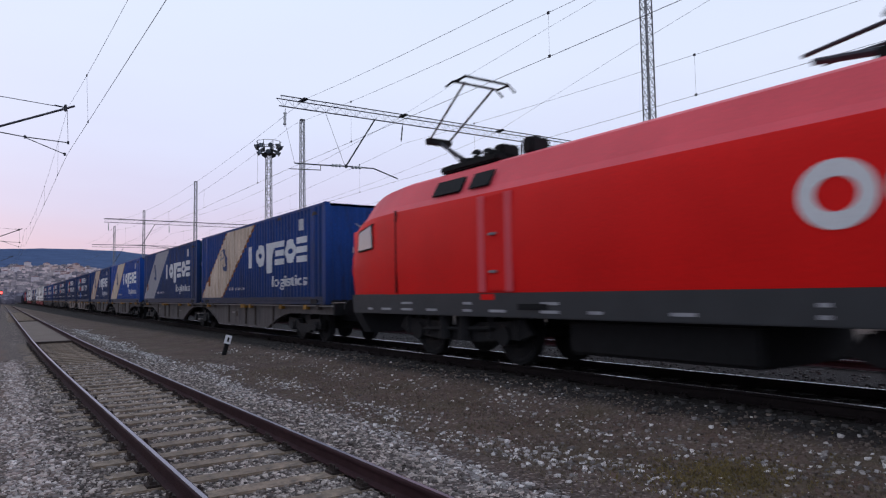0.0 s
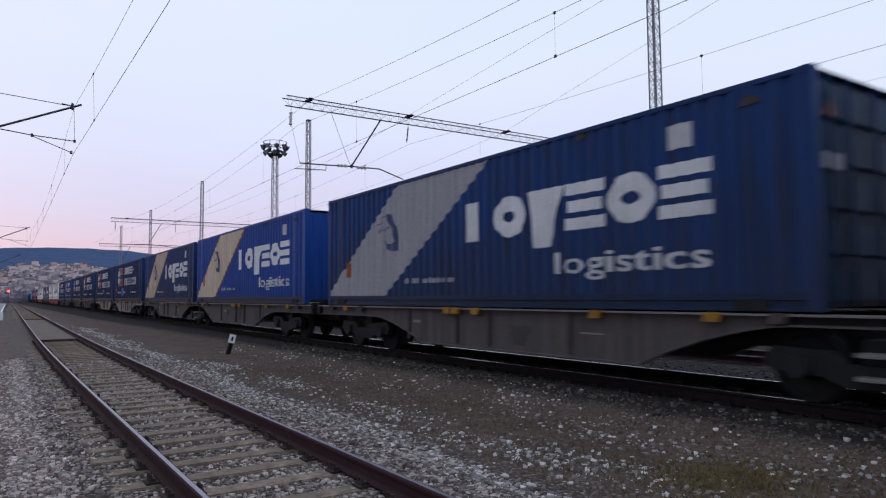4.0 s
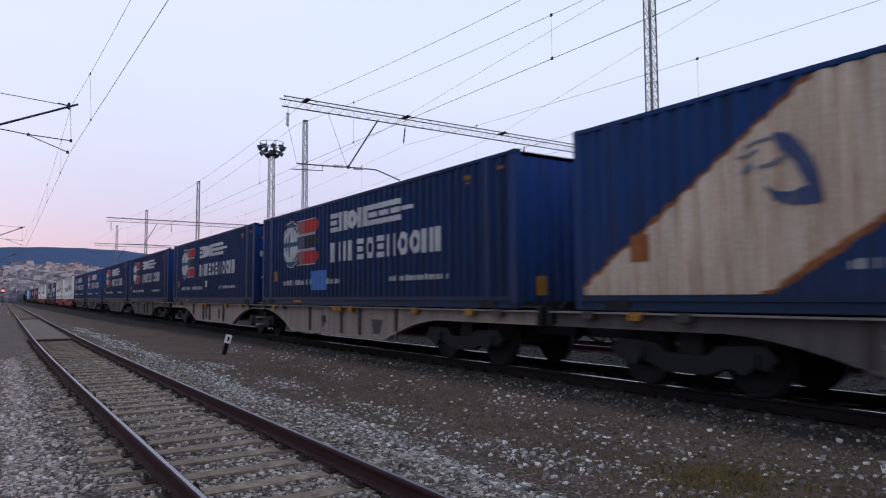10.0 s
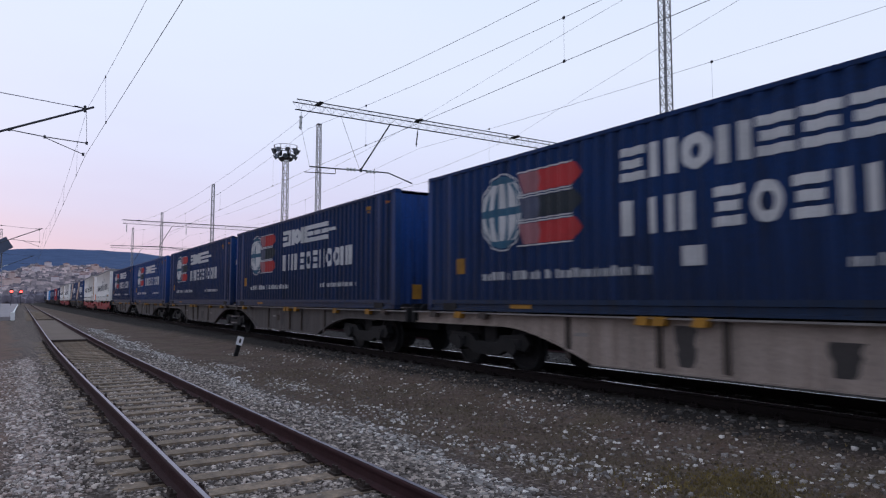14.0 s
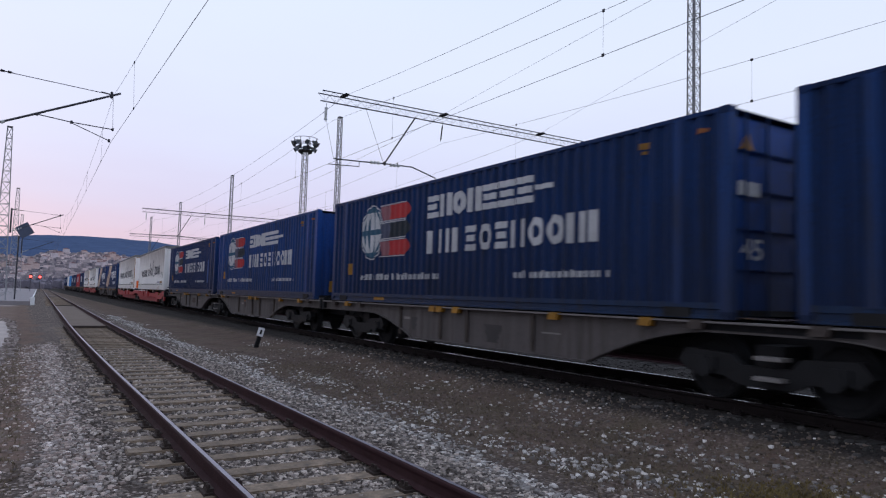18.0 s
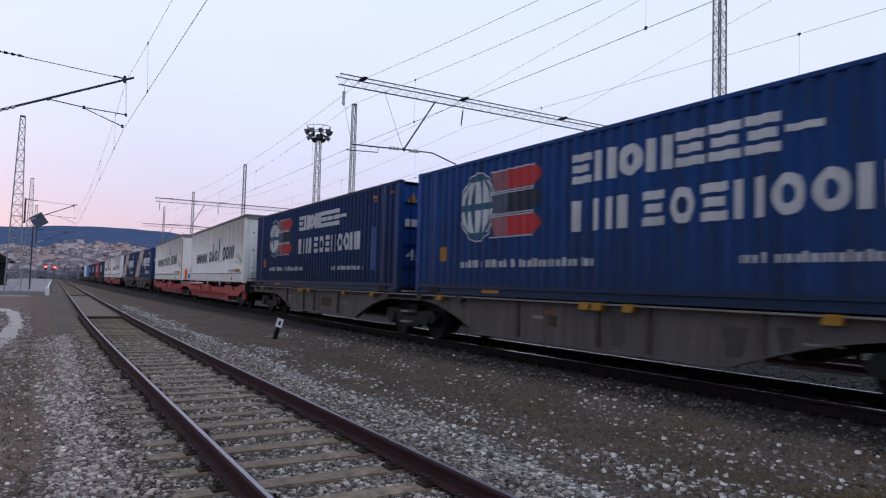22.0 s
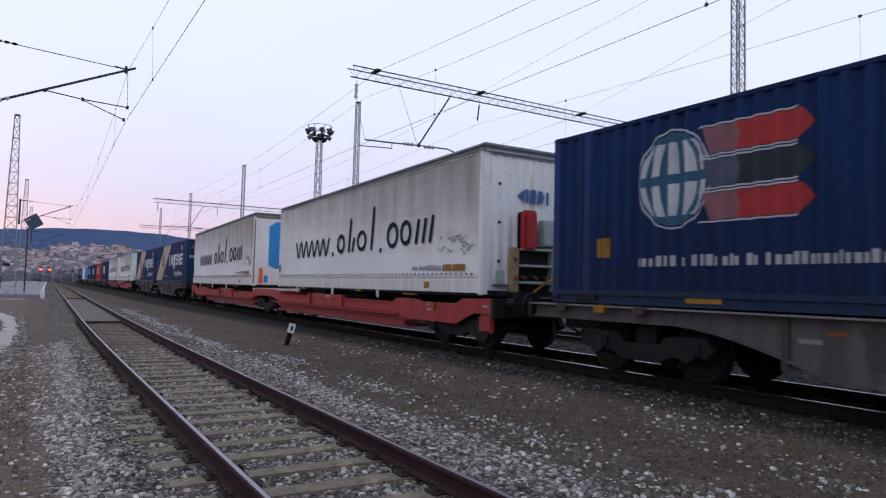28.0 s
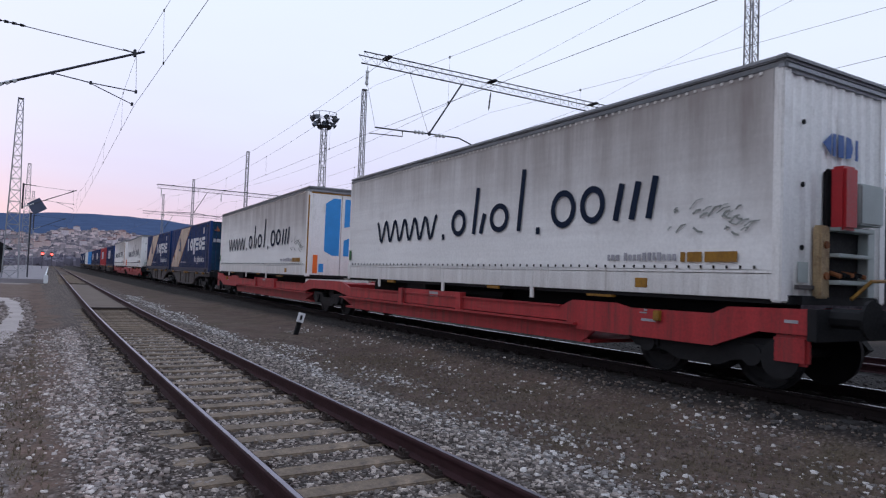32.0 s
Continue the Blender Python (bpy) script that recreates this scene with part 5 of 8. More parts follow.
for k in range(1100):
    if k % 2:
        a, f, r, z = town_spot()
        z -= 2
    else:
        a, r, z = -0.25 + 0.55 * rs.random(), 300 + 700 * rs.random(), GROUND
    w = rs.uniform(3, 6) * (0.6 if r < 700 else 1.0)
    c = Vector((r * math.sin(a), r * math.cos(a), z))
    for j in range(4):
        p = c + Vector((rs.uniform(-w, w), rs.uniform(-w, w), rs.uniform(0, w * 0.5)))
        q0 = [bm.verts.new(p + Vector((w * 0.6 * math.cos(t), w * 0.6 * math.sin(t), rs.uniform(-1, 0)))) for t in (0, 1.3, 2.5, 3.8, 5.0)]
        q1 = [bm.verts.new(p + Vector((w * 0.5 * math.cos(t), w * 0.5 * math.sin(t), w * rs.uniform(0.5, 0.9)))) for t in (0, 1.3, 2.5, 3.8, 5.0)]
        for i in range(5):
            bm.faces.new((q0[i], q0[(i + 1) % 5], q1[(i + 1) % 5], q1[i]))
        bm.faces.new(q1)
# far tree colours lightened to carry the haze
solo("far_trees", bm, stone_mat("haze_tinted_far_trees", (0.11, 0.10, 0.13), (0.22, 0.19, 0.22)), "hazy dark trees between the town and the yard", "trees", "", "stuff")

# ---- bare trees beyond the yard ----
def bare_tree(x, y, h, seed):
    r = random.Random(seed)
    t = thing("bare_tree", "leafless dark tree beyond the freight tracks", "tree", "bare trees behind the train", at=pose(x, y, GROUND + 0.15))
    trunk, twigs = bmesh.new(), bmesh.new()

    def grow(bm, p, d, ln, rad, depth):
        q = p + d * ln
        tube(bm if depth < 2 else twigs, p, q, rad, 5 if depth < 2 else 3, rad * 0.65)
        if depth >= 6:
            return
        for _ in range(3 if depth else 5):
            nd = (d + Vector((r.uniform(-0.75, 0.75), r.uniform(-0.75, 0.75), r.uniform(-0.15, 0.6)))).normalized()
            grow(bm, p.lerp(q, r.uniform(0.55, 1.0)), nd, ln * r.uniform(0.55, 0.8), rad * 0.58, depth + 1)

    grow(trunk, Vector((0, 0, -0.3)), Vector((r.uniform(-0.1, 0.1), r.uniform(-0.1, 0.1), 1)).normalized(), h * 0.30, h * 0.014, 0)
    part("trunk", trunk, "bark", t)
    part("twig_crown", twigs, "bark", t, "fine leafless twigs")


for k in range(20):
    bare_tree(46 + rs.uniform(-4, 8), (-12 + k * 5.5 if k < 8 else 12 + (k - 8) * 2.6) + rs.uniform(-1.5, 1.5), rs.uniform(11, 15), 50 + k)
bm = bmesh.new()
for k in range(60000):
    y = -30 + 110 * rs.random() if k % 3 == 0 else 5 + 45 * rs.random()
    c = Vector((40 + rs.uniform(-1.5, 5), y, GROUND + 0.1 + rs.uniform(0, 1) ** 1.7 * (6.2 + 1.2 * math.sin(y * 0.5) + 0.7 * math.sin(y * 1.7))))
    u_ = Vector((rs.uniform(-0.4, 0.4), rs.uniform(-0.4, 0.4), 1)).normalized() * rs.uniform(0.25, 0.9)
    s_ = Vector((rs.uniform(-1, 1), rs.uniform(-1, 1), rs.uniform(-0.5, 0.5))).normalized() * rs.uniform(0.010, 0.034)
    if k % 4 == 1:
        # matted scrub at the foot
        c.z = GROUND + 0.1 + (c.z - GROUND - 0.1) * 0.45
        s_ *= 2.2
    bm.faces.new([bm.verts.new(c + v) for v in (s_, u_ + s_ * 0.3, u_ - s_ * 0.3, -s_)])
solo("hedge", bm, "bush", "dark leafless thicket beyond the freight tracks", "bushes", "", "stuff")


# ---- freight train ----
# Things of the train stand with their origin on the rail head, y towards the train's rear; their own near side is x < 0.
HALF = 6.9
MOVERS, WHEELS = [], []


def lathe_x(profile, seg=24):
    """A solid of revolution round the x axis from (x, radius) pairs."""
    bm = bmesh.new()
    rows = []
    for x, r in profile:
        rows.append([bm.verts.new((x, r * math.cos(2 * math.pi * k / seg), r * math.sin(2 * math.pi * k / seg))) for k in range(seg)])
    for a, b in zip(rows, rows[1:]):
        for k in range(seg):
            bm.faces.new((a[k], a[(k + 1) % seg], b[(k + 1) % seg], b[k]))
    bm.faces.new(rows[0])
    bm.faces.new(rows[-1])
    bmesh.ops.recalc_face_normals(bm, faces=bm.faces[:])
    return bm


def wheel_mesh(s, r):
    return link_mesh("wheel", lathe_x([(s * x, k) for x, k in ((0.66, 0.10), (0.66, r + 0.03), (0.685, r + 0.026), (0.70, r), (0.805, r - 0.006), (0.81, r * 0.86), (0.775, r * 0.78), (0.765, r * 0.45), (0.80, r * 0.36), (0.83, r * 0.34), (0.83, 0.10))]), "bogie")


def axle_mesh():
    return link_mesh("axle", lathe_x([(-0.95, 0.06), (-0.84, 0.065), (-0.82, 0.085), (0.82, 0.085), (0.84, 0.065), (0.95, 0.06)], 10), "bogie")


def add_wheelset(parent, y, r, meshes):
    w = share("wheelset", AXLE, parent, pose(0, y, r))
    for me in meshes:
        share("wheel", me, w, Matrix.Identity(4))
    WHEELS.append((w, 0.0, y, r))


def bogie_mesh():
    bm = bmesh.new()
    for sx in (-1, 1):
        x0, x1 = (0.93, 1.08) if sx > 0 else (-1.08, -0.93)
        prism(bm, [(-1.35, 0.52), (-1.2, 0.70), (-0.5, 0.66), (-0.35, 0.52), (0.35, 0.52), (0.5, 0.66), (1.2, 0.70), (1.35, 0.52), (1.2, 0.40), (0.6, 0.36), (0.35, 0.26), (-0.35, 0.26), (-0.6, 0.36), (-1.2, 0.40)], "x", x0, x1)
        for yy in (-0.9, 0.9):
            tube(bm, (sx * 0.9, yy, 0.46), (sx * 1.14, yy, 0.46), 0.15, 10)
            box(bm, min(sx * 0.9, sx * 1.12), max(sx * 0.9, sx * 1.12), yy - 0.2, yy + 0.2, 0.42, 0.6)
            for dy in (-0.27, 0.27):
                tube(bm, (sx * 1.0, yy + dy, 0.38), (sx * 1.0, yy + dy, 0.62), 0.075, 8)
    box(bm, -0.95, 0.95, -0.2, 0.2, 0.45, 0.8)
    return link_mesh("bogie_frame", bm, "bogie")


AXLE, BOGIE = axle_mesh(), bogie_mesh()
WAGON_WHEELS = [wheel_mesh(s, 0.46) for s in (-1, 1)]


def add_bogie(parent, y):
    b = share("bogie", BOGIE, parent, pose(0, y, 0), "black two-axle bogie frame")
    for yy in (-0.9, 0.9):
        add_wheelset(parent, y + yy, 0.46, WAGON_WHEELS)
    return b


def corrugated(x, y0, y1, z0, z1, pitch, depth, out):
    """A trapezoid-corrugated wall at x, bulging towards out (-1 or 1)."""
    bm = bmesh.new()
    n = max(1, round((y1 - y0) / pitch))
    p = (y1 - y0) / n
    prof = []
    for k in range(n):
        b = y0 + k * p
        prof += [(b, 0), (b + 0.26 * p, 0), (b + 0.5 * p, -depth), (b + 0.76 * p, -depth)]
    prof.append((y1, 0))
    lo = [bm.verts.new((x + out * d, y, z0)) for y, d in prof]
    hi = [bm.verts.new((x + out * d, y, z1)) for y, d in prof]
    for i in range(len(prof) - 1):
        f = (lo[i], lo[i + 1], hi[i + 1], hi[i])
        bm.faces.new(f if out > 0 else f[::-1])
    return bm


def wall_across(y, x0, x1, z0, z1, pitch, depth, out):
    bm = bmesh.new()
    n = max(1, round((x1 - x0) / pitch))
    p = (x1 - x0) / n
    prof = []
    for k in range(n):
        b = x0 + k * p
        prof += [(b, 0), (b + 0.26 * p, 0), (b + 0.5 * p, -depth), (b + 0.76 * p, -depth)]
    prof.append((x1, 0))
    lo = [bm.verts.new((x, y + out * d, z0)) for x, d in prof]
    hi = [bm.verts.new((x, y + out * d, z1)) for x, d in prof]
    for i in range(len(prof) - 1):
        bm.faces.new((lo[i], lo[i + 1], hi[i + 1], hi[i]))
    bmesh.ops.recalc_face_normals(bm, faces=bm.faces[:])
    return bm


ZB, ZT, WX = 1.12, 4.07, 1.219
FACE = -WX - 0.004


def side(d):
    """y of a mark d metres from the wall's left end, as one reads the near side."""
    return HALF - d


def block(bm, d0, d1, z0, z1, x=FACE, t=0.006):
    return box(bm, x - t, x, side(d1), side(d0), z0, z1)


def quad_mark(bm, pts, x=FACE, t=0.006):
    return prism(bm, [(side(d), z) for d, z in pts], "x", x - t, x)


def plain_shape(kind, a, b, z0, z1, x):
    """One plain figure of a company mark: single bar, paired bars, stacked bars, hoop or wedge."""
    bm, w, h = bmesh.new(), b - a, z1 - z0
    if kind == "bar":
        block(bm, a, a + 0.5 * w, z0, z1, x)
    elif kind == "pair":
        block(bm, a, a + 0.33 * w, z0, z1, x)
        block(bm, b - 0.33 * w, b, z0, z1, x)
    elif kind == "stack":
        for k in range(3):
            block(bm, a + 0.1 * w * (k == 1), b - 0.1 * w * (k == 1), z0 + 0.375 * h * k, z0 + 0.375 * h * k + 0.25 * h, x)
    elif kind == "hoop":
        ring(bm, side((a + b) / 2), (z0 + z1) / 2, w / 2, h / 2, 0.31 * w, x - 0.006, x, 22)
    elif kind == "wedge":
        quad_mark(bm, [(a, z1), (b, z1), (a + 0.62 * w, z0 - 0.32 * h), (a + 0.2 * w, z0 - 0.32 * h)], x)
    elif kind == "dash":
        block(bm, a, b, z0 + 0.42 * h, z0 + 0.6 * h, x)
    return bm


def mark_row(t, key, d0, d1, z0, z1, kinds, material, gap=0.16, x=FACE):
    n = len(kinds)
    w = (d1 - d0) / n
    for k, kind in enumerate(kinds):
        a, b = d0 + k * w + gap * w / 2, d0 + (k + 1) * w - gap * w / 2
        share("mark_shape", cached("%s%d" % (key, k), lambda: plain_shape(kind, a, b, z0, z1, x), material), t, Matrix.Identity(4))


def small_print(bm, d0, d1, z0, z1, seed, x=FACE):
    r = random.Random(seed)
    d = d0
    while d < d1:
        w = r.uniform(0.045, 0.085)
        h = r.choice((1.0, 0.78, 0.78, 0.78))
        block(bm, d, min(d + w, d1), z0, z0 + (z1 - z0) * h, x)
        d += w + r.choice((0.035, 0.035, 0.035, 0.035, 0.10))
    return bm


_cache = {}


RIBS = round((2 * HALF - 0.32) / 0.28)
RIB_Y, RIB_IN = [-HALF], [0.0]
for k in range(RIBS):
    for f, inward in ((0, 0.0), (0.26, 0.0), (0.5, 0.045), (0.76, 0.045)):
        RIB_Y.append(-HALF + 0.16 + (k + f) * (2 * HALF - 0.32) / RIBS)
        RIB_IN.append(inward)
RIB_Y += [HALF - 0.16, HALF]
RIB_IN += [0.0, 0.0]


def painted(bm):
    """Lets a flat mark on the near wall follow the wall's ribs, as paint does."""
    lo, hi = min(v.co.y for v in bm.verts), max(v.co.y for v in bm.verts)
    for y in RIB_Y:
        if lo + 0.002 < y < hi - 0.002:
            bmesh.ops.bisect_plane(bm, geom=bm.verts[:] + bm.edges[:] + bm.faces[:], plane_co=(0, y, 0), plane_no=(0, 1, 0))
    for v in bm.verts:
        v.co.x += np.interp(v.co.y, RIB_Y, RIB_IN) if not 5.9 < abs(v.co.y) < 6.17 else -0.012
    return bm


FLAT_MARKS = ("m_stripe", "m_edge", "m_pk", "m_femb")


def cached(key, make, material):
    if key not in _cache:
        bm = make()
        if key.startswith("m_") and not key.startswith(FLAT_MARKS):
            painted(bm)
        _cache[key] = link_mesh(key, bm, material)
    return _cache[key]


def container(label, paint, kind, group, seed):
    """A 45-foot high-cube container with its corrugated walls, posts, rails and markings."""
    t = thing("shipping_container", label, "container", group)
    m = "_" + paint
    put = lambda name, key, make, material=None, lab="": share(name, cached(key + (m if material is None else ""), make, material or paint), t, Matrix.Identity(4), lab)
    post = 0.16
    # posts take the next lighter blue than the walls
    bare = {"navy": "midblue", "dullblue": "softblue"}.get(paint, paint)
    girder = paint if kind == "plain" else "basegirder"
    for sx in (-1, 1):
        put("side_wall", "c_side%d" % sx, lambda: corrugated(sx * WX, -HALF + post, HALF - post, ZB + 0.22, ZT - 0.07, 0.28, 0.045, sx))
        put("top_rail", "c_top%d" % sx, lambda: bbox(min(sx * (WX - 0.06), sx * (WX + 0.002)), max(sx * (WX - 0.06), sx * (WX + 0.002)), -HALF, HALF, ZT - 0.075, ZT, 0.01))

        def base_rail():
            o, i, w = sx * (WX + 0.002), sx * (WX - 0.06), sx * (WX - 0.025)
            return prism(bmesh.new(), [(o, ZB), (o, ZB + 0.045), (w, ZB + 0.05), (w, ZB + 0.135), (o, ZB + 0.14), (o, ZB + 0.225), (i, ZB + 0.225), (i, ZB)], "y", -HALF, HALF)
        put("bottom_rail", "c_bot%d" % sx + girder, base_rail, girder)
        for sy in (-1, 1):
            def posts():
                bm = bmesh.new()
                xa, xb = sorted((sx * (WX - 0.15), sx * (WX + 0.003)))
                ya, yb = sorted((sy * (HALF - post), sy * (HALF + 0.003)))
                box(bm, xa, xb, ya, yb, ZB, ZT)
                return bm
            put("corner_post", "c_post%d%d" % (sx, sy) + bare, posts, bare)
            for zz in (ZB - 0.004, ZT - 0.11):
                xa, xb = sorted((sx * (WX - 0.16), sx * (WX + 0.008)))
                ya, yb = sorted((sy * (HALF - 0.17), sy * (HALF + 0.008)))
                put("corner_casting", "c_cast%d%d%d" % (sx, sy, zz > 2), lambda: bbox(xa, xb, ya, yb, zz, zz + 0.118, 0.012))
            # pick-up posts 12.2 m apart
            ya, yb = sorted((sy * 5.95, sy * 6.12))
            xa, xb = sorted((sx * (WX - 0.02), sx * (WX + 0.012)))
            if kind != "plain":
                fa, fb = sorted((sy * 5.78, sy * 6.28))
                xc, xd = sorted((sx * (WX - 0.05), sx * (WX + 0.006)))
                # near-black box stands in for the shaded recess of the fitting
                put("corner_fitting", "c_fit%d%d" % (sx, sy), lambda: bbox(xc, xd, fa, fb, ZB - 0.002, ZB + 0.165, 0.012), "bogie", "bottom fitting with its shaded recess coloured near black")
            put("inner_post", "c_inner%d%d" % (sx, sy) + bare, lambda: bbox(xa, xb, ya, yb, ZB + 0.2, ZT - 0.05, 0.006), bare)
    put("roof", "c_roof", lambda: wall_roof())
    put("floor", "c_floor", lambda: bbox(-WX + 0.07, WX - 0.07, -HALF + 0.02, HALF - 0.02, ZB + 0.05, ZB + 0.13), "bogie")
    put("rear_wall", "c_rear", lambda: wall_across(HALF - 0.02, -WX + 0.15, WX - 0.15, ZB + 0.1, ZT - 0.1, 0.28, 0.04, 1))
    # the containers ride in pairs, every second one with its doors to the front
    doored = seed % 2 == 0
    # end walls and doors take a lighter blue: their brighter light put into colour
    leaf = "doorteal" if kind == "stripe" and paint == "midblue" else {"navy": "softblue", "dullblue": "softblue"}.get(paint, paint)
    if not doored:
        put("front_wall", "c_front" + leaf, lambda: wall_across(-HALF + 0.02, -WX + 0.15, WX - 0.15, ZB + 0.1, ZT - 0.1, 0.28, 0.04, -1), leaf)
        if kind == "globe":
            put("orange_label", "c_elab", lambda: box(bmesh.new(), -0.72, -0.46, -HALF + 0.006, -HALF + 0.014, 1.36, 1.72), "yellow", "small orange label on the end wall")
    else:
        def doors():
            return box(bmesh.new(), -WX + 0.15, WX - 0.15, -HALF + 0.09, -HALF + 0.14, ZB + 0.1, ZT - 0.1)
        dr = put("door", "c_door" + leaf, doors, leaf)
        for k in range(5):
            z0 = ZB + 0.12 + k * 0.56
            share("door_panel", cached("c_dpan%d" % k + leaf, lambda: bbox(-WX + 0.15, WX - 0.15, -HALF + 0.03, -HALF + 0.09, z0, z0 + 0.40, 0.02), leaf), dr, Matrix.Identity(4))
        if kind == "globe":
            put("lettering", "c_45", lambda: words_bm("45", -0.95, -0.45, 1.95, 2.25, True), "white", "white number on the door")
        for xr in (-0.85, -0.35, 0.35, 0.85):
            put("lock_rod", "c_rod%d" % int(xr * 100), lambda: tube(bmesh.new(), (xr, -HALF + 0.0, ZB + 0.05), (xr, -HALF + 0.0, ZT - 0.06), 0.018, 6))
        put("white_plate", "c_num" + kind, lambda: box(bmesh.new(), -1.0, -0.5, -HALF + 0.022, -HALF + 0.03, 2.85, 3.05), "greystripe" if kind == "stripe" else "white", "white marking on the door")
        put("warning_triangle", "c_tri" + kind, lambda: prism(bmesh.new(), [(-0.95, 3.5), (-0.65, 3.5), (-0.8, 3.78)], "y", -HALF + 0.02, -HALF + 0.029), "rust" if kind == "stripe" else "yellow", "yellow warning triangle")
    # markings on both long sides are alike; the near one is seen
    if kind == "stripe":
        stripe = "greystripe" if "grey" in label else ("cleantan" if paint == "blue" else "tan")
        put("slanting_stripe", "m_stripe" + stripe, lambda: stripe_bm(), stripe, "broad faded slanting stripe")
        if stripe != "greystripe":
            put("stripe_edge", "m_edge", low_edge_bm, "rust", "rusty stripe edge")
            put("stripe_edge", "m_edge_high", high_edge_bm, "rust", "rusty stripe edge")
        ink = "whitepaint" if paint == "blue" else "freshwhite"
        mark_row(t, "m_big" + ink, 6.7, 12.45, 2.42, 3.2, ("bar", "hoop", "wedge", "stack", "hoop", "stack"), ink, 0.04)
        put("lettering", "m_line", lambda: words_bm("logistics", 9.35, 12.35, 1.58, 2.06), "freshwhite", "white lettering under the mark")
        put("accent", "m_acc", lambda: block(bmesh.new(), 11.72, 12.12, 3.40, 3.75), "white", "white tick above the mark")
        tagged(put("small_print", "m_web", lambda: small_print(bmesh.new(), 4.25, 6.3, 1.63, 1.75, 7), "greystripe", "line of small white print"), kind="stuff")
        def crest():
            """Curved back of the emblem, drawn out to a point below."""
            return quad_mark(bmesh.new(), [(3.42, 3.36), (3.60, 3.33), (3.76, 3.20), (3.88, 2.98), (3.96, 2.72), (4.02, 2.44), (3.90, 2.50), (3.80, 2.72), (3.70, 2.92), (3.58, 3.06), (3.50, 3.16)], FACE - 0.010)

        def sweep():
            return quad_mark(bmesh.new(), [(3.28, 2.72), (3.44, 2.62), (3.62, 2.60), (3.82, 2.64), (3.94, 2.56), (4.02, 2.44), (3.82, 2.42), (3.60, 2.44), (3.40, 2.52)], FACE - 0.011)
        put("emblem", "m_emb", crest, "rubbedblue", "dark curved emblem on the stripe")
        put("emblem", "m_embs", sweep, "rubbedblue", "dark curved emblem on the stripe")
        for n, (a, b, z, w) in enumerate(((2.95, 3.22, 3.10, 0.05), (3.04, 3.40, 3.24, 0.045), (3.22, 3.56, 2.93, 0.07), (3.00, 3.14, 2.90, 0.12))):
            put("emblem_stroke", "m_ems%d" % n, lambda: quad_mark(bmesh.new(), [(a, z), (b, z + 0.05), (b, z + 0.05 + w), (a, z + w * 0.6)], FACE - 0.010), "greyblue", "faint blue-grey stroke")
        for n, (d, w, z) in enumerate(((12.85, 0.30, 3.74), (9.9, 0.2, 3.88))):
            put("rust_patch", "m_rust%d" % n, lambda: quad_mark(bmesh.new(), [(d, z), (d + w, z + 0.03), (d + w * 0.9, z + 0.11), (d + 0.1, z + 0.13)], FACE - 0.003), "rib", "patch of brown rust")
        put("orange_label", "m_lab" + paint, lambda: block(bmesh.new(), 1.12, 1.50, 1.85, 2.25, FACE - 0.004), "yellow" if paint == "blue" else "rust", "small orange label")
        if not doored:
            put("front_emblem", "m_femb", lambda: prism(bmesh.new(), [(-0.3, 3.5), (0.15, 3.32), (0.42, 3.38), (0.38, 3.0), (0.08, 3.1), (0.0, 3.3)], "y", -HALF + 0.008, -HALF + 0.018), "greystripe", "faded white emblem on the end wall")
            put("end_mark", "m_fembar", lambda: box(bmesh.new(), -0.35, 0.55, -HALF + 0.008, -HALF + 0.018, 2.62, 2.78), "greystripe", "faded white bar on the end wall")
    elif kind == "globe":
        put("globe_disc", "m_globe", globe_disc, "teal", "dark teal globe disc")
        put("globe_ring", "m_gring", lambda: ring(bmesh.new(), side(GLOBE[0]), GLOBE[1], 0.67, 0.755, 0.028, FACE - 0.006, FACE, 32), "white", "thin white ring round the globe")
        for lon in (-66, -33, 0, 33, 66):
            for s in (-1, 1):
                put("globe_gore", "m_gore%d%d" % (lon, s), lambda: globe_gore(lon, s), "white", "pale globe gore")
        for nm, zz, mt in (("upper_arrow", 3.30, "logored"), ("middle_arrow", 2.83, "logodark"), ("lower_arrow", 2.36, "logored")):
            put(nm, "m_" + nm, lambda: quad_mark(bmesh.new(), [(3.42, zz), (4.62, zz), (4.80, zz + 0.19), (4.66, zz + 0.38), (3.42, zz + 0.38)]), mt, "bold arrow shape")
            put("arrow_tail", "m_t" + nm, lambda: quad_mark(bmesh.new(), [(3.30, zz), (3.74, zz), (3.80, zz + 0.2), (3.74, zz + 0.38), (3.20, zz + 0.38)], FACE - 0.006, 0.003), "fadedred" if mt == "logored" else "fadeddark", "faded tail of the arrow")
            put("arrow_edge", "m_e" + nm, lambda: block(block(bmesh.new(), 3.1, 4.6, zz - 0.035, zz - 0.012), 3.1, 4.6, zz + 0.392, zz + 0.415), "white")
        mark_row(t, "m_xa", 5.6, 10.2, 3.16, 3.68, ("stack", "pair", "hoop", "pair", "stack", "stack", "stack", "dash"), "white", 0.16)
        mark_row(t, "m_xb", 5.6, 11.6, 2.32, 2.86, ("bar", "pair", "bar", "stack", "hoop", "stack", "pair", "hoop", "hoop", "pair", "bar"), "white", 0.16)
        tagged(put("small_print", "m_xc", lambda: small_print(bmesh.new(), 2.0, 6.2, 1.72, 1.88, 11), "white", "line of small white print"), kind="stuff")
        tagged(put("small_print", "m_xd", lambda: small_print(bmesh.new(), 9.0, 11.6, 1.72, 1.86, 12), "white", "line of small white print"), kind="stuff")
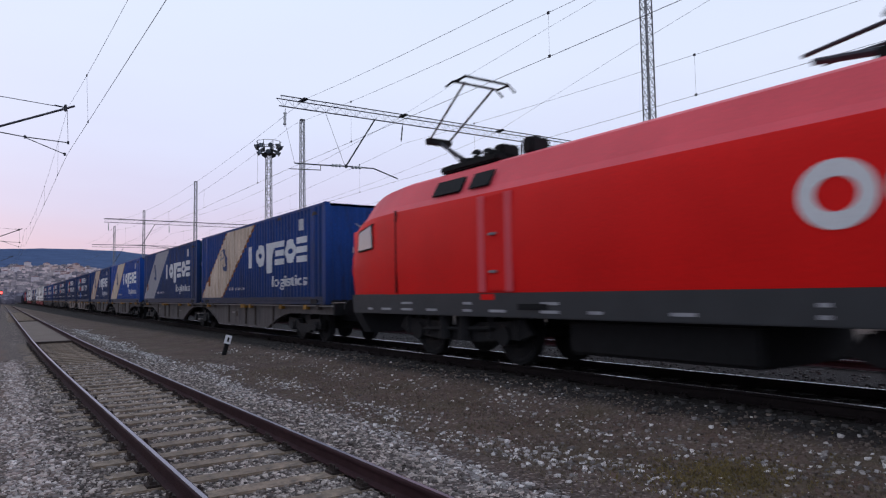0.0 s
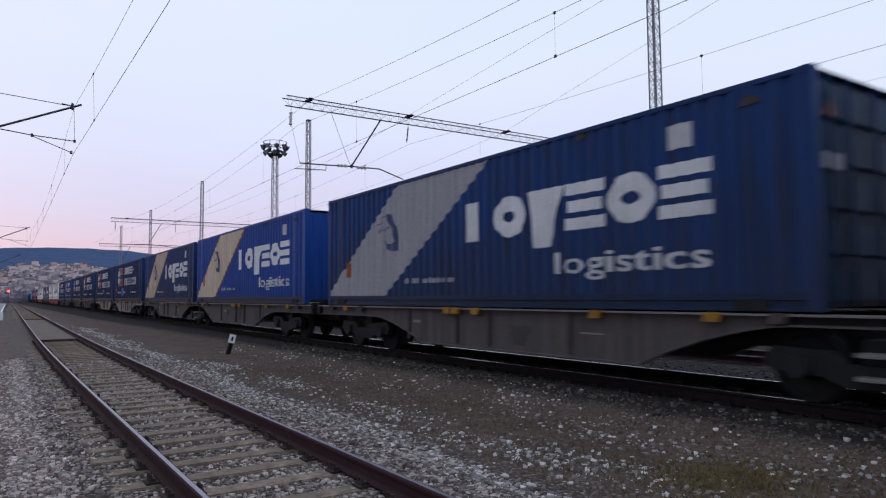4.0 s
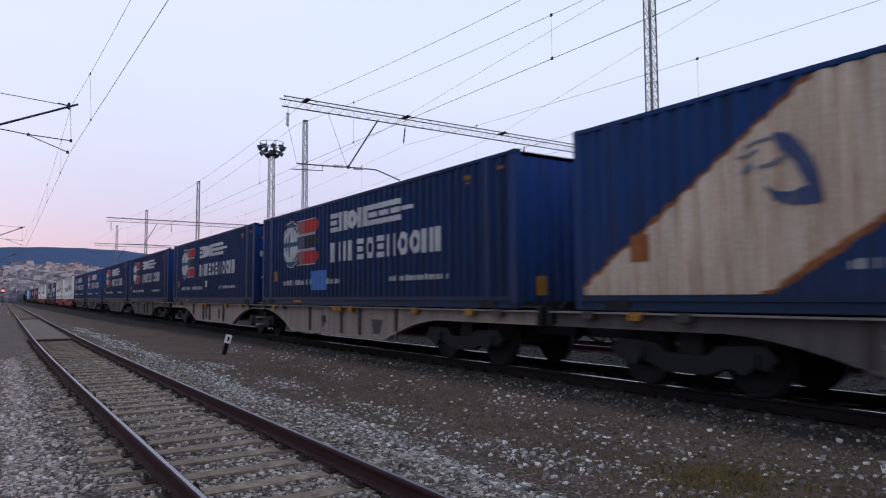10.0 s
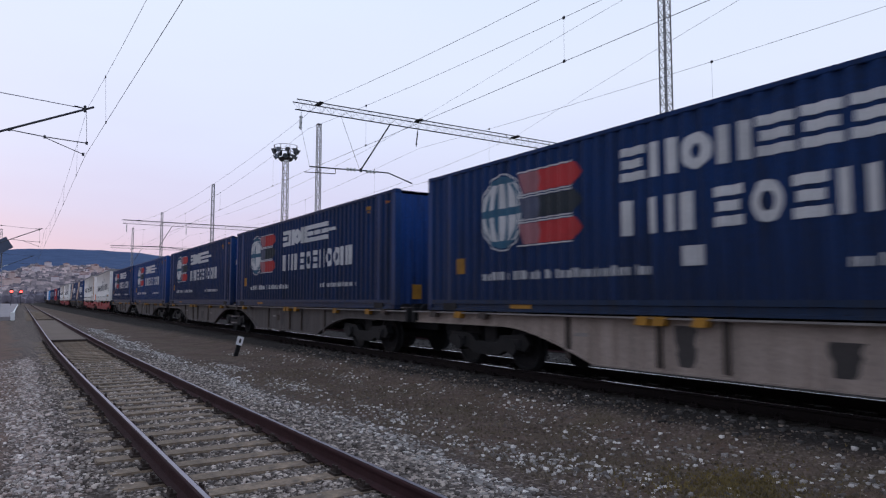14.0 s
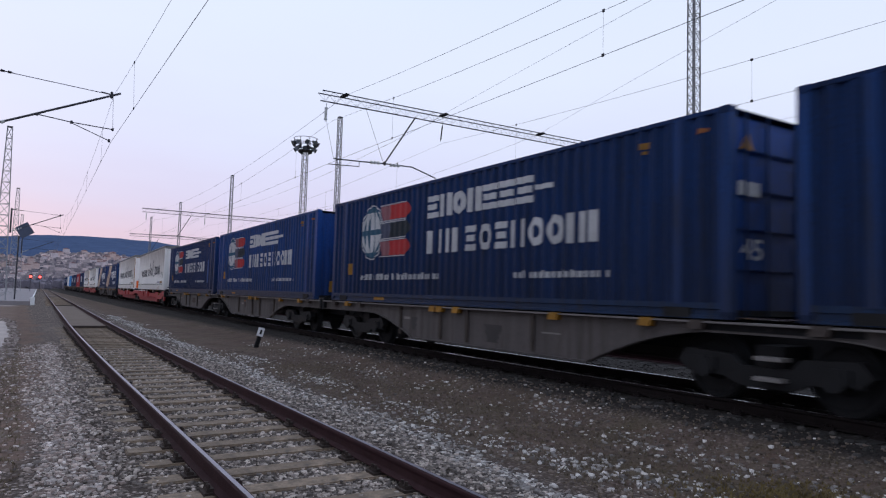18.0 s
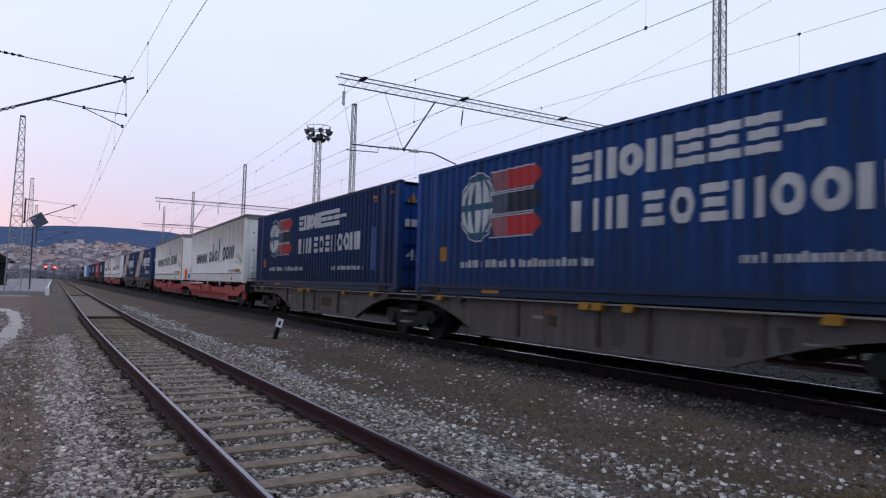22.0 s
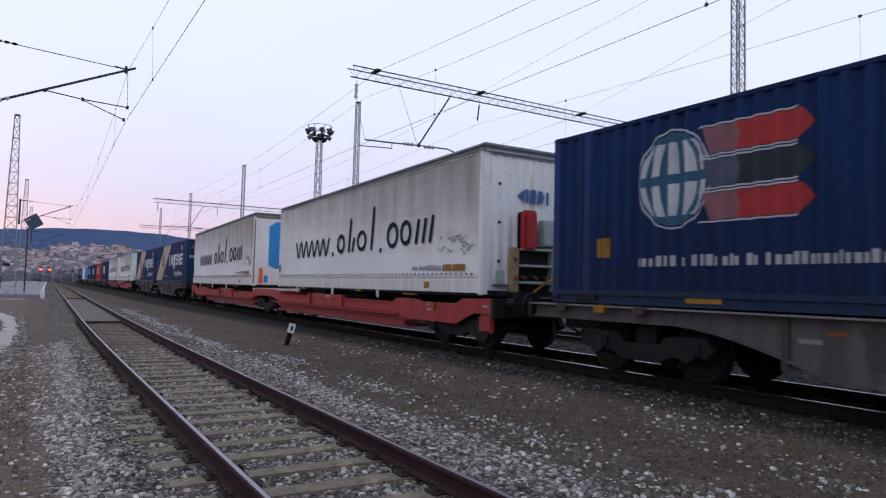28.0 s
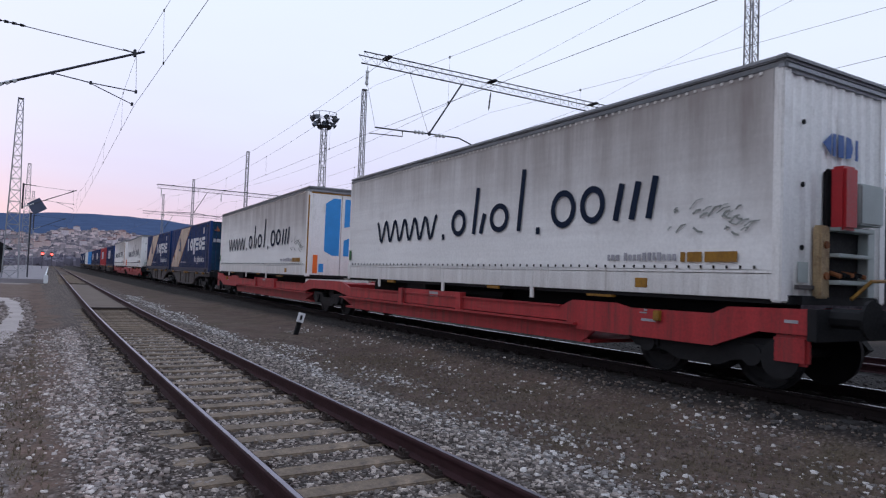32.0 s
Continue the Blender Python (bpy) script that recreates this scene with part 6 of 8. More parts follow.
        put("pocket_label", "m_pk", lambda: block(bmesh.new(), 2.9, 3.5, ZB + 0.06, ZB + 0.135, FACE + 0.024), "yellow", "orange label on the bottom rail")
        put("yellow_label", "m_yl", lambda: block(block(bmesh.new(), 12.2, 12.36, 3.70, 3.80), 12.25, 12.33, 3.62, 3.67), "yellow", "small yellow labels near the top")
        put("rust_patch", "m_xr", lambda: quad_mark(bmesh.new(), [(13.25, 3.75), (13.42, 3.76), (13.45, 3.81), (13.3, 3.83)], FACE - 0.003), "rust", "patch of brown rust")
        put("orange_label", "m_xl", lambda: block(block(bmesh.new(), 1.08, 1.22, 1.88, 2.2), 1.24, 1.38, 1.88, 2.2), "yellow", "small orange labels")
    return t


def wall_roof():
    bm = bmesh.new()
    n = 40
    prof = []
    for k in range(n):
        b = -HALF + 2 * HALF * k / n
        p = 2 * HALF / n
        prof += [(b, 0), (b + 0.4 * p, 0), (b + 0.5 * p, 0.015), (b + 0.9 * p, 0.015)]
    prof.append((HALF, 0))
    a = [bm.verts.new((-WX + 0.05, y, ZT - 0.03 + z)) for y, z in prof]
    b = [bm.verts.new((WX - 0.05, y, ZT - 0.03 + z)) for y, z in prof]
    for i in range(len(prof) - 1):
        bm.faces.new((a[i], b[i], b[i + 1], a[i + 1]))
    return bm


def ribbed_mark(low, high, d0, d1, lift):
    """Paint that follows the ribs of the near wall, between two heights given along d."""
    ds = sorted({round(side(y), 4) for y in RIB_Y if d0 < side(y) < d1} | {round(d0 + (d1 - d0) * k / 90, 4) for k in range(91)})
    bm = bmesh.new()
    last = None
    for d in ds:
        x = -WX + np.interp(side(d), RIB_Y, RIB_IN) - lift
        if 0.76 < d < 0.97:
            x = -WX - 0.013 - lift  # over the pick-up post
        a, b = low(d), high(d)
        now = (bm.verts.new((x, side(d), a)), bm.verts.new((x, side(d), max(b, a + 0.001))))
        if last:
            bm.faces.new((last[0], now[0], now[1], last[1]))
        last = now
    return bm


Z0, Z1 = ZB + 0.235, ZT - 0.085


def stripe_lo(d):
    return Z0 + max(0.0, (d - 3.3) / 4.2) * (Z1 - Z0)


def stripe_hi(d):
    return min(Z1, Z0 + 0.15 + (d - 0.17) / 3.75 * (Z1 - Z0 - 0.15))


def stripe_bm():
    return ribbed_mark(stripe_lo, stripe_hi, 0.17, 7.5, 0.004)


def edge_wear(d, seed):
    return 0.035 * noise.noise(Vector((d * 6.0, seed, 0.3))) + 0.02 * noise.noise(Vector((d * 23.0, seed, 1.7)))


def low_edge_bm():
    return ribbed_mark(lambda d: max(Z0, stripe_lo(d) - 0.055 + edge_wear(d, 1)), lambda d: min(Z1, stripe_lo(d) + 0.05 + edge_wear(d, 2)), 3.2, 7.5, 0.007)


def high_edge_bm():
    return ribbed_mark(lambda d: stripe_hi(d) - 0.03 + edge_wear(d, 4), lambda d: min(Z1, stripe_hi(d) + 0.035 + edge_wear(d, 5)), 0.17, 3.9, 0.007)


GLOBE = (2.66, 3.02, 0.62, 0.70)


def globe_disc():
    d, z, rx, rz = GLOBE
    return quad_mark(bmesh.new(), [(d + rx * math.cos(k * math.pi / 16), z + rz * math.sin(k * math.pi / 16)) for k in range(32)], FACE, 0.004)


def globe_gore(lon, sgn):
    """One curved field of the globe between two meridians, above or below the equator."""
    d, z, rx, rz = GLOBE
    pts = []
    for edge, order in ((-10, range(7)), (10, range(6, -1, -1))):
        for k in order:
            lat = radians(6 + 46 * k / 6)
            pts.append((d + rx * math.sin(radians(lon + edge)) * math.cos(lat), z + sgn * rz * math.sin(lat)))
    return quad_mark(bmesh.new(), pts, FACE - 0.004, 0.003)


def words_bm(words, a, b, z0, z1, on_door=False):
    """Flat lettering that fills a..b by z0..z1, on the near side or on the end door."""
    cu = bpy.data.curves.new("words", "FONT")
    cu.body = words
    cu.extrude = 0.003
    cu.resolution_u = 3
    cu.offset = 0.012
    ob = bpy.data.objects.new("words", cu)
    me = bpy.data.meshes.new_from_object(ob)
    bm = bmesh.new()
    bm.from_mesh(me)
    bpy.data.objects.remove(ob)
    bpy.data.curves.remove(cu)
    bpy.data.meshes.remove(me)
    xs_, zs_ = [v.co.x for v in bm.verts], [v.co.y for v in bm.verts]
    for v in bm.verts:
        p = a + (b - a) * (v.co.x - min(xs_)) / (max(xs_) - min(xs_))
        z = z0 + (z1 - z0) * (v.co.y - min(zs_)) / (max(zs_) - min(zs_))
        v.co = (p, -HALF + 0.024 - v.co.z, z) if on_door else (FACE - 0.004 - v.co.z, side(p), z)
    bmesh.ops.recalc_face_normals(bm, faces=bm.faces[:])
    return bm


def sill_outline(front_art, rear_art):
    """Side sill of a half wagon: shallow over the bogies, deep between them."""
    f0, f1 = (0.4, 2.75) if front_art else (2.7, 5.0)
    r0, r1 = (0.4, 2.75) if rear_art else (2.7, 5.0)
    ef = HALF + (0.52 if front_art else 0.62)
    er = HALF + (0.52 if rear_art else 0.62)
    top, deep = 1.06, 0.32
    shf, shr = 0.96 if front_art else 0.86, 0.96 if rear_art else 0.86

    def arc(sh, a, b, sgn):
        return [(sgn * (HALF - (a + (b - a) * k / 7)), sh - (sh - deep) * (k / 7) ** 1.6) for k in range(8)]

    return [(-ef, top), (-ef, shf)] + arc(shf, f0, f1, -1) + arc(shr, r0, r1, 1)[::-1] + [(er, shr), (er, top)]


def container_wagon(front_art, rear_art, seed):
    paint = "palewagon" if seed in (5, 6) else "wagon"
    shade = "pale beige" if seed in (5, 6) else "dusty grey"
    t = thing("container_wagon", shade + " half of an articulated container wagon", "freight wagon", "grey container wagons")
    pts = sill_outline(front_art, rear_art)
    key = paint + "%d%d" % (front_art, rear_art)
    for sx in (-1, 1):
        a, b = sorted((sx * 1.10, sx * 1.14))
        s = share("side_sill", cached(key + "sill%d" % sx, lambda: prism(bmesh.new(), pts, "x", a, b), paint), t, Matrix.Identity(4), shade + " fish-belly side sill")
        a2, b2 = sorted((sx * 1.04, sx * 1.255))
        share("top_flange", cached(key + "fl%d" % sx, lambda: bbox(a2, b2, pts[0][0], pts[-1][0], 1.06, 1.09, 0.004), "flange"), s, Matrix.Identity(4))

        def low_edge():
            bm = bmesh.new()
            ed = pts[1:-1]
            for p, q in zip(ed, ed[1:]):
                m0, m1 = sorted((sx * 1.06, sx * 1.20))
                prism(bm, [(p[0], p[1]), (q[0], q[1]), (q[0], q[1] - 0.025), (p[0], p[1] - 0.025)], "x", m0, m1)
            return bm
        share("bottom_flange", cached(key + "lo%d" % sx, low_edge, paint), s, Matrix.Identity(4))
        for d in (4.1, 6.3, 7.4, 9.3) if rear_art else (4.4, 6.3, 7.4, 9.6):
            y = side(d)
            x0, x1 = sorted((sx * 1.14, sx * 1.19))
            share("stiffener", cached(key + "st%d%d" % (sx, int(d * 10)), lambda: bbox(x0, x1, y - 0.05, y + 0.05, 0.36, 1.05, 0.008), "rib"), s, Matrix.Identity(4), "grimy stiffener rib")
        for sy, art in ((-1, front_art), (1, rear_art)):
            if art:
                x0, x1 = sorted((sx * 1.141, sx * 1.146))
                ya, yb = sorted((sy * (HALF - 0.75), sy * (HALF + 0.515)))
                # thin near-black strip laid over each joined sill end
                share("end_cover", cached("ec%d%d" % (sx, sy), lambda: bbox(x0, x1, ya, yb, 0.968, 1.055, 0.002), "bogie"), s, Matrix.Identity(4), "near-black strip over the sill end")

    def panel(name, key, d0, d1, z0, z1, material, lab):
        share(name, cached(key, lambda: box(bmesh.new(), -1.146, -1.1405, side(d1), side(d0), z0, z1), material), t, Matrix.Identity(4), lab)
    if seed == 10:
        panel("data_panel", "w_panel", 8.1, 9.0, 0.56, 0.84, "plate", "dark data panel on the sill")
    elif seed % 2:
        panel("grime_patch", "w_patch", 5.0, 5.25, 0.62, 0.82, "plate", "dark grime patch on the sill")
    for n, (d0, d1, z0, z1) in enumerate([((6.55, 6.95, 0.40, 0.98), (8.7, 9.1, 0.45, 0.86), (9.5, 9.75, 0.5, 0.9)), ((5.3, 5.7, 0.48, 0.94), (7.7, 7.95, 0.40, 0.9)), ((4.9, 5.2, 0.5, 0.8), (8.0, 8.6, 0.42, 0.78))][seed % 3]):
        share("grime_patch", cached("w_stain%d%d" % (seed % 3, n), lambda: stain_bm(d0, d1, z0, z1, 10 * seed + n), paint + "stain"), t, Matrix.Identity(4), "dark oily stain on the sill")
    panel("stencil", "w_sten", 4.55, 4.85, 0.74, 0.80, "flange", "small pale stencil")
    panel("stencil", "w_sten2", 9.85, 10.35, 0.70, 0.73, "flange", "small pale stencil")
    if seed >= 9:
        panel("red_mark", "w_red", 4.9, 5.15, 0.86, 0.92, "rust", "small rusty red marking")
    for d in (0.3, 1.25, 2.1, 6.1, 6.4, 7.1, 10.3, 12.4, 13.3):
        y, worn = side(d), d in (0.3, 2.1, 13.3)
        for sx in (-1, 1):
            share("twistlock_bracket", cached("tw%d%d" % (sx, int(d * 100)), lambda: tw_bm(y, sx), "rib" if worn else "yellow"), t, Matrix.Identity(4), "grimy brown container latch" if worn else "dirty yellow container latch")
    share("centre_frame", cached(key + "cf", lambda: centre_bm(pts), "bogie"), t, Matrix.Identity(4), "dark underframe")
    for sy, art in ((-1, front_art), (1, rear_art)):
        if art:
            if sy > 0:
                add_bogie(t, HALF + 0.55)
            else:
                for z in (0.36, 0.62):
                    share("step", cached("stp%d" % int(z * 100), lambda: bbox(-1.24, -1.0, -HALF - 0.72, -HALF - 0.34, z, z + 0.05, 0.006), "flange"), t, Matrix.Identity(4), "grey foot step")
        else:
            add_bogie(t, sy * (HALF - 1.95))
            buffers(t, sy, HALF + 0.62, "bogie")
    return t


def stain_bm(d0, d1, z0, z1, seed):
    """A ragged upright stain, wider at its top."""
    r = random.Random(seed)
    n = 7
    left = [(d0 + (d1 - d0) * (0.22 * (1 - k / n) + r.uniform(-0.08, 0.08)), z0 + (z1 - z0) * k / n) for k in range(n + 1)]
    right = [(d1 - (d1 - d0) * (0.22 * (1 - k / n) + r.uniform(-0.08, 0.08)), z0 + (z1 - z0) * k / n) for k in range(n, -1, -1)]
    return quad_mark(bmesh.new(), left + right, -1.1405, 0.003)


def tw_bm(y, sx):
    a, b = sorted((sx * 1.15, sx * 1.27))
    return prism(bmesh.new(), [(y - 0.11, 1.10), (y + 0.12, 1.10), (y + 0.17, 0.97), (y - 0.06, 0.97)], "x", a, b)


def centre_bm(pts):
    bm = bmesh.new()
    box(bm, -0.35, 0.35, pts[0][0], pts[-1][0], 0.62, 1.05)
    for y in (-5.5, -3, -1, 1, 3, 5.5):
        box(bm, -1.1, 1.1, y - 0.12, y + 0.12, 0.8, 1.05)
    tube(bm, (0.3, -2.0, 0.6), (0.3, 0.0, 0.6), 0.2, 10)
    return bm


def buffers(t, sy, y, paint):
    for sx in (-0.875, 0.875):
        bm = bmesh.new()
        tube(bm, (sx, sy * y, 1.02), (sx, sy * (y + 0.36), 1.02), 0.11, 10)
        tube(bm, (sx, sy * (y + 0.36), 1.02), (sx, sy * (y + 0.40), 1.02), 0.24, 14)
        part("buffer", bm, paint, t, "round sprung buffer")
    part("headstock", bbox(-1.25, 1.25, sy * y - 0.06, sy * y + 0.06, 0.82, 1.16, 0.01), paint, t)
    bm = bmesh.new()
    tube(bm, (0, sy * y, 1.0), (0, sy * (y + 0.42), 0.92), 0.06, 6)
    tube(bm, (0.3, sy * y, 0.9), (0.35, sy * (y + 0.3), 0.45), 0.03, 5)
    tube(bm, (0.35, sy * (y + 0.3), 0.45), (0.1, sy * (y + 0.4), 0.6), 0.03, 5)
    part("coupling", bm, "bogie", t, "screw coupling and brake hose")


# --- trailers on red pocket wagons ---
TB, TT, TW = 1.18, 4.30, 1.27


def mark_stroke(bm, pts, w, x):
    """A drawn stroke: one flat band through the points."""
    p = [Vector(q) for q in pts]
    rows = []
    for k in range(len(p)):
        d0 = (p[k] - p[k - 1]).normalized() if k else (p[1] - p[0]).normalized()
        d1 = (p[k + 1] - p[k]).normalized() if k < len(p) - 1 else d0
        n0, n1 = Vector((-d0.y, d0.x)), Vector((-d1.y, d1.x))
        m = n0 + n1
        m = m.normalized() * min(w / 2 / max(m.normalized().dot(n0), 0.3), w * 1.5) if m.length > 1e-4 else n0 * w / 2
        rows.append([bm.verts.new((xx, side(q.x), q.y)) for xx in (x - 0.006, x) for q in (p[k] + m, p[k] - m)])
    for a, b in zip(rows, rows[1:]):
        for i, j in ((0, 1), (1, 3), (3, 2), (2, 0)):
            bm.faces.new((a[i], a[j], b[j], b[i]))
    for r in (rows[0], rows[-1]):
        bm.faces.new((r[0], r[1], r[3], r[2]))
    bmesh.ops.recalc_face_normals(bm, faces=bm.faces[:])
    return bm


def script_marks(t):
    """Loose dark wave, hoops and tall strokes across the curtain."""
    x, w = -TW - 0.018, 0.10

    def add(bm):
        part("mark_stroke", bm, "ink", t)

    def zigzag(d0, d1, n, low, high, width):
        wave = []
        for k in range(n - 1):
            for j in range(6):
                f = j / 6
                a, b = (high, low) if k % 2 == 0 else (low, high)
                wave.append((d0 + (d1 - d0) * (k + f) / (n - 1), a + (b - a) * (0.5 - 0.5 * math.cos(math.pi * f)) + 0.02 * math.sin(3 * k)))
        add(mark_stroke(bmesh.new(), wave + [(d1, high if n % 2 else low)], width, x))

    def hoop(d, z, rd, rz):
        add(ring(bmesh.new(), side(d), z, rd, rz, w * 1.1, x - 0.006, x, 24))

    zigzag(2.0, 5.25, 13, 2.27, 2.80, w * 0.9)
    for d, z, rd, rz in ((6.22, 2.58, 0.30, 0.30), (7.78, 2.60, 0.33, 0.30), (9.75, 2.64, 0.33, 0.34), (10.5, 2.66, 0.30, 0.32)):
        hoop(d, z, rd, rz)
    for d, low, top in ((6.85, 2.30, 3.3), (7.12, 2.30, 2.72), (8.45, 2.30, 3.5), (11.05, 2.36, 2.95), (11.4, 2.36, 2.95), (11.75, 2.36, 3.0)):
        add(mark_stroke(bmesh.new(), [(d, low), (d + 0.05, low + 0.4 * (top - low)), (d + 0.13, top)], w * 1.2, x))
    for d in (5.52, 9.0):
        add(mark_stroke(bmesh.new(), [(d, 2.28), (d + 0.1, 2.28)], 0.13, x))


def trailer(label, variant):
    t = thing("curtain_trailer", label, "semi-trailer", "white curtain trailers")
    Y0, Y1 = HALF - 13.92, HALF
    for sx in (-1, 1):
        bm = bmesh.new()
        n = 60
        rows = []
        for k in range(n + 1):
            y = Y0 + 0.12 + (Y1 - Y0 - 0.2) * k / n
            col = []
            for j in range(13):
                z = TB + 0.42 + (TT - 0.14 - TB - 0.42) * j / 12
                off = 0.012 * noise.noise(Vector((y * 0.7, z * 0.8, sx * 5))) + 0.010 * math.sin(y * 5.2) * smooth(3.2, 4.2, z) + 0.006 * noise.noise(Vector((y * 3, z * 0.6, 9)))
                col.append(bm.verts.new((sx * (TW - 0.004 + off), y, z)))
            rows.append(col)
        for a, b in zip(rows, rows[1:]):
            for j in range(12):
                bm.faces.new((a[j], b[j], b[j + 1], a[j + 1]))
        bmesh.ops.recalc_face_normals(bm, faces=bm.faces[:])
        part("curtain", bm, "curtain", t, "dirty white tarpaulin side curtain", smooth=True)
        x0, x1 = sorted((sx * (TW - 0.03), sx * (TW + 0.006)))
        part("lower_panel", bbox(x0, x1, Y0 + 0.1, Y1 - 0.05, TB + 0.04, TB + 0.36, 0.006), "panelwhite", t, "white lower side rave")
        part("strap_rail", bbox(x0, x1 + (0.012 if sx > 0 else 0) , Y0 + 0.1, Y1 - 0.05, TB + 0.37, TB + 0.41, 0.006), "panelwhite", t)
        if sx < 0:
            for k in range(64):
                y = Y0 + 0.35 + k * (Y1 - Y0 - 0.7) / 63
                share("buckle", cached("buckle", lambda: bbox(-0.012, 0.01, -0.012, 0.012, -0.022, 0.022, 0.003), "black"), t, pose(-TW - 0.01, y, TB + 0.45))
            for k in range(90):
                y = Y0 + 0.3 + k * (Y1 - Y0 - 0.6) / 89
                share("hem_tab", cached("hem_tab", lambda: bbox(-0.005, 0.005, -0.028, 0.028, -0.012, 0.03, 0.003), "panelwhite"), t, pose(-TW - 0.016, y, TT - 0.19 - 0.013 * y))
            for d in (2.2, 5.6, 8.9):
                part("side_stay", bbox(-TW - 0.012, -TW + 0.03, side(d) - 0.05, side(d) + 0.05, TB - 0.16, TB + 0.36, 0.008), "panelwhite", t)
            for d in (2.9, 7.6):
                part("reflector", bbox(-TW + 0.0, -TW + 0.05, side(d) - 0.2, side(d) + 0.2, TB - 0.03, TB + 0.03, 0.005), "yellow", t)
            part("lamp", bbox(-TW - 0.015, -TW + 0.02, side(11.75), side(11.5), TB + 0.12, TB + 0.27, 0.006), "yellow", t, "yellow side marker")
            part("roof_edge", bbox(-TW - 0.012, -TW + 0.10, Y0 - 0.03, Y1, TT - 0.155, TT - 0.075, 0.012), "roofedge", t, "dark grey roof edge")
            part("roof_lip", bbox(-TW - 0.03, -TW + 0.12, Y0 - 0.03, Y1, TT - 0.062, TT + 0.004, 0.02), "rooflip", t, "paler grey rounded roof lip")
        else:
            part("roof_edge", bbox(TW - 0.10, TW + 0.02, Y0 - 0.03, Y1, TT - 0.15, TT, 0.035), "roofedge", t)
    part("roof", bbox(-TW + 0.08, TW - 0.08, Y0, Y1, TT - 0.05, TT - 0.02), "curtain", t)
    part("front_roof_edge", bbox(-TW - 0.02, TW + 0.02, Y0 - 0.06, Y0 + 0.09, TT - 0.20, TT - 0.075, 0.04), "rooflip", t, "pale grey front fascia")
    part("front_roof_edge", bbox(-TW - 0.035, TW + 0.035, Y0 - 0.08, Y0 + 0.12, TT - 0.085, TT + 0.012, 0.035), "roofedge", t, "dark grey rounded roof nose")
    part("rear_wall", bbox(-TW + 0.02, TW - 0.02, Y1 - 0.06, Y1, TB, TT - 0.1, 0.01), "panelwhite", t)
    part("floor", bbox(-TW + 0.05, TW - 0.05, Y0, Y1, TB - 0.02, TB + 0.08), "bogie", t)
    part("chassis_beam", bbox(-0.55, 0.55, Y0 + 0.8, Y1 - 0.4, TB - 0.42, TB - 0.03, 0.02), "black", t, "black chassis beams")
    for sx in (-1, 1):
        a, b = sorted((sx * 0.5, sx * 1.15))
        part("pallet_box", bbox(a, b, side(4.6), side(3.6), TB - 0.35, TB - 0.02, 0.02), "black", t, "dark box under the floor")
        part("air_tank", tube(bmesh.new(), (sx * 0.7, side(5.6), TB - 0.2), (sx * 0.7, side(7.4), TB - 0.2), 0.16, 10), "black", t)
    part("yellow_hook", bbox(-TW - 0.0, -TW + 0.1, side(11.0), side(10.4), TB - 0.06, TB - 0.02, 0.006), "yellow", t)
    x = -TW - 0.018
    script_marks(t)
    tagged(part("serial_print", small_print(bmesh.new(), 10.9, 12.3, 1.72, 1.84, 21, x), "greystripe", t, "line of small grey print"), kind="stuff")
    part("orange_label", block(block(block(bmesh.new(), 12.38, 12.46, 1.70, 1.84, x), 12.5, 12.75, 1.70, 1.84, x), 12.8, 13.32, 1.70, 1.84, x), "yellow", t, "orange stickers on the curtain")
    rk = random.Random(17)
    for k in range(26):
        d, z, ln = 12.0 + 1.45 * rk.random() ** 0.6, 2.0 + 0.45 * rk.random(), rk.uniform(0.06, 0.22)
        up = rk.choice((-0.6, 0.5, 0.9))
        part("scuff", mark_stroke(bmesh.new(), [(d, z), (d + ln * 0.5, z + up * ln * 0.6), (d + ln, z + up * ln * 0.7)], rk.uniform(0.008, 0.03), x + 0.004), "scuff", t, "grey-green scuff mark")
    part("green_label", block(bmesh.new(), 0.1, 0.24, 1.75, 2.05, x), mat("green_sticker", (0.04, 0.16, 0.06), 0.6), t)
    for sx in (-1, 1):
        a, b = sorted((sx * (TW - 0.17), sx * (TW + 0.008)))
        part("front_post", bbox(a, b, Y0 - 0.02, Y0 + 0.13, TB, TT - 0.12, 0.02), "panelwhite", t, "white rounded corner post")
        part("rear_post", bbox(a, b, Y1 - 0.1, Y1 + 0.01, TB, TT - 0.12, 0.02), "panelwhite", t)
    if variant == "front":
        part("front_wall", wall_across(Y0, -TW + 0.16, TW - 0.16, TB + 0.1, TT - 0.13, 0.235, 0.035, -1), "panelwhite", t, "white ribbed front wall")
        yb = Y0 - 0.02
        bx = part("extinguisher_box", bbox(-0.38, -0.06, yb - 0.10, yb, 2.17, 2.95, 0.03), "black", t, "red and black extinguisher box")
        part("cover", bbox(-0.37, -0.04, yb - 0.30, yb - 0.09, 2.15, 2.97, 0.035), "bagred", bx, "red rounded cover")
        part("electric_box", bbox(0.18, 0.78, yb - 0.22, yb, 2.25, 2.80, 0.025), "boxgrey", t, "pale grey connection box")
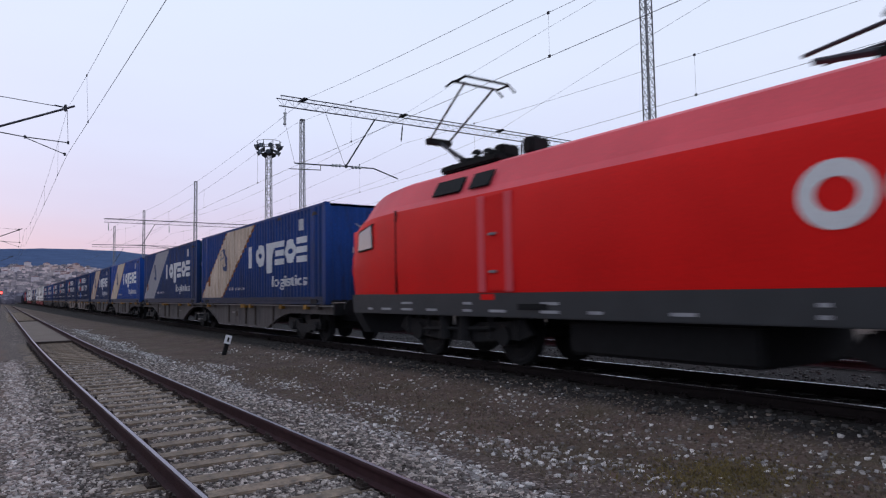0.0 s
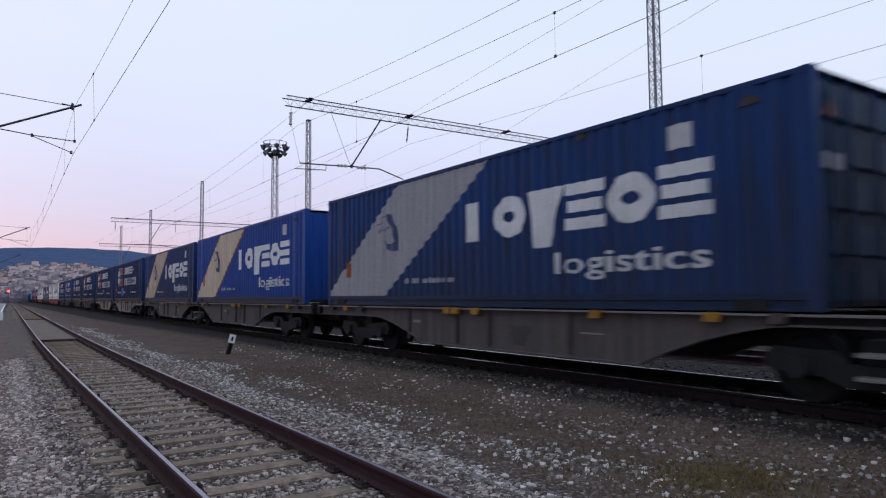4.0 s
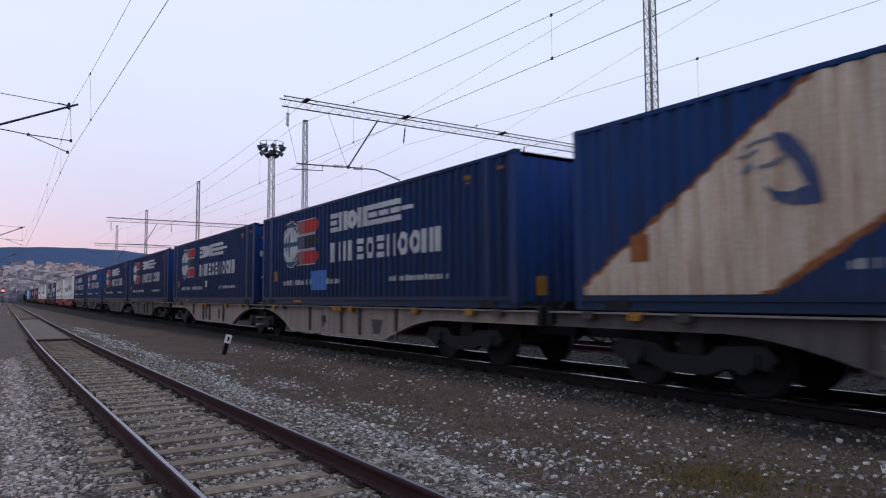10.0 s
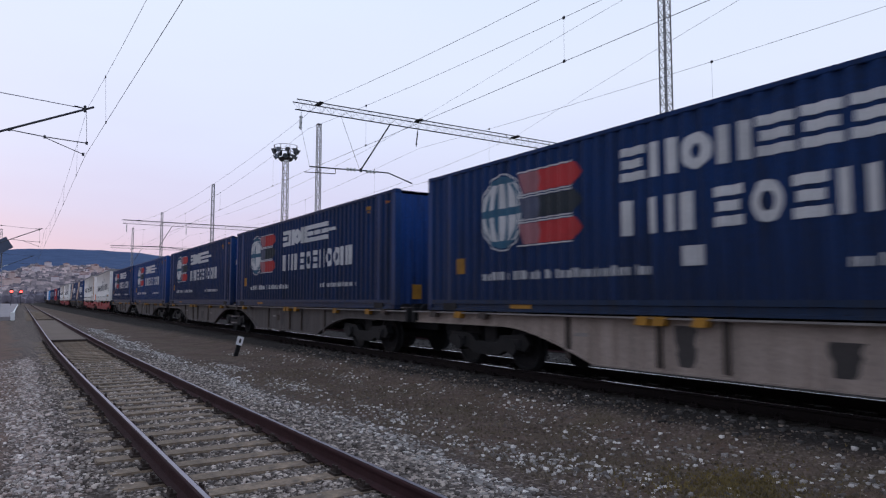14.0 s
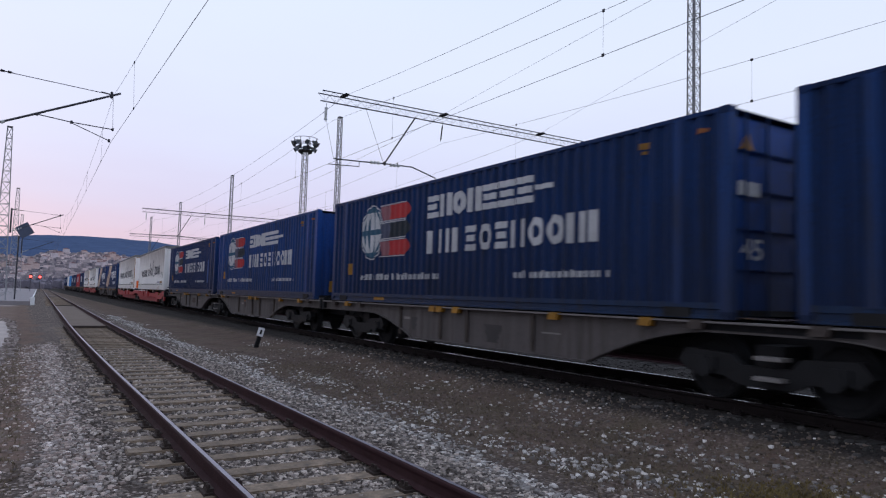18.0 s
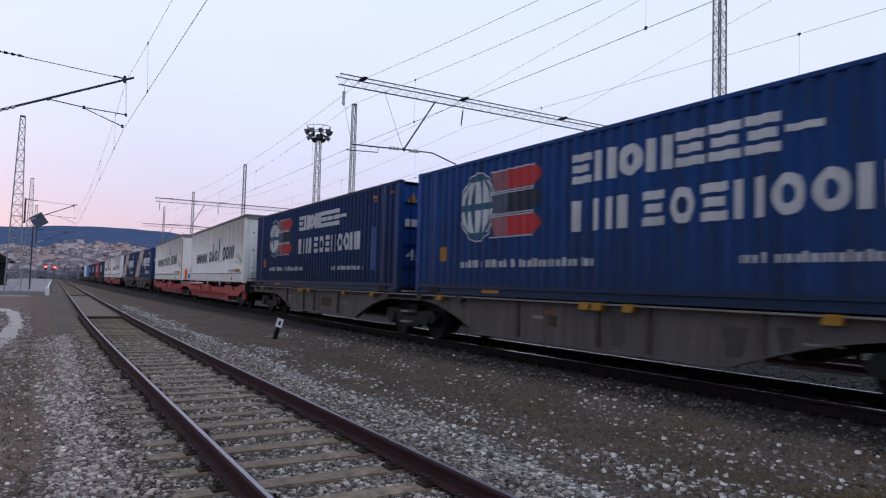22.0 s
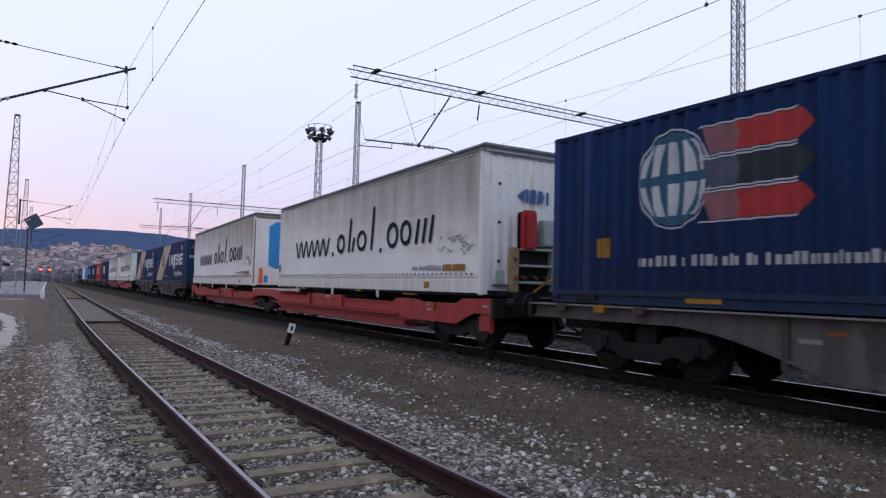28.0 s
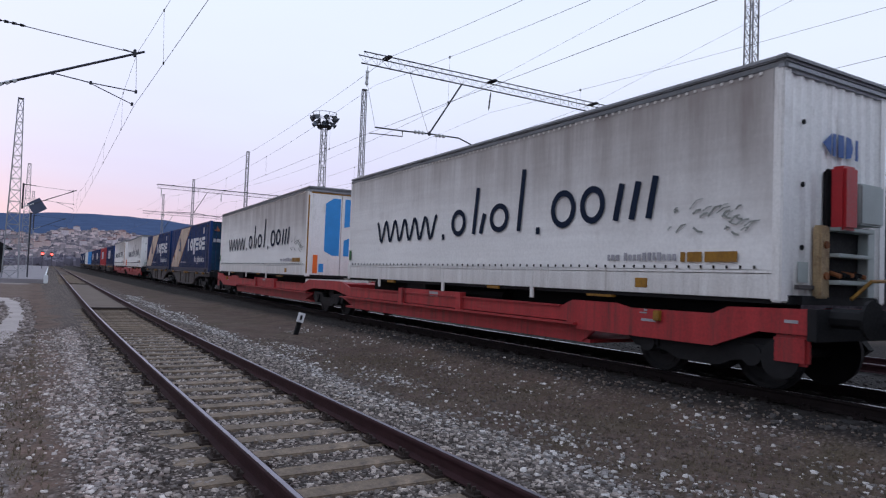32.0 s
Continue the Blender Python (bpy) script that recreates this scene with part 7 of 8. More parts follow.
        for shape in (prism(bmesh.new(), [(-0.38, 3.30), (-0.19, 3.44), (-0.19, 3.16)], "y", yb - 0.012, yb - 0.004), box(bmesh.new(), -0.15, -0.08, yb - 0.012, yb - 0.004, 3.15, 3.45), box(bmesh.new(), -0.02, 0.12, yb - 0.012, yb - 0.004, 3.15, 3.45), prism(bmesh.new(), [(0.18, 3.15), (0.30, 3.17), (0.35, 3.30), (0.30, 3.43), (0.18, 3.45)], "y", yb - 0.012, yb - 0.004), box(bmesh.new(), 0.42, 0.48, yb - 0.012, yb - 0.004, 3.15, 3.43)):
            part("mark_shape", shape, "markblue", t, "dark blue shape of the company mark")
        # flat black panel stands in for the shaded hollow behind the shelves
        ld = part("hose_rack", bbox(-0.34, 0.46, yb - 0.04, yb, 1.28, 2.22, 0.01), "bogie", t, "black panel as the shaded recess behind hose shelves")
        for z, dz in ((2.14, 0.05), (1.80, 0.05), (1.44, 0.06)):
            part("shelf", bbox(-0.36, 0.48, yb - 0.24, yb - 0.03, z, z + dz, 0.01), "boxgrey", ld, "stained grey shelf board")
        for k in range(7):
            part("hose_coupling", tube(bmesh.new(), (-0.26 + 0.1 * k, yb - 0.2, 1.55 + 0.02 * (k % 2)), (-0.26 + 0.1 * k, yb - 0.05, 1.60), 0.032, 7), "black" if k % 3 else "rust", ld)
        part("rack_side", bbox(0.48, 0.66, yb - 0.16, yb, 1.28, 2.22, 0.01), "boxgrey", ld, "grey-blue side panel")
        cream = mat("rusty_cream_panel", (0.42, 0.30, 0.17), 0.7, 0, 0.4, 4, 30, 0.2, (0.20, 0.11, 0.06), 0.4)
        bp = part("bracket_panel", bbox(-0.60, -0.38, yb - 0.12, yb, 1.25, 2.2, 0.02), cream, t, "rust-stained cream bracket")
        for z in (1.55, 1.95):
            part("eye", tube(bmesh.new(), (-0.49, yb - 0.125, z), (-0.49, yb - 0.15, z), 0.05, 10), "rust", bp)
        part("grime_patch", bbox(-0.92, -0.70, yb - 0.012, yb - 0.002, 1.45, 1.72), "boxgrey", t, "worn grey patch")
        part("lower_ledge", bbox(-1.0, -0.62, yb - 0.06, yb, 1.36, 1.42, 0.01), "wagon", t)
        part("kingpin_plate", bbox(-0.9, 0.9, yb - 0.05, yb + 0.1, TB - 0.02, TB + 0.1, 0.01), "bogie", t)
        part("handle", polyline(bmesh.new(), [(-0.1, yb - 0.25, 1.25), (0.2, yb - 0.35, 1.5), (0.8, yb - 0.3, 1.52)], 0.025, 6), "yellow", t, "curved yellow hand rail")
        for z in (1.9, 2.7, 3.5):
            part("rivet", tube(bmesh.new(), (-0.86, yb - 0.01, z), (-0.86, yb - 0.03, z), 0.035, 8), "black", t)
    else:
        part("rear_door", bbox(-TW + 0.17, -0.01, Y0 - 0.01, Y0 + 0.05, TB + 0.06, TT - 0.15, 0.01), "panelwhite", t, "white trailer door")
        part("rear_door", bbox(0.01, TW - 0.17, Y0 - 0.01, Y0 + 0.05, TB + 0.06, TT - 0.15, 0.01), "panelwhite", t, "white trailer door")
        yb = Y0 - 0.012
        lg = bmesh.new()
        prism(lg, [(-0.62, 2.1), (-0.32, 1.95), (-0.05, 1.95), (-0.05, 3.95), (-0.32, 3.95), (-0.62, 3.75)], "y", yb - 0.008, yb)
        prism(lg, [(0.12, 2.95), (0.75, 3.1), (0.75, 3.75), (0.5, 3.95), (0.12, 3.95)], "y", yb - 0.008, yb)
        prism(lg, [(0.12, 1.95), (0.55, 1.95), (0.75, 2.15), (0.75, 2.75), (0.12, 2.5)], "y", yb - 0.008, yb)
        part("company_mark", lg, "cyan", t, "bright blue angular mark on the doors")
        part("orange_panel", bbox(-1.02, -0.85, yb - 0.012, yb - 0.004, 1.3, 1.95), mat("orange_plate", (0.75, 0.14, 0.02), 0.5), t)
        part("blue_panel", bbox(-0.8, -0.62, yb - 0.012, yb - 0.004, 1.35, 1.65), "cyan", t)
        for xa in (-TW, TW - 0.05):
            part("edge_band", box(bmesh.new(), xa, xa + 0.05, yb - 0.012, yb - 0.004, 1.3, 4.0), "yellow", t, "yellow reflective edge band")
        part("top_band", bbox(-TW + 0.1, TW - 0.1, yb - 0.012, yb - 0.004, TT - 0.22, TT - 0.18), "yellow", t)
        part("under_run_bar", bbox(-1.2, 1.2, Y0 + 0.05, Y0 + 0.15, 0.95, 1.1, 0.01), "panelwhite", t)
    # the roof rises a little towards the front
    for ob in t.children_recursive:
        if ob.name.startswith(("buckle", "hem_tab")):
            continue
        for v in ob.data.vertices:
            if v.co.z > 1.7:
                v.co.z -= 0.013 * v.co.y * (v.co.z - 1.7) / 2.6
    return t


def pocket_wagon(front_art, seed):
    """Red pocket wagon half: raised ends, a dropped side frame between them. front_art: joined to its other half at the front."""
    t = thing("pocket_wagon", "faded red half of an articulated pocket wagon", "freight wagon", "red pocket wagons")
    sg = -1 if front_art else 1

    def fy(d):
        """d metres from the inner (joined) end, towards the outer end with buffers."""
        return HALF + 2.05 - d if sg > 0 else HALF - 15.766 + d

    L = 2 * HALF + 2.05
    for sx in (-1, 1):
        a, b = sorted((sx * 1.17, sx * 1.23))
        prof = [(0.0, 1.08), (1.5, 1.08), (2.2, 0.90), (11.75, 0.90), (12.05, 1.03), (13.1, 1.03), (13.4, 0.97), (14.95, 0.98), (15.2, 1.09), (16.4, 1.12), (16.4, 0.79), (15.65, 0.79), (14.95, 0.53), (12.2, 0.53), (11.9, 0.66), (2.0, 0.66), (1.0, 0.80), (0.0, 0.80)]
        s = part("side_frame", prism(bmesh.new(), [(fy(d), z) for d, z in prof], "x", a, b), "redwagon", t, "faded red upper side frame")
        a, b = sorted((sx * 1.02, sx * 1.32))
        part("lower_flange", prism(bmesh.new(), [(fy(1.6), 0.64), (fy(12.2), 0.64), (fy(12.2), 0.60), (fy(1.6), 0.60)], "x", a, b), "redwagon", s)
        a, b = sorted((sx * 1.06, sx * 1.12))
        part("pocket_side", prism(bmesh.new(), [(fy(1.3), 0.60), (fy(12.6), 0.60), (fy(12.2), 0.30), (fy(2.4), 0.30)], "x", a, b), "redwagon", s, "dark red pocket side below")
        a, b = sorted((sx * 1.15, sx * 1.27))
        part("top_flange", prism(bmesh.new(), [(fy(2.2), 0.90), (fy(11.75), 0.90), (fy(11.75), 0.93), (fy(2.2), 0.93)], "x", a, b), "redwagon", s)
        for d in (5.6, 8.4):
            y = fy(d)
            part("rib", prism(bmesh.new(), [(y - 0.1, 0.62), (y + 0.1, 0.62), (y + 0.09, 1.02), (y - 0.09, 1.02)], "x", *sorted((sx * 1.17, sx * 1.31))), "redwagon", s, "red upright rib")
        y0, y1 = sorted((fy(5.6), fy(8.4)))
        part("upper_panel", bbox(*sorted((sx * 1.16, sx * 1.235)), y0, y1, 0.84, 1.02, 0.006), "redwagon", s)
        if sx < 0:
            for d, a, b, z0, z1, x in ((7.2, -0.2, 0.2, 0.88, 0.99, -1.236), (13.8, -0.14, 0.14, 0.78, 0.82, -1.231), (13.7, -0.07, 0.07, 0.90, 0.92, -1.231), (13.7, -0.07, -0.01, 0.94, 0.97, -1.231), (16.1, -0.1, 0.08, 0.93, 0.97, -1.231)):
                part("stencil", box(bmesh.new(), x - 0.006, x, fy(d) + a, fy(d) + b, z0, z1), "white", s, "small white stencilled mark")
            part("hook", bbox(-1.30, -1.23, fy(14.0) - 0.06, fy(14.0) + 0.06, 0.80, 0.96, 0.01), "yellow", s, "yellow hook")
    part("pocket_floor", bbox(-1.1, 1.1, *sorted((fy(1.6), fy(12.4))), 0.30, 0.36), "redwagon", t)
    part("end_deck", bbox(-1.15, 1.15, *sorted((fy(12.4), fy(16.35))), 0.82, 0.955, 0.01), "bogie", t)
    part("inner_deck", bbox(-1.15, 1.15, *sorted((fy(0.1), fy(1.7))), 0.86, 1.02, 0.01), "redwagon", t)
    add_bogie(t, fy(14.6))
    if not front_art:
        add_bogie(t, sg * (HALF + 2.05))
    part("end_plate", bbox(-1.25, 1.25, *sorted((fy(16.32), fy(16.45))), 0.72, 1.12, 0.01), "bogie", t, "dark end beam")
    bm = bmesh.new()
    tube(bm, (-1.22, fy(15.95), 0.46), (-1.10, fy(15.95), 0.46), 0.26, 14)
    part("hand_wheel", bm, "bogie", t, "black round brake wheel")
    part("axle_guard", bbox(-1.235, -1.12, *sorted((fy(15.85), fy(16.33))), 0.40, 0.78, 0.04), "redwagon", t)
    buffers_at(t, -sg, abs(fy(16.45)))
    return t


def buffers_at(t, sy, y):
    for sx in (-0.875, 0.875):
        bm = bmesh.new()
        tube(bm, (sx, sy * y, 1.02), (sx, sy * (y + 0.42), 1.02), 0.13, 10)
        tube(bm, (sx, sy * (y + 0.42), 1.02), (sx, sy * (y + 0.46), 1.02), 0.24, 14)
        part("buffer", bm, "bogie", t, "round black buffer")
    bm = bmesh.new()
    tube(bm, (0, sy * y, 1.0), (0, sy * (y + 0.42), 0.92), 0.06, 6)
    part("coupling", bm, "bogie", t, "screw coupling")


# --- locomotive ---
def locomotive():
    t = thing("electric_locomotive", "bright red electric locomotive with a dark grey skirt", "locomotive")
    Lh = 9.3
    zr = 0.92

    def section():
        """Half outline of the body, from skirt edge to roof middle."""
        return [(-1.44, 1.38), (-1.48, 2.0), (-1.48, 3.0), (-1.40, 3.28), (-1.30, 3.42), (-1.02, 3.92), (-0.80, 4.02), (0, 4.06)]

    # stations along the rear end: (y, scale of width, roof drop, lower shift)
    def skin(i0, i1):
        bm, rows = bmesh.new(), []
        st = [(-Lh, 0.86, 0.0), (-8.6, 0.95, 0.0), (-7.4, 1.0, 0.0), (0.0, 1.0, 0.0), (6.4, 1.0, 0.0), (7.2, 1.0, 0.0), (7.9, 0.99, 0.05), (8.3, 0.98, 0.12), (8.7, 0.96, 0.26), (9.0, 0.93, 0.52), (9.2, 0.91, 0.9), (9.32, 0.89, 1.15)]
        for y, w, drop in st:
            sec = section()
            full = [(x * w, z) for x, z in sec] + [(-x * w, z) for x, z in sec[-2::-1]]
            row = []
            for x, z in full:
                zz = z
                if z > 3.0:
                    zz = z - drop * (z - 2.9) / 1.16
                row.append(bm.verts.new((x, y, zz)))
            rows.append(row)
        n = len(rows[0])
        for a, b in zip(rows, rows[1:]):
            for i in range(i0, i1):
                bm.faces.new((a[i], a[i + 1], b[i + 1], b[i]))
        return bm, rows
    bm, rows = skin(0, 3)
    bmesh.ops.recalc_face_normals(bm, faces=bm.faces[:])
    bm2, _ = skin(3, 11)
    bm3, rows3 = skin(11, 14)
    for b_ in (bm2, bm3):
        bmesh.ops.recalc_face_normals(b_, faces=b_.faces[:])
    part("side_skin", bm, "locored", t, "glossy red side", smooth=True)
    part("roof_skin", bm2, "locoroof", t, "paler red roof")
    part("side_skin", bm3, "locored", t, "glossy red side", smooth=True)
    # rear cab front below the roof curve
    for sy in (1, -1):
        fr = bmesh.new()
        w = 0.89 if sy > 0 else 0.86
        y = sy * (9.32 if sy > 0 else Lh)
        for (xa, za), (xb, zb), dy in (((-1.44 * w, 1.38), (1.44 * w, 1.38), 0), ((-1.48 * w, 2.0), (1.48 * w, 2.0), 0.10), ((-1.48 * w, 2.35), (1.48 * w, 2.35), 0.06)):
            fr.verts.new((xa, y + sy * dy, za))
            fr.verts.new((xb, y + sy * dy, zb))
        fr.verts.new((-1.3 * w, y - sy * (0.0 if sy > 0 else 0.1), 2.95 if sy > 0 else 3.4))
        fr.verts.new((1.3 * w, y - sy * (0.0 if sy > 0 else 0.1), 2.95 if sy > 0 else 3.4))
        fr.verts.ensure_lookup_table()
        v = fr.verts
        for k in range(3):
            fr.faces.new((v[2 * k], v[2 * k + 1], v[2 * k + 3], v[2 * k + 2]))
        ext = bmesh.ops.extrude_face_region(fr, geom=fr.faces[:])
        bmesh.ops.translate(fr, verts=[e for e in ext["geom"] if isinstance(e, bmesh.types.BMVert)], vec=(0, -sy * 0.25, 0))
        bmesh.ops.recalc_face_normals(fr, faces=fr.faces[:])
        part("cab_front", fr, "locored", t, "red cab front")
        part("windscreen", bbox(-1.1, 1.1, *sorted((y + sy * 0.02, y + sy * 0.07)), 2.42, 2.98, 0.03), "glassdark", t, "dark windscreen")
        # side window of the cab
        part("side_window_frame", prism(bmesh.new(), [(sy * 8.0, 2.485), (sy * 8.80, 2.45), (sy * 8.74, 2.955), (sy * 8.04, 3.10)], "x", -1.478, -1.38), "black", t)
        part("side_window", prism(bmesh.new(), [(sy * 8.04, 2.52), (sy * 8.76, 2.48), (sy * 8.70, 2.92), (sy * 8.08, 3.06)], "x", -1.488, -1.40), "glass", t, "pale reflecting cab side window")
        part("cab_seam", bbox(-1.487, -1.46, *sorted((sy * 6.88, sy * 6.92)), 1.4, 3.3), "black", t)
        # skirt ends and buffers
        sk = bmesh.new()
        prism(sk, [(-1.33, 1.38), (1.33, 1.38), (1.3, 0.95), (1.0, 0.42), (-1.0, 0.42), (-1.3, 0.95)], "y", *sorted((sy * 9.0, sy * 9.4)))
        part("front_skirt", sk, "locogrey", t, "dark grey end skirt")
        for sx in (-0.875, 0.875):
            bb = bmesh.new()
            tube(bb, (sx, sy * 9.4, 1.04), (sx, sy * 9.72, 1.04), 0.12, 10)
            tube(bb, (sx, sy * 9.72, 1.04), (sx, sy * 9.77, 1.04), 0.25, 14)
            part("buffer", bb, "black", t)
        for d0, d1 in ((3.6, 4.24), (4.55, 5.55)):
            part("roof_grille", prism(bmesh.new(), [(-1.325, 3.44), (-1.145, 3.75), (-1.17, 3.77), (-1.35, 3.46)], "y", *sorted((sy * d0, sy * d1))), "black", t, "black slanted air grille")
        # door recess
        for yy in (2.88, 3.68) if sy > 0 else ():
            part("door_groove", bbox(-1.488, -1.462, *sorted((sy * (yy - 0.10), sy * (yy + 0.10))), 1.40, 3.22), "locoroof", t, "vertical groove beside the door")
        if sy < 0:
            continue
        dr = part("door", bbox(-1.486, -1.44, *sorted((sy * 2.84, sy * 3.46)), 1.42, 3.2, 0.01), "locored", t, "red crew door")
        for zz in (1.75, 2.45):
            part("grab_handle", bbox(-1.53, -1.49, *sorted((sy * 3.2, sy * 3.42)), zz, zz + 0.05, 0.01), "steel", dr, "bright grab handle")
    part("body_core", bbox(-1.30, 1.30, -8.9, 8.9, 1.2, 3.2), "bogie", t)
    for sx in (-1, 1):
        a, b = sorted((sx * 1.36, sx * 1.45))
        part("skirt", bbox(a, b, -9.05, 9.05, 0.93, 1.39, 0.015), "locogrey", t, "dark grey side skirt")
    sp = bmesh.new()
    r = random.Random(8)
    y = 8.3
    while y > -8.5:
        w = r.uniform(0.12, 0.55)
        for k in range(r.choice((1, 1, 2))):
            z = 1.02 + 0.14 * k
            box(sp, -1.458, -1.452, y - w, y, z, z + 0.05)
        y -= w + r.uniform(0.3, 1.6)
    part("stencil", sp, "white", t, "small white stencilled marks on the skirt")
    part("red_plate", bbox(-1.459, -1.452, 3.35, 3.75, 1.25, 1.36), "locored", t)
    part("step_recess", bbox(-1.46, -1.40, 1.9, 2.7, 1.05, 1.2, 0.02), "black", t)
    # large white mark: hoops and bars
    lm = bmesh.new()
    ring(lm, -2.8, 2.42, 0.44, 0.40, 0.20, -1.494, -1.488, 28)
    for y in (-3.75, -4.7):
        ring(lm, y, 2.42, 0.42, 0.40, 0.18, -1.494, -1.488, 24)
    part("mark_shape", lm, "whitepaint", t, "large white hoops of the operator's mark")
    # roof gear
    def pantograph(y, raised):
        base = part("pantograph_base", bbox(-0.6, 0.6, y - 0.6, y + 0.1, 4.06, 4.22, 0.03), "black", t, "black pantograph base frame")
        if raised:
            kx = y + 1.35
            part("lower_arm", tube(bmesh.new(), (0, y - 0.15, 4.25), (0, kx, 5.12), 0.06, 8, 0.045), "darksteel", base, "pantograph lower arm")
            part("knee", bbox(-0.35, 0.35, kx - 0.09, kx + 0.09, 5.05, 5.2, 0.02), "black", base)
            for sx in (-0.28, 0.28):
                part("upper_arm", tube(bmesh.new(), (sx, kx, 5.14), (sx * 1.5, y - 0.35, 6.12), 0.026, 6), "darksteel", base)
            part("thin_rod", tube(bmesh.new(), (0.1, y + 0.2, 4.2), (0.1, kx - 0.1, 5.02), 0.015, 5), "darksteel", base)
            hd = bmesh.new()
            for dy in (-0.22, 0.22):
                polyline(hd, [(-0.82, y - 0.4 + dy, 6.0), (-0.62, y - 0.4 + dy, 6.16), (0.62, y - 0.4 + dy, 6.16), (0.82, y - 0.4 + dy, 6.0)], 0.028, 6)
            for sx in (-0.62, 0.62):
                tube(hd, (sx, y - 0.62, 6.14), (sx, y - 0.18, 6.14), 0.025, 6)
            part("collector_head", hd, "black", base, "twin contact strips with horns")
        else:
            part("lower_arm", tube(bmesh.new(), (0, y - 0.6, 4.25), (0, y + 1.1, 4.45), 0.07, 8, 0.05), "darksteel", base)
            for sx in (-0.28, 0.28):
                part("upper_arm", tube(bmesh.new(), (sx, y + 1.1, 4.47), (sx * 1.5, y - 0.5, 4.62), 0.03, 6), "darksteel", base)
            hd = bmesh.new()
            for dy in (-0.3, 0.3):
                polyline(hd, [(-0.95, y - 0.5 + dy, 4.45), (-0.7, y - 0.5 + dy, 4.64), (0.7, y - 0.5 + dy, 4.64), (0.95, y - 0.5 + dy, 4.45)], 0.035, 6)
            part("collector_head", hd, "black", base, "folded contact strips")

    pantograph(5.9, True)
    pantograph(-3.0, False)
    for y, h in ((6.0, 0.26), (5.6, 0.34), (5.1, 0.44), (4.7, 0.40), (3.2, 0.36)):
        part("roof_insulator", insulator(bmesh.new(), (-0.45, y, 4.04), (-0.45, y, 4.06 + h), 0.13, 4), "black", t)
    part("roof_box", bbox(-0.9, 0.9, 3.9, 5.9, 4.03, 4.18, 0.04), "black", t, "dark roof equipment")
    for y, h in ((4.1, 0.32), (4.45, 0.26), (5.3, 0.24), (3.22, 0.30)):
        part("roof_box", bbox(-0.7, -0.2, y - 0.16, y + 0.16, 4.04, 4.08 + h, 0.05), "black", t)
    part("roof_box", bbox(-0.8, 0.8, -7.0, -5.6, 4.03, 4.16, 0.04), "black", t)
    part("underfloor_box", bbox(-1.2, 1.2, -1.7, 1.7, 0.35, 0.92, 0.05), "black", t, "black transformer box under the floor")
    for y in (-4.95, 4.95):
        b = share("bogie", LOCO_BOGIE, t, pose(0, y, 0), "dark locomotive bogie")
        for yy in (-1.5, 1.5):
            add_wheelset(t, y + yy, 0.575, LOCO_WHEELS)
    return t


def loco_bogie_mesh():
    bm = bmesh.new()
    for sx in (-1, 1):
        a, b = sorted((sx * 1.02, sx * 1.16))
        prism(bm, [(-2.3, 0.62), (-2.1, 0.86), (-0.7, 0.80), (-0.4, 0.66), (0.4, 0.66), (0.7, 0.80), (2.1, 0.86), (2.3, 0.62), (2.0, 0.52), (0.6, 0.42), (-0.6, 0.42), (-2.0, 0.52)], "x", a, b)
        for yy in (-1.5, 1.5):
            tube(bm, (sx * 0.95, yy, 0.575), (sx * 1.2, yy, 0.575), 0.2, 12)
            for dy in (-0.42, 0.42):
                tube(bm, (sx * 1.1, yy + dy, 0.5), (sx * 1.1, yy + dy, 0.9), 0.1, 8)
        for yy in (-0.35, 0.35):
            tube(bm, (sx * 1.2, yy, 0.45), (sx * 1.2, yy, 0.95), 0.15, 10)
        tube(bm, (sx * 1.22, -1.2, 0.7), (sx * 1.22, 1.2, 0.62), 0.045, 6)
    box(bm, -1.0, 1.0, -0.3, 0.3, 0.5, 0.9)
    return link_mesh("loco_bogie_frame", bm, "bogie")


LOCO_BOGIE, LOCO_WHEELS = loco_bogie_mesh(), [wheel_mesh(s, 0.575) for s in (-1, 1)]


# ---- make up the train; u is the distance behind the train's front at the start ----
def ride(ob, u):
    MOVERS.append((ob, u))
    return ob


REAR = {1: 31.8, 2: 46.65, 3: 62.2, 4: 76.94, 5: 92.22, 6: 106.98, 7: 122.28, 8: 137.02, 9: 152.29, 10: 167.11}
LOCO_REAR = 16.1
ride(locomotive(), LOCO_REAR - 9.4)
for k in range(1, 11):
    u = REAR[k] - HALF
    odd = k % 2 == 1
    ride(container_wagon(not odd, odd, k), u)
    if k in (1, 4):
        c = container("blue container with a faded cream slanting stripe" if k == 1 else "navy container with a faded cream slanting stripe", "softblue" if k == 1 else "midblue", "stripe", "navy striped containers", k)
    elif k == 2:
        c = container("navy container with a faded grey slanting stripe", "midblue", "stripe", "navy striped containers", k)
    elif k == 3:
        c = container("brighter blue container with a cream slanting stripe", "blue", "stripe", "navy striped containers", k)
    else:
        c = container("navy corrugated container with a globe and arrows mark", "dullblue" if k == 9 else "navy", "globe", "navy globe containers", k)
    ride(c, u)
    if k == 5:
        part("blue_patch", painted(block(bmesh.new(), 4.35, 5.35, 1.55, 2.12, FACE - 0.008)), mat("bright_blue_patch", (0.06, 0.16, 0.46), 0.6), c, "bright blue repainted patch")
    if k == 6:
        part("white_label", painted(block(bmesh.new(), 6.75, 7.15, 1.82, 2.10, FACE - 0.008)), "white", c)
    if k == 10:
        part("blue_patch", painted(block(bmesh.new(), 12.05, 12.38, 1.7, 2.9, FACE - 0.002)), mat("chalky_blue_patch", (0.03, 0.075, 0.23), 0.6), c, "paler blue upright patch")
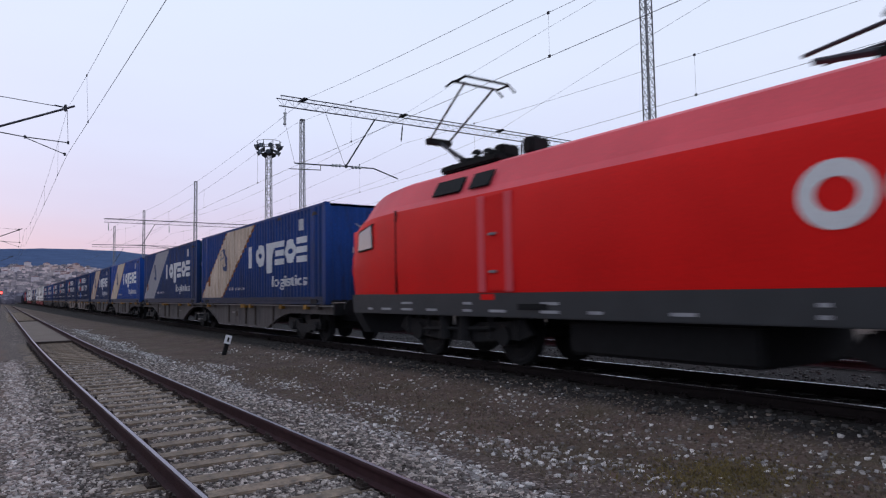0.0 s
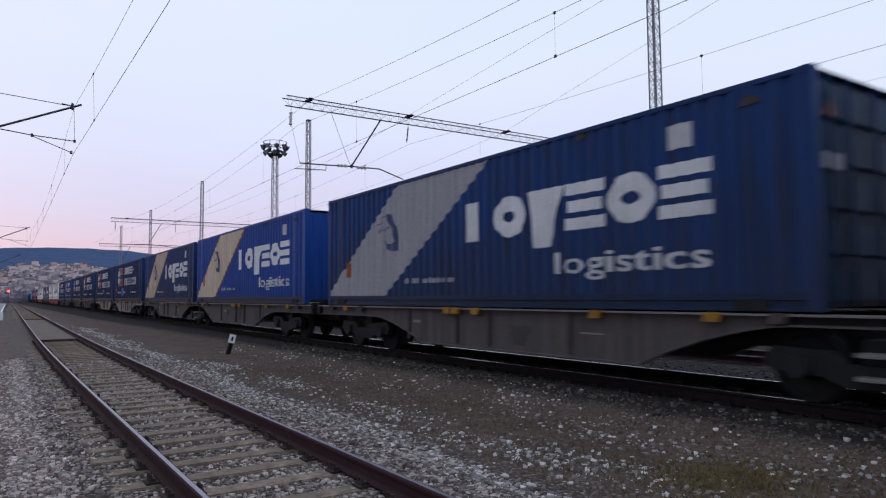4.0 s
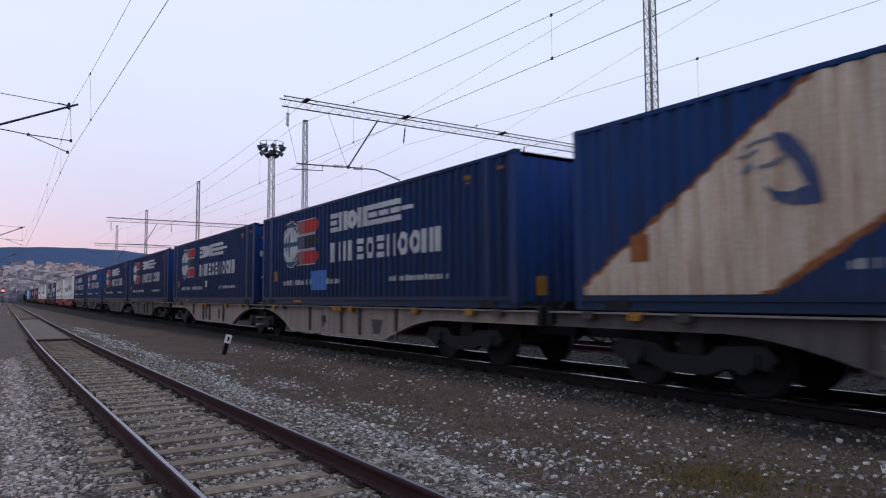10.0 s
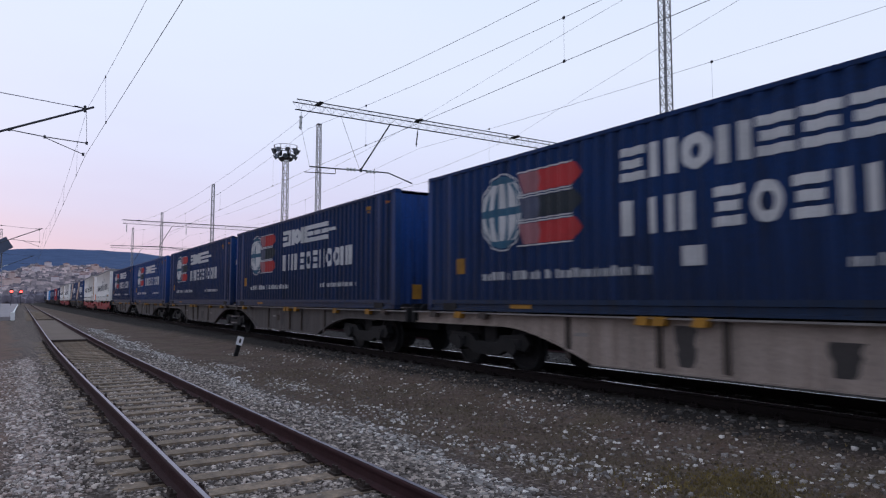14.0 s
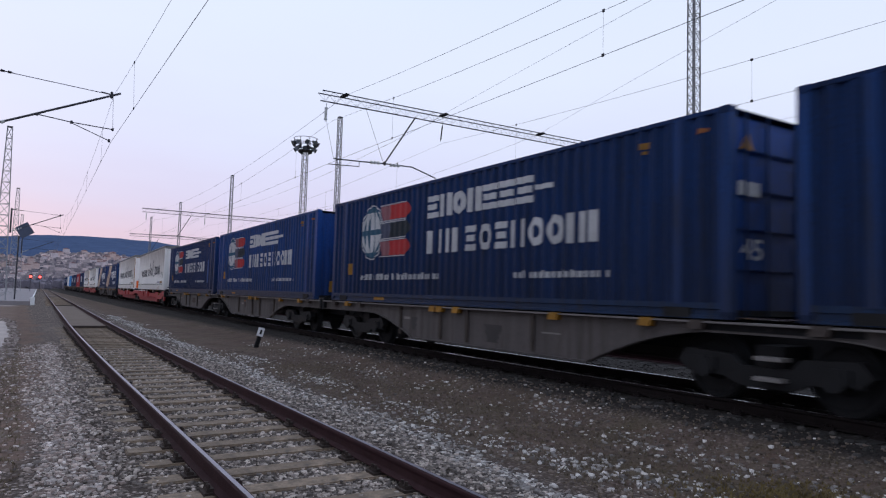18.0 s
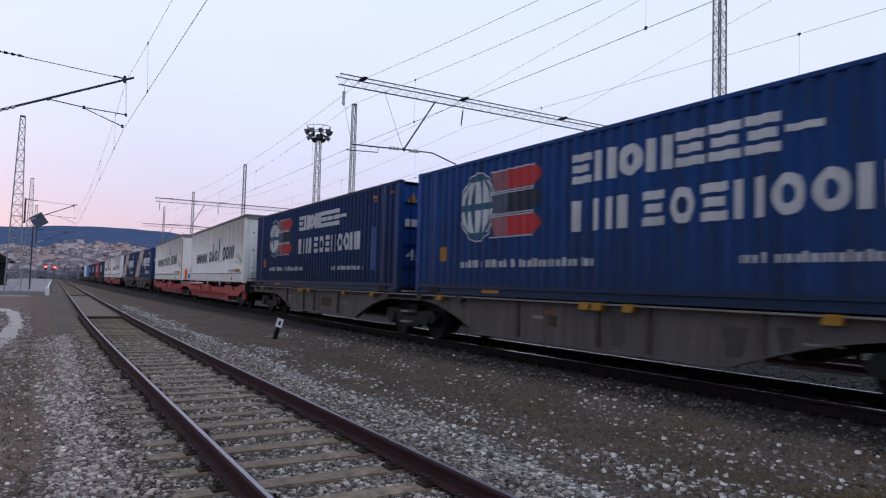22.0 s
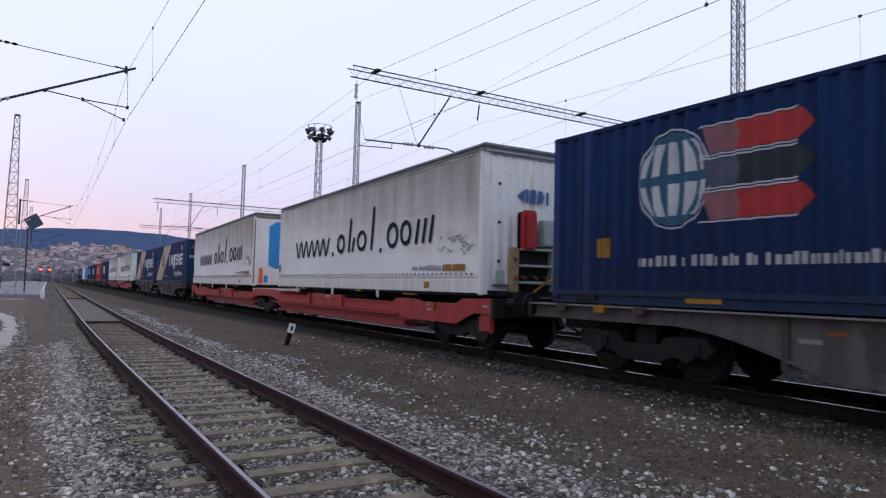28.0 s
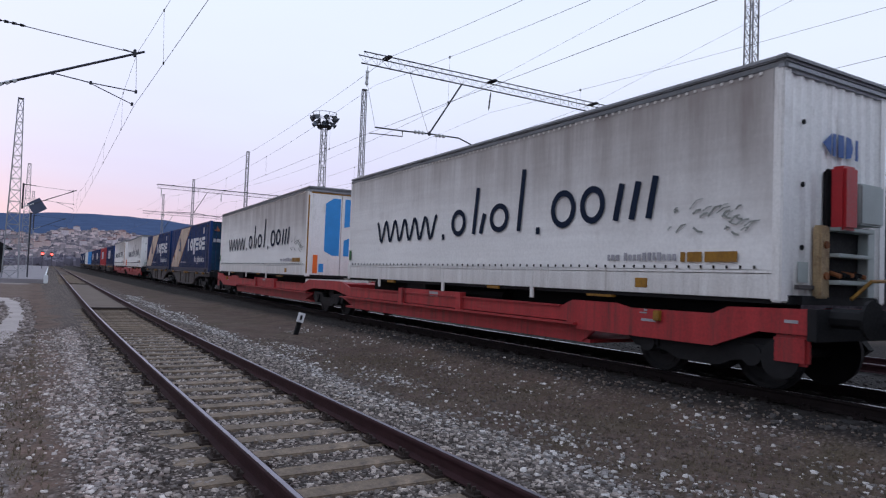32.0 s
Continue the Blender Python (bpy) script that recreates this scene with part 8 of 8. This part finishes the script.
E1_REAR = 183.22
ride(pocket_wagon(False, 1), E1_REAR - HALF)
ride(trailer("dirty white curtain trailer with dark strokes and ribbed front wall", "front"), E1_REAR - HALF)
E2_REAR = 201.02
ride(pocket_wagon(True, 2), E2_REAR - HALF)
ride(trailer("dirty white curtain-sided trailer with a bright blue mark on its doors", "rear"), E2_REAR - HALF)
far = [(218.1, "s"), (233.0, "s"), (251.3, "e"), (269.0, "e"), (285.8, "n"), (300.8, "r"), (316.3, "n"), (331.3, "n"), (346.8, "c"), (361.8, "w"), (377.3, "n"), (392.3, "n")]
for n, (rear, what) in enumerate(far):
    u = rear - HALF
    if what == "e":
        ride(pocket_wagon(far[n - 1][1] == "e", n), u)
        ride(trailer("far white curtain-sided trailer on a red wagon", "front" if far[n - 1][1] != "e" else "rear"), u)
        continue
    ride(container_wagon(n % 2 == 1, n % 2 == 0, 20 + n), u)
    if what == "s":
        c = container("navy container with a faded cream slanting stripe far back", "midblue", "stripe", "navy striped containers", n)
    else:
        paint, words = {"n": ("navy", "dark navy container far back in the train"), "r": ("logored", "red container far back in the train"), "c": ("cyan", "light blue container far back in the train"), "w": ("panelwhite", "white container far back in the train")}[what]
        c = container(words, paint, "plain", "far containers", n)
        if what in ("n", "r"):
            part("white_panel", painted(block(bmesh.new(), 4.0, 8.0, 2.2, 3.4)), "white", c, "pale panel on the side")
    ride(c, u)

# distance run at each second, from the clip's start
RUN = [0.0, 7.36, 14.57, 21.61, 28.53, 35.37, 42.17, 48.91, 55.6, 62.23, 68.76, 75.16, 81.47, 87.71, 93.88, 99.9, 105.73, 111.42, 116.92, 122.2, 127.16, 131.8, 136.12, 140.08, 143.65, 146.9, 149.86, 152.51, 154.82, 156.78, 158.42, 159.8, 160.95]


def run_at(t):
    i = min(max(int(t), 0), 31)
    f = t - i
    p0, p1, p2, p3 = RUN[max(i - 1, 0)], RUN[i], RUN[i + 1], RUN[min(i + 2, 32)]
    m1 = (p2 - p0) / (2 if i else 1)
    m2 = (p3 - p1) / (2 if i < 31 else 1)
    return (2 * f**3 - 3 * f**2 + 1) * p1 + (f**3 - 2 * f**2 + f) * m1 + (3 * f**2 - 2 * f**3) * p2 + (f**3 - f**2) * m2


def train_pose(y):
    return pose(TRACK_B + curve(y), y, RAIL_B, 0, 0, -math.degrees(math.atan(slope(y))))


def motions():
    for ob, u in MOVERS:
        walk(ob, [(t, train_pose(u - RUN[t])) for t in range(33)])
    # wheels turn as far as the train has run
    times, last = [0.0], 0.0
    for f in range(1, 32 * FPS + 1):
        s = run_at(f / FPS)
        nxt = run_at(min(f + 1, 32 * FPS) / FPS)
        if nxt - last > 0.62 or f == 32 * FPS:
            times.append(f / FPS)
            last = s
    for w, x, y, r in WHEELS:
        walk(w, [(t, pose(x, y, r, math.degrees(run_at(t) / r), 0, 0)) for t in times])


motions()
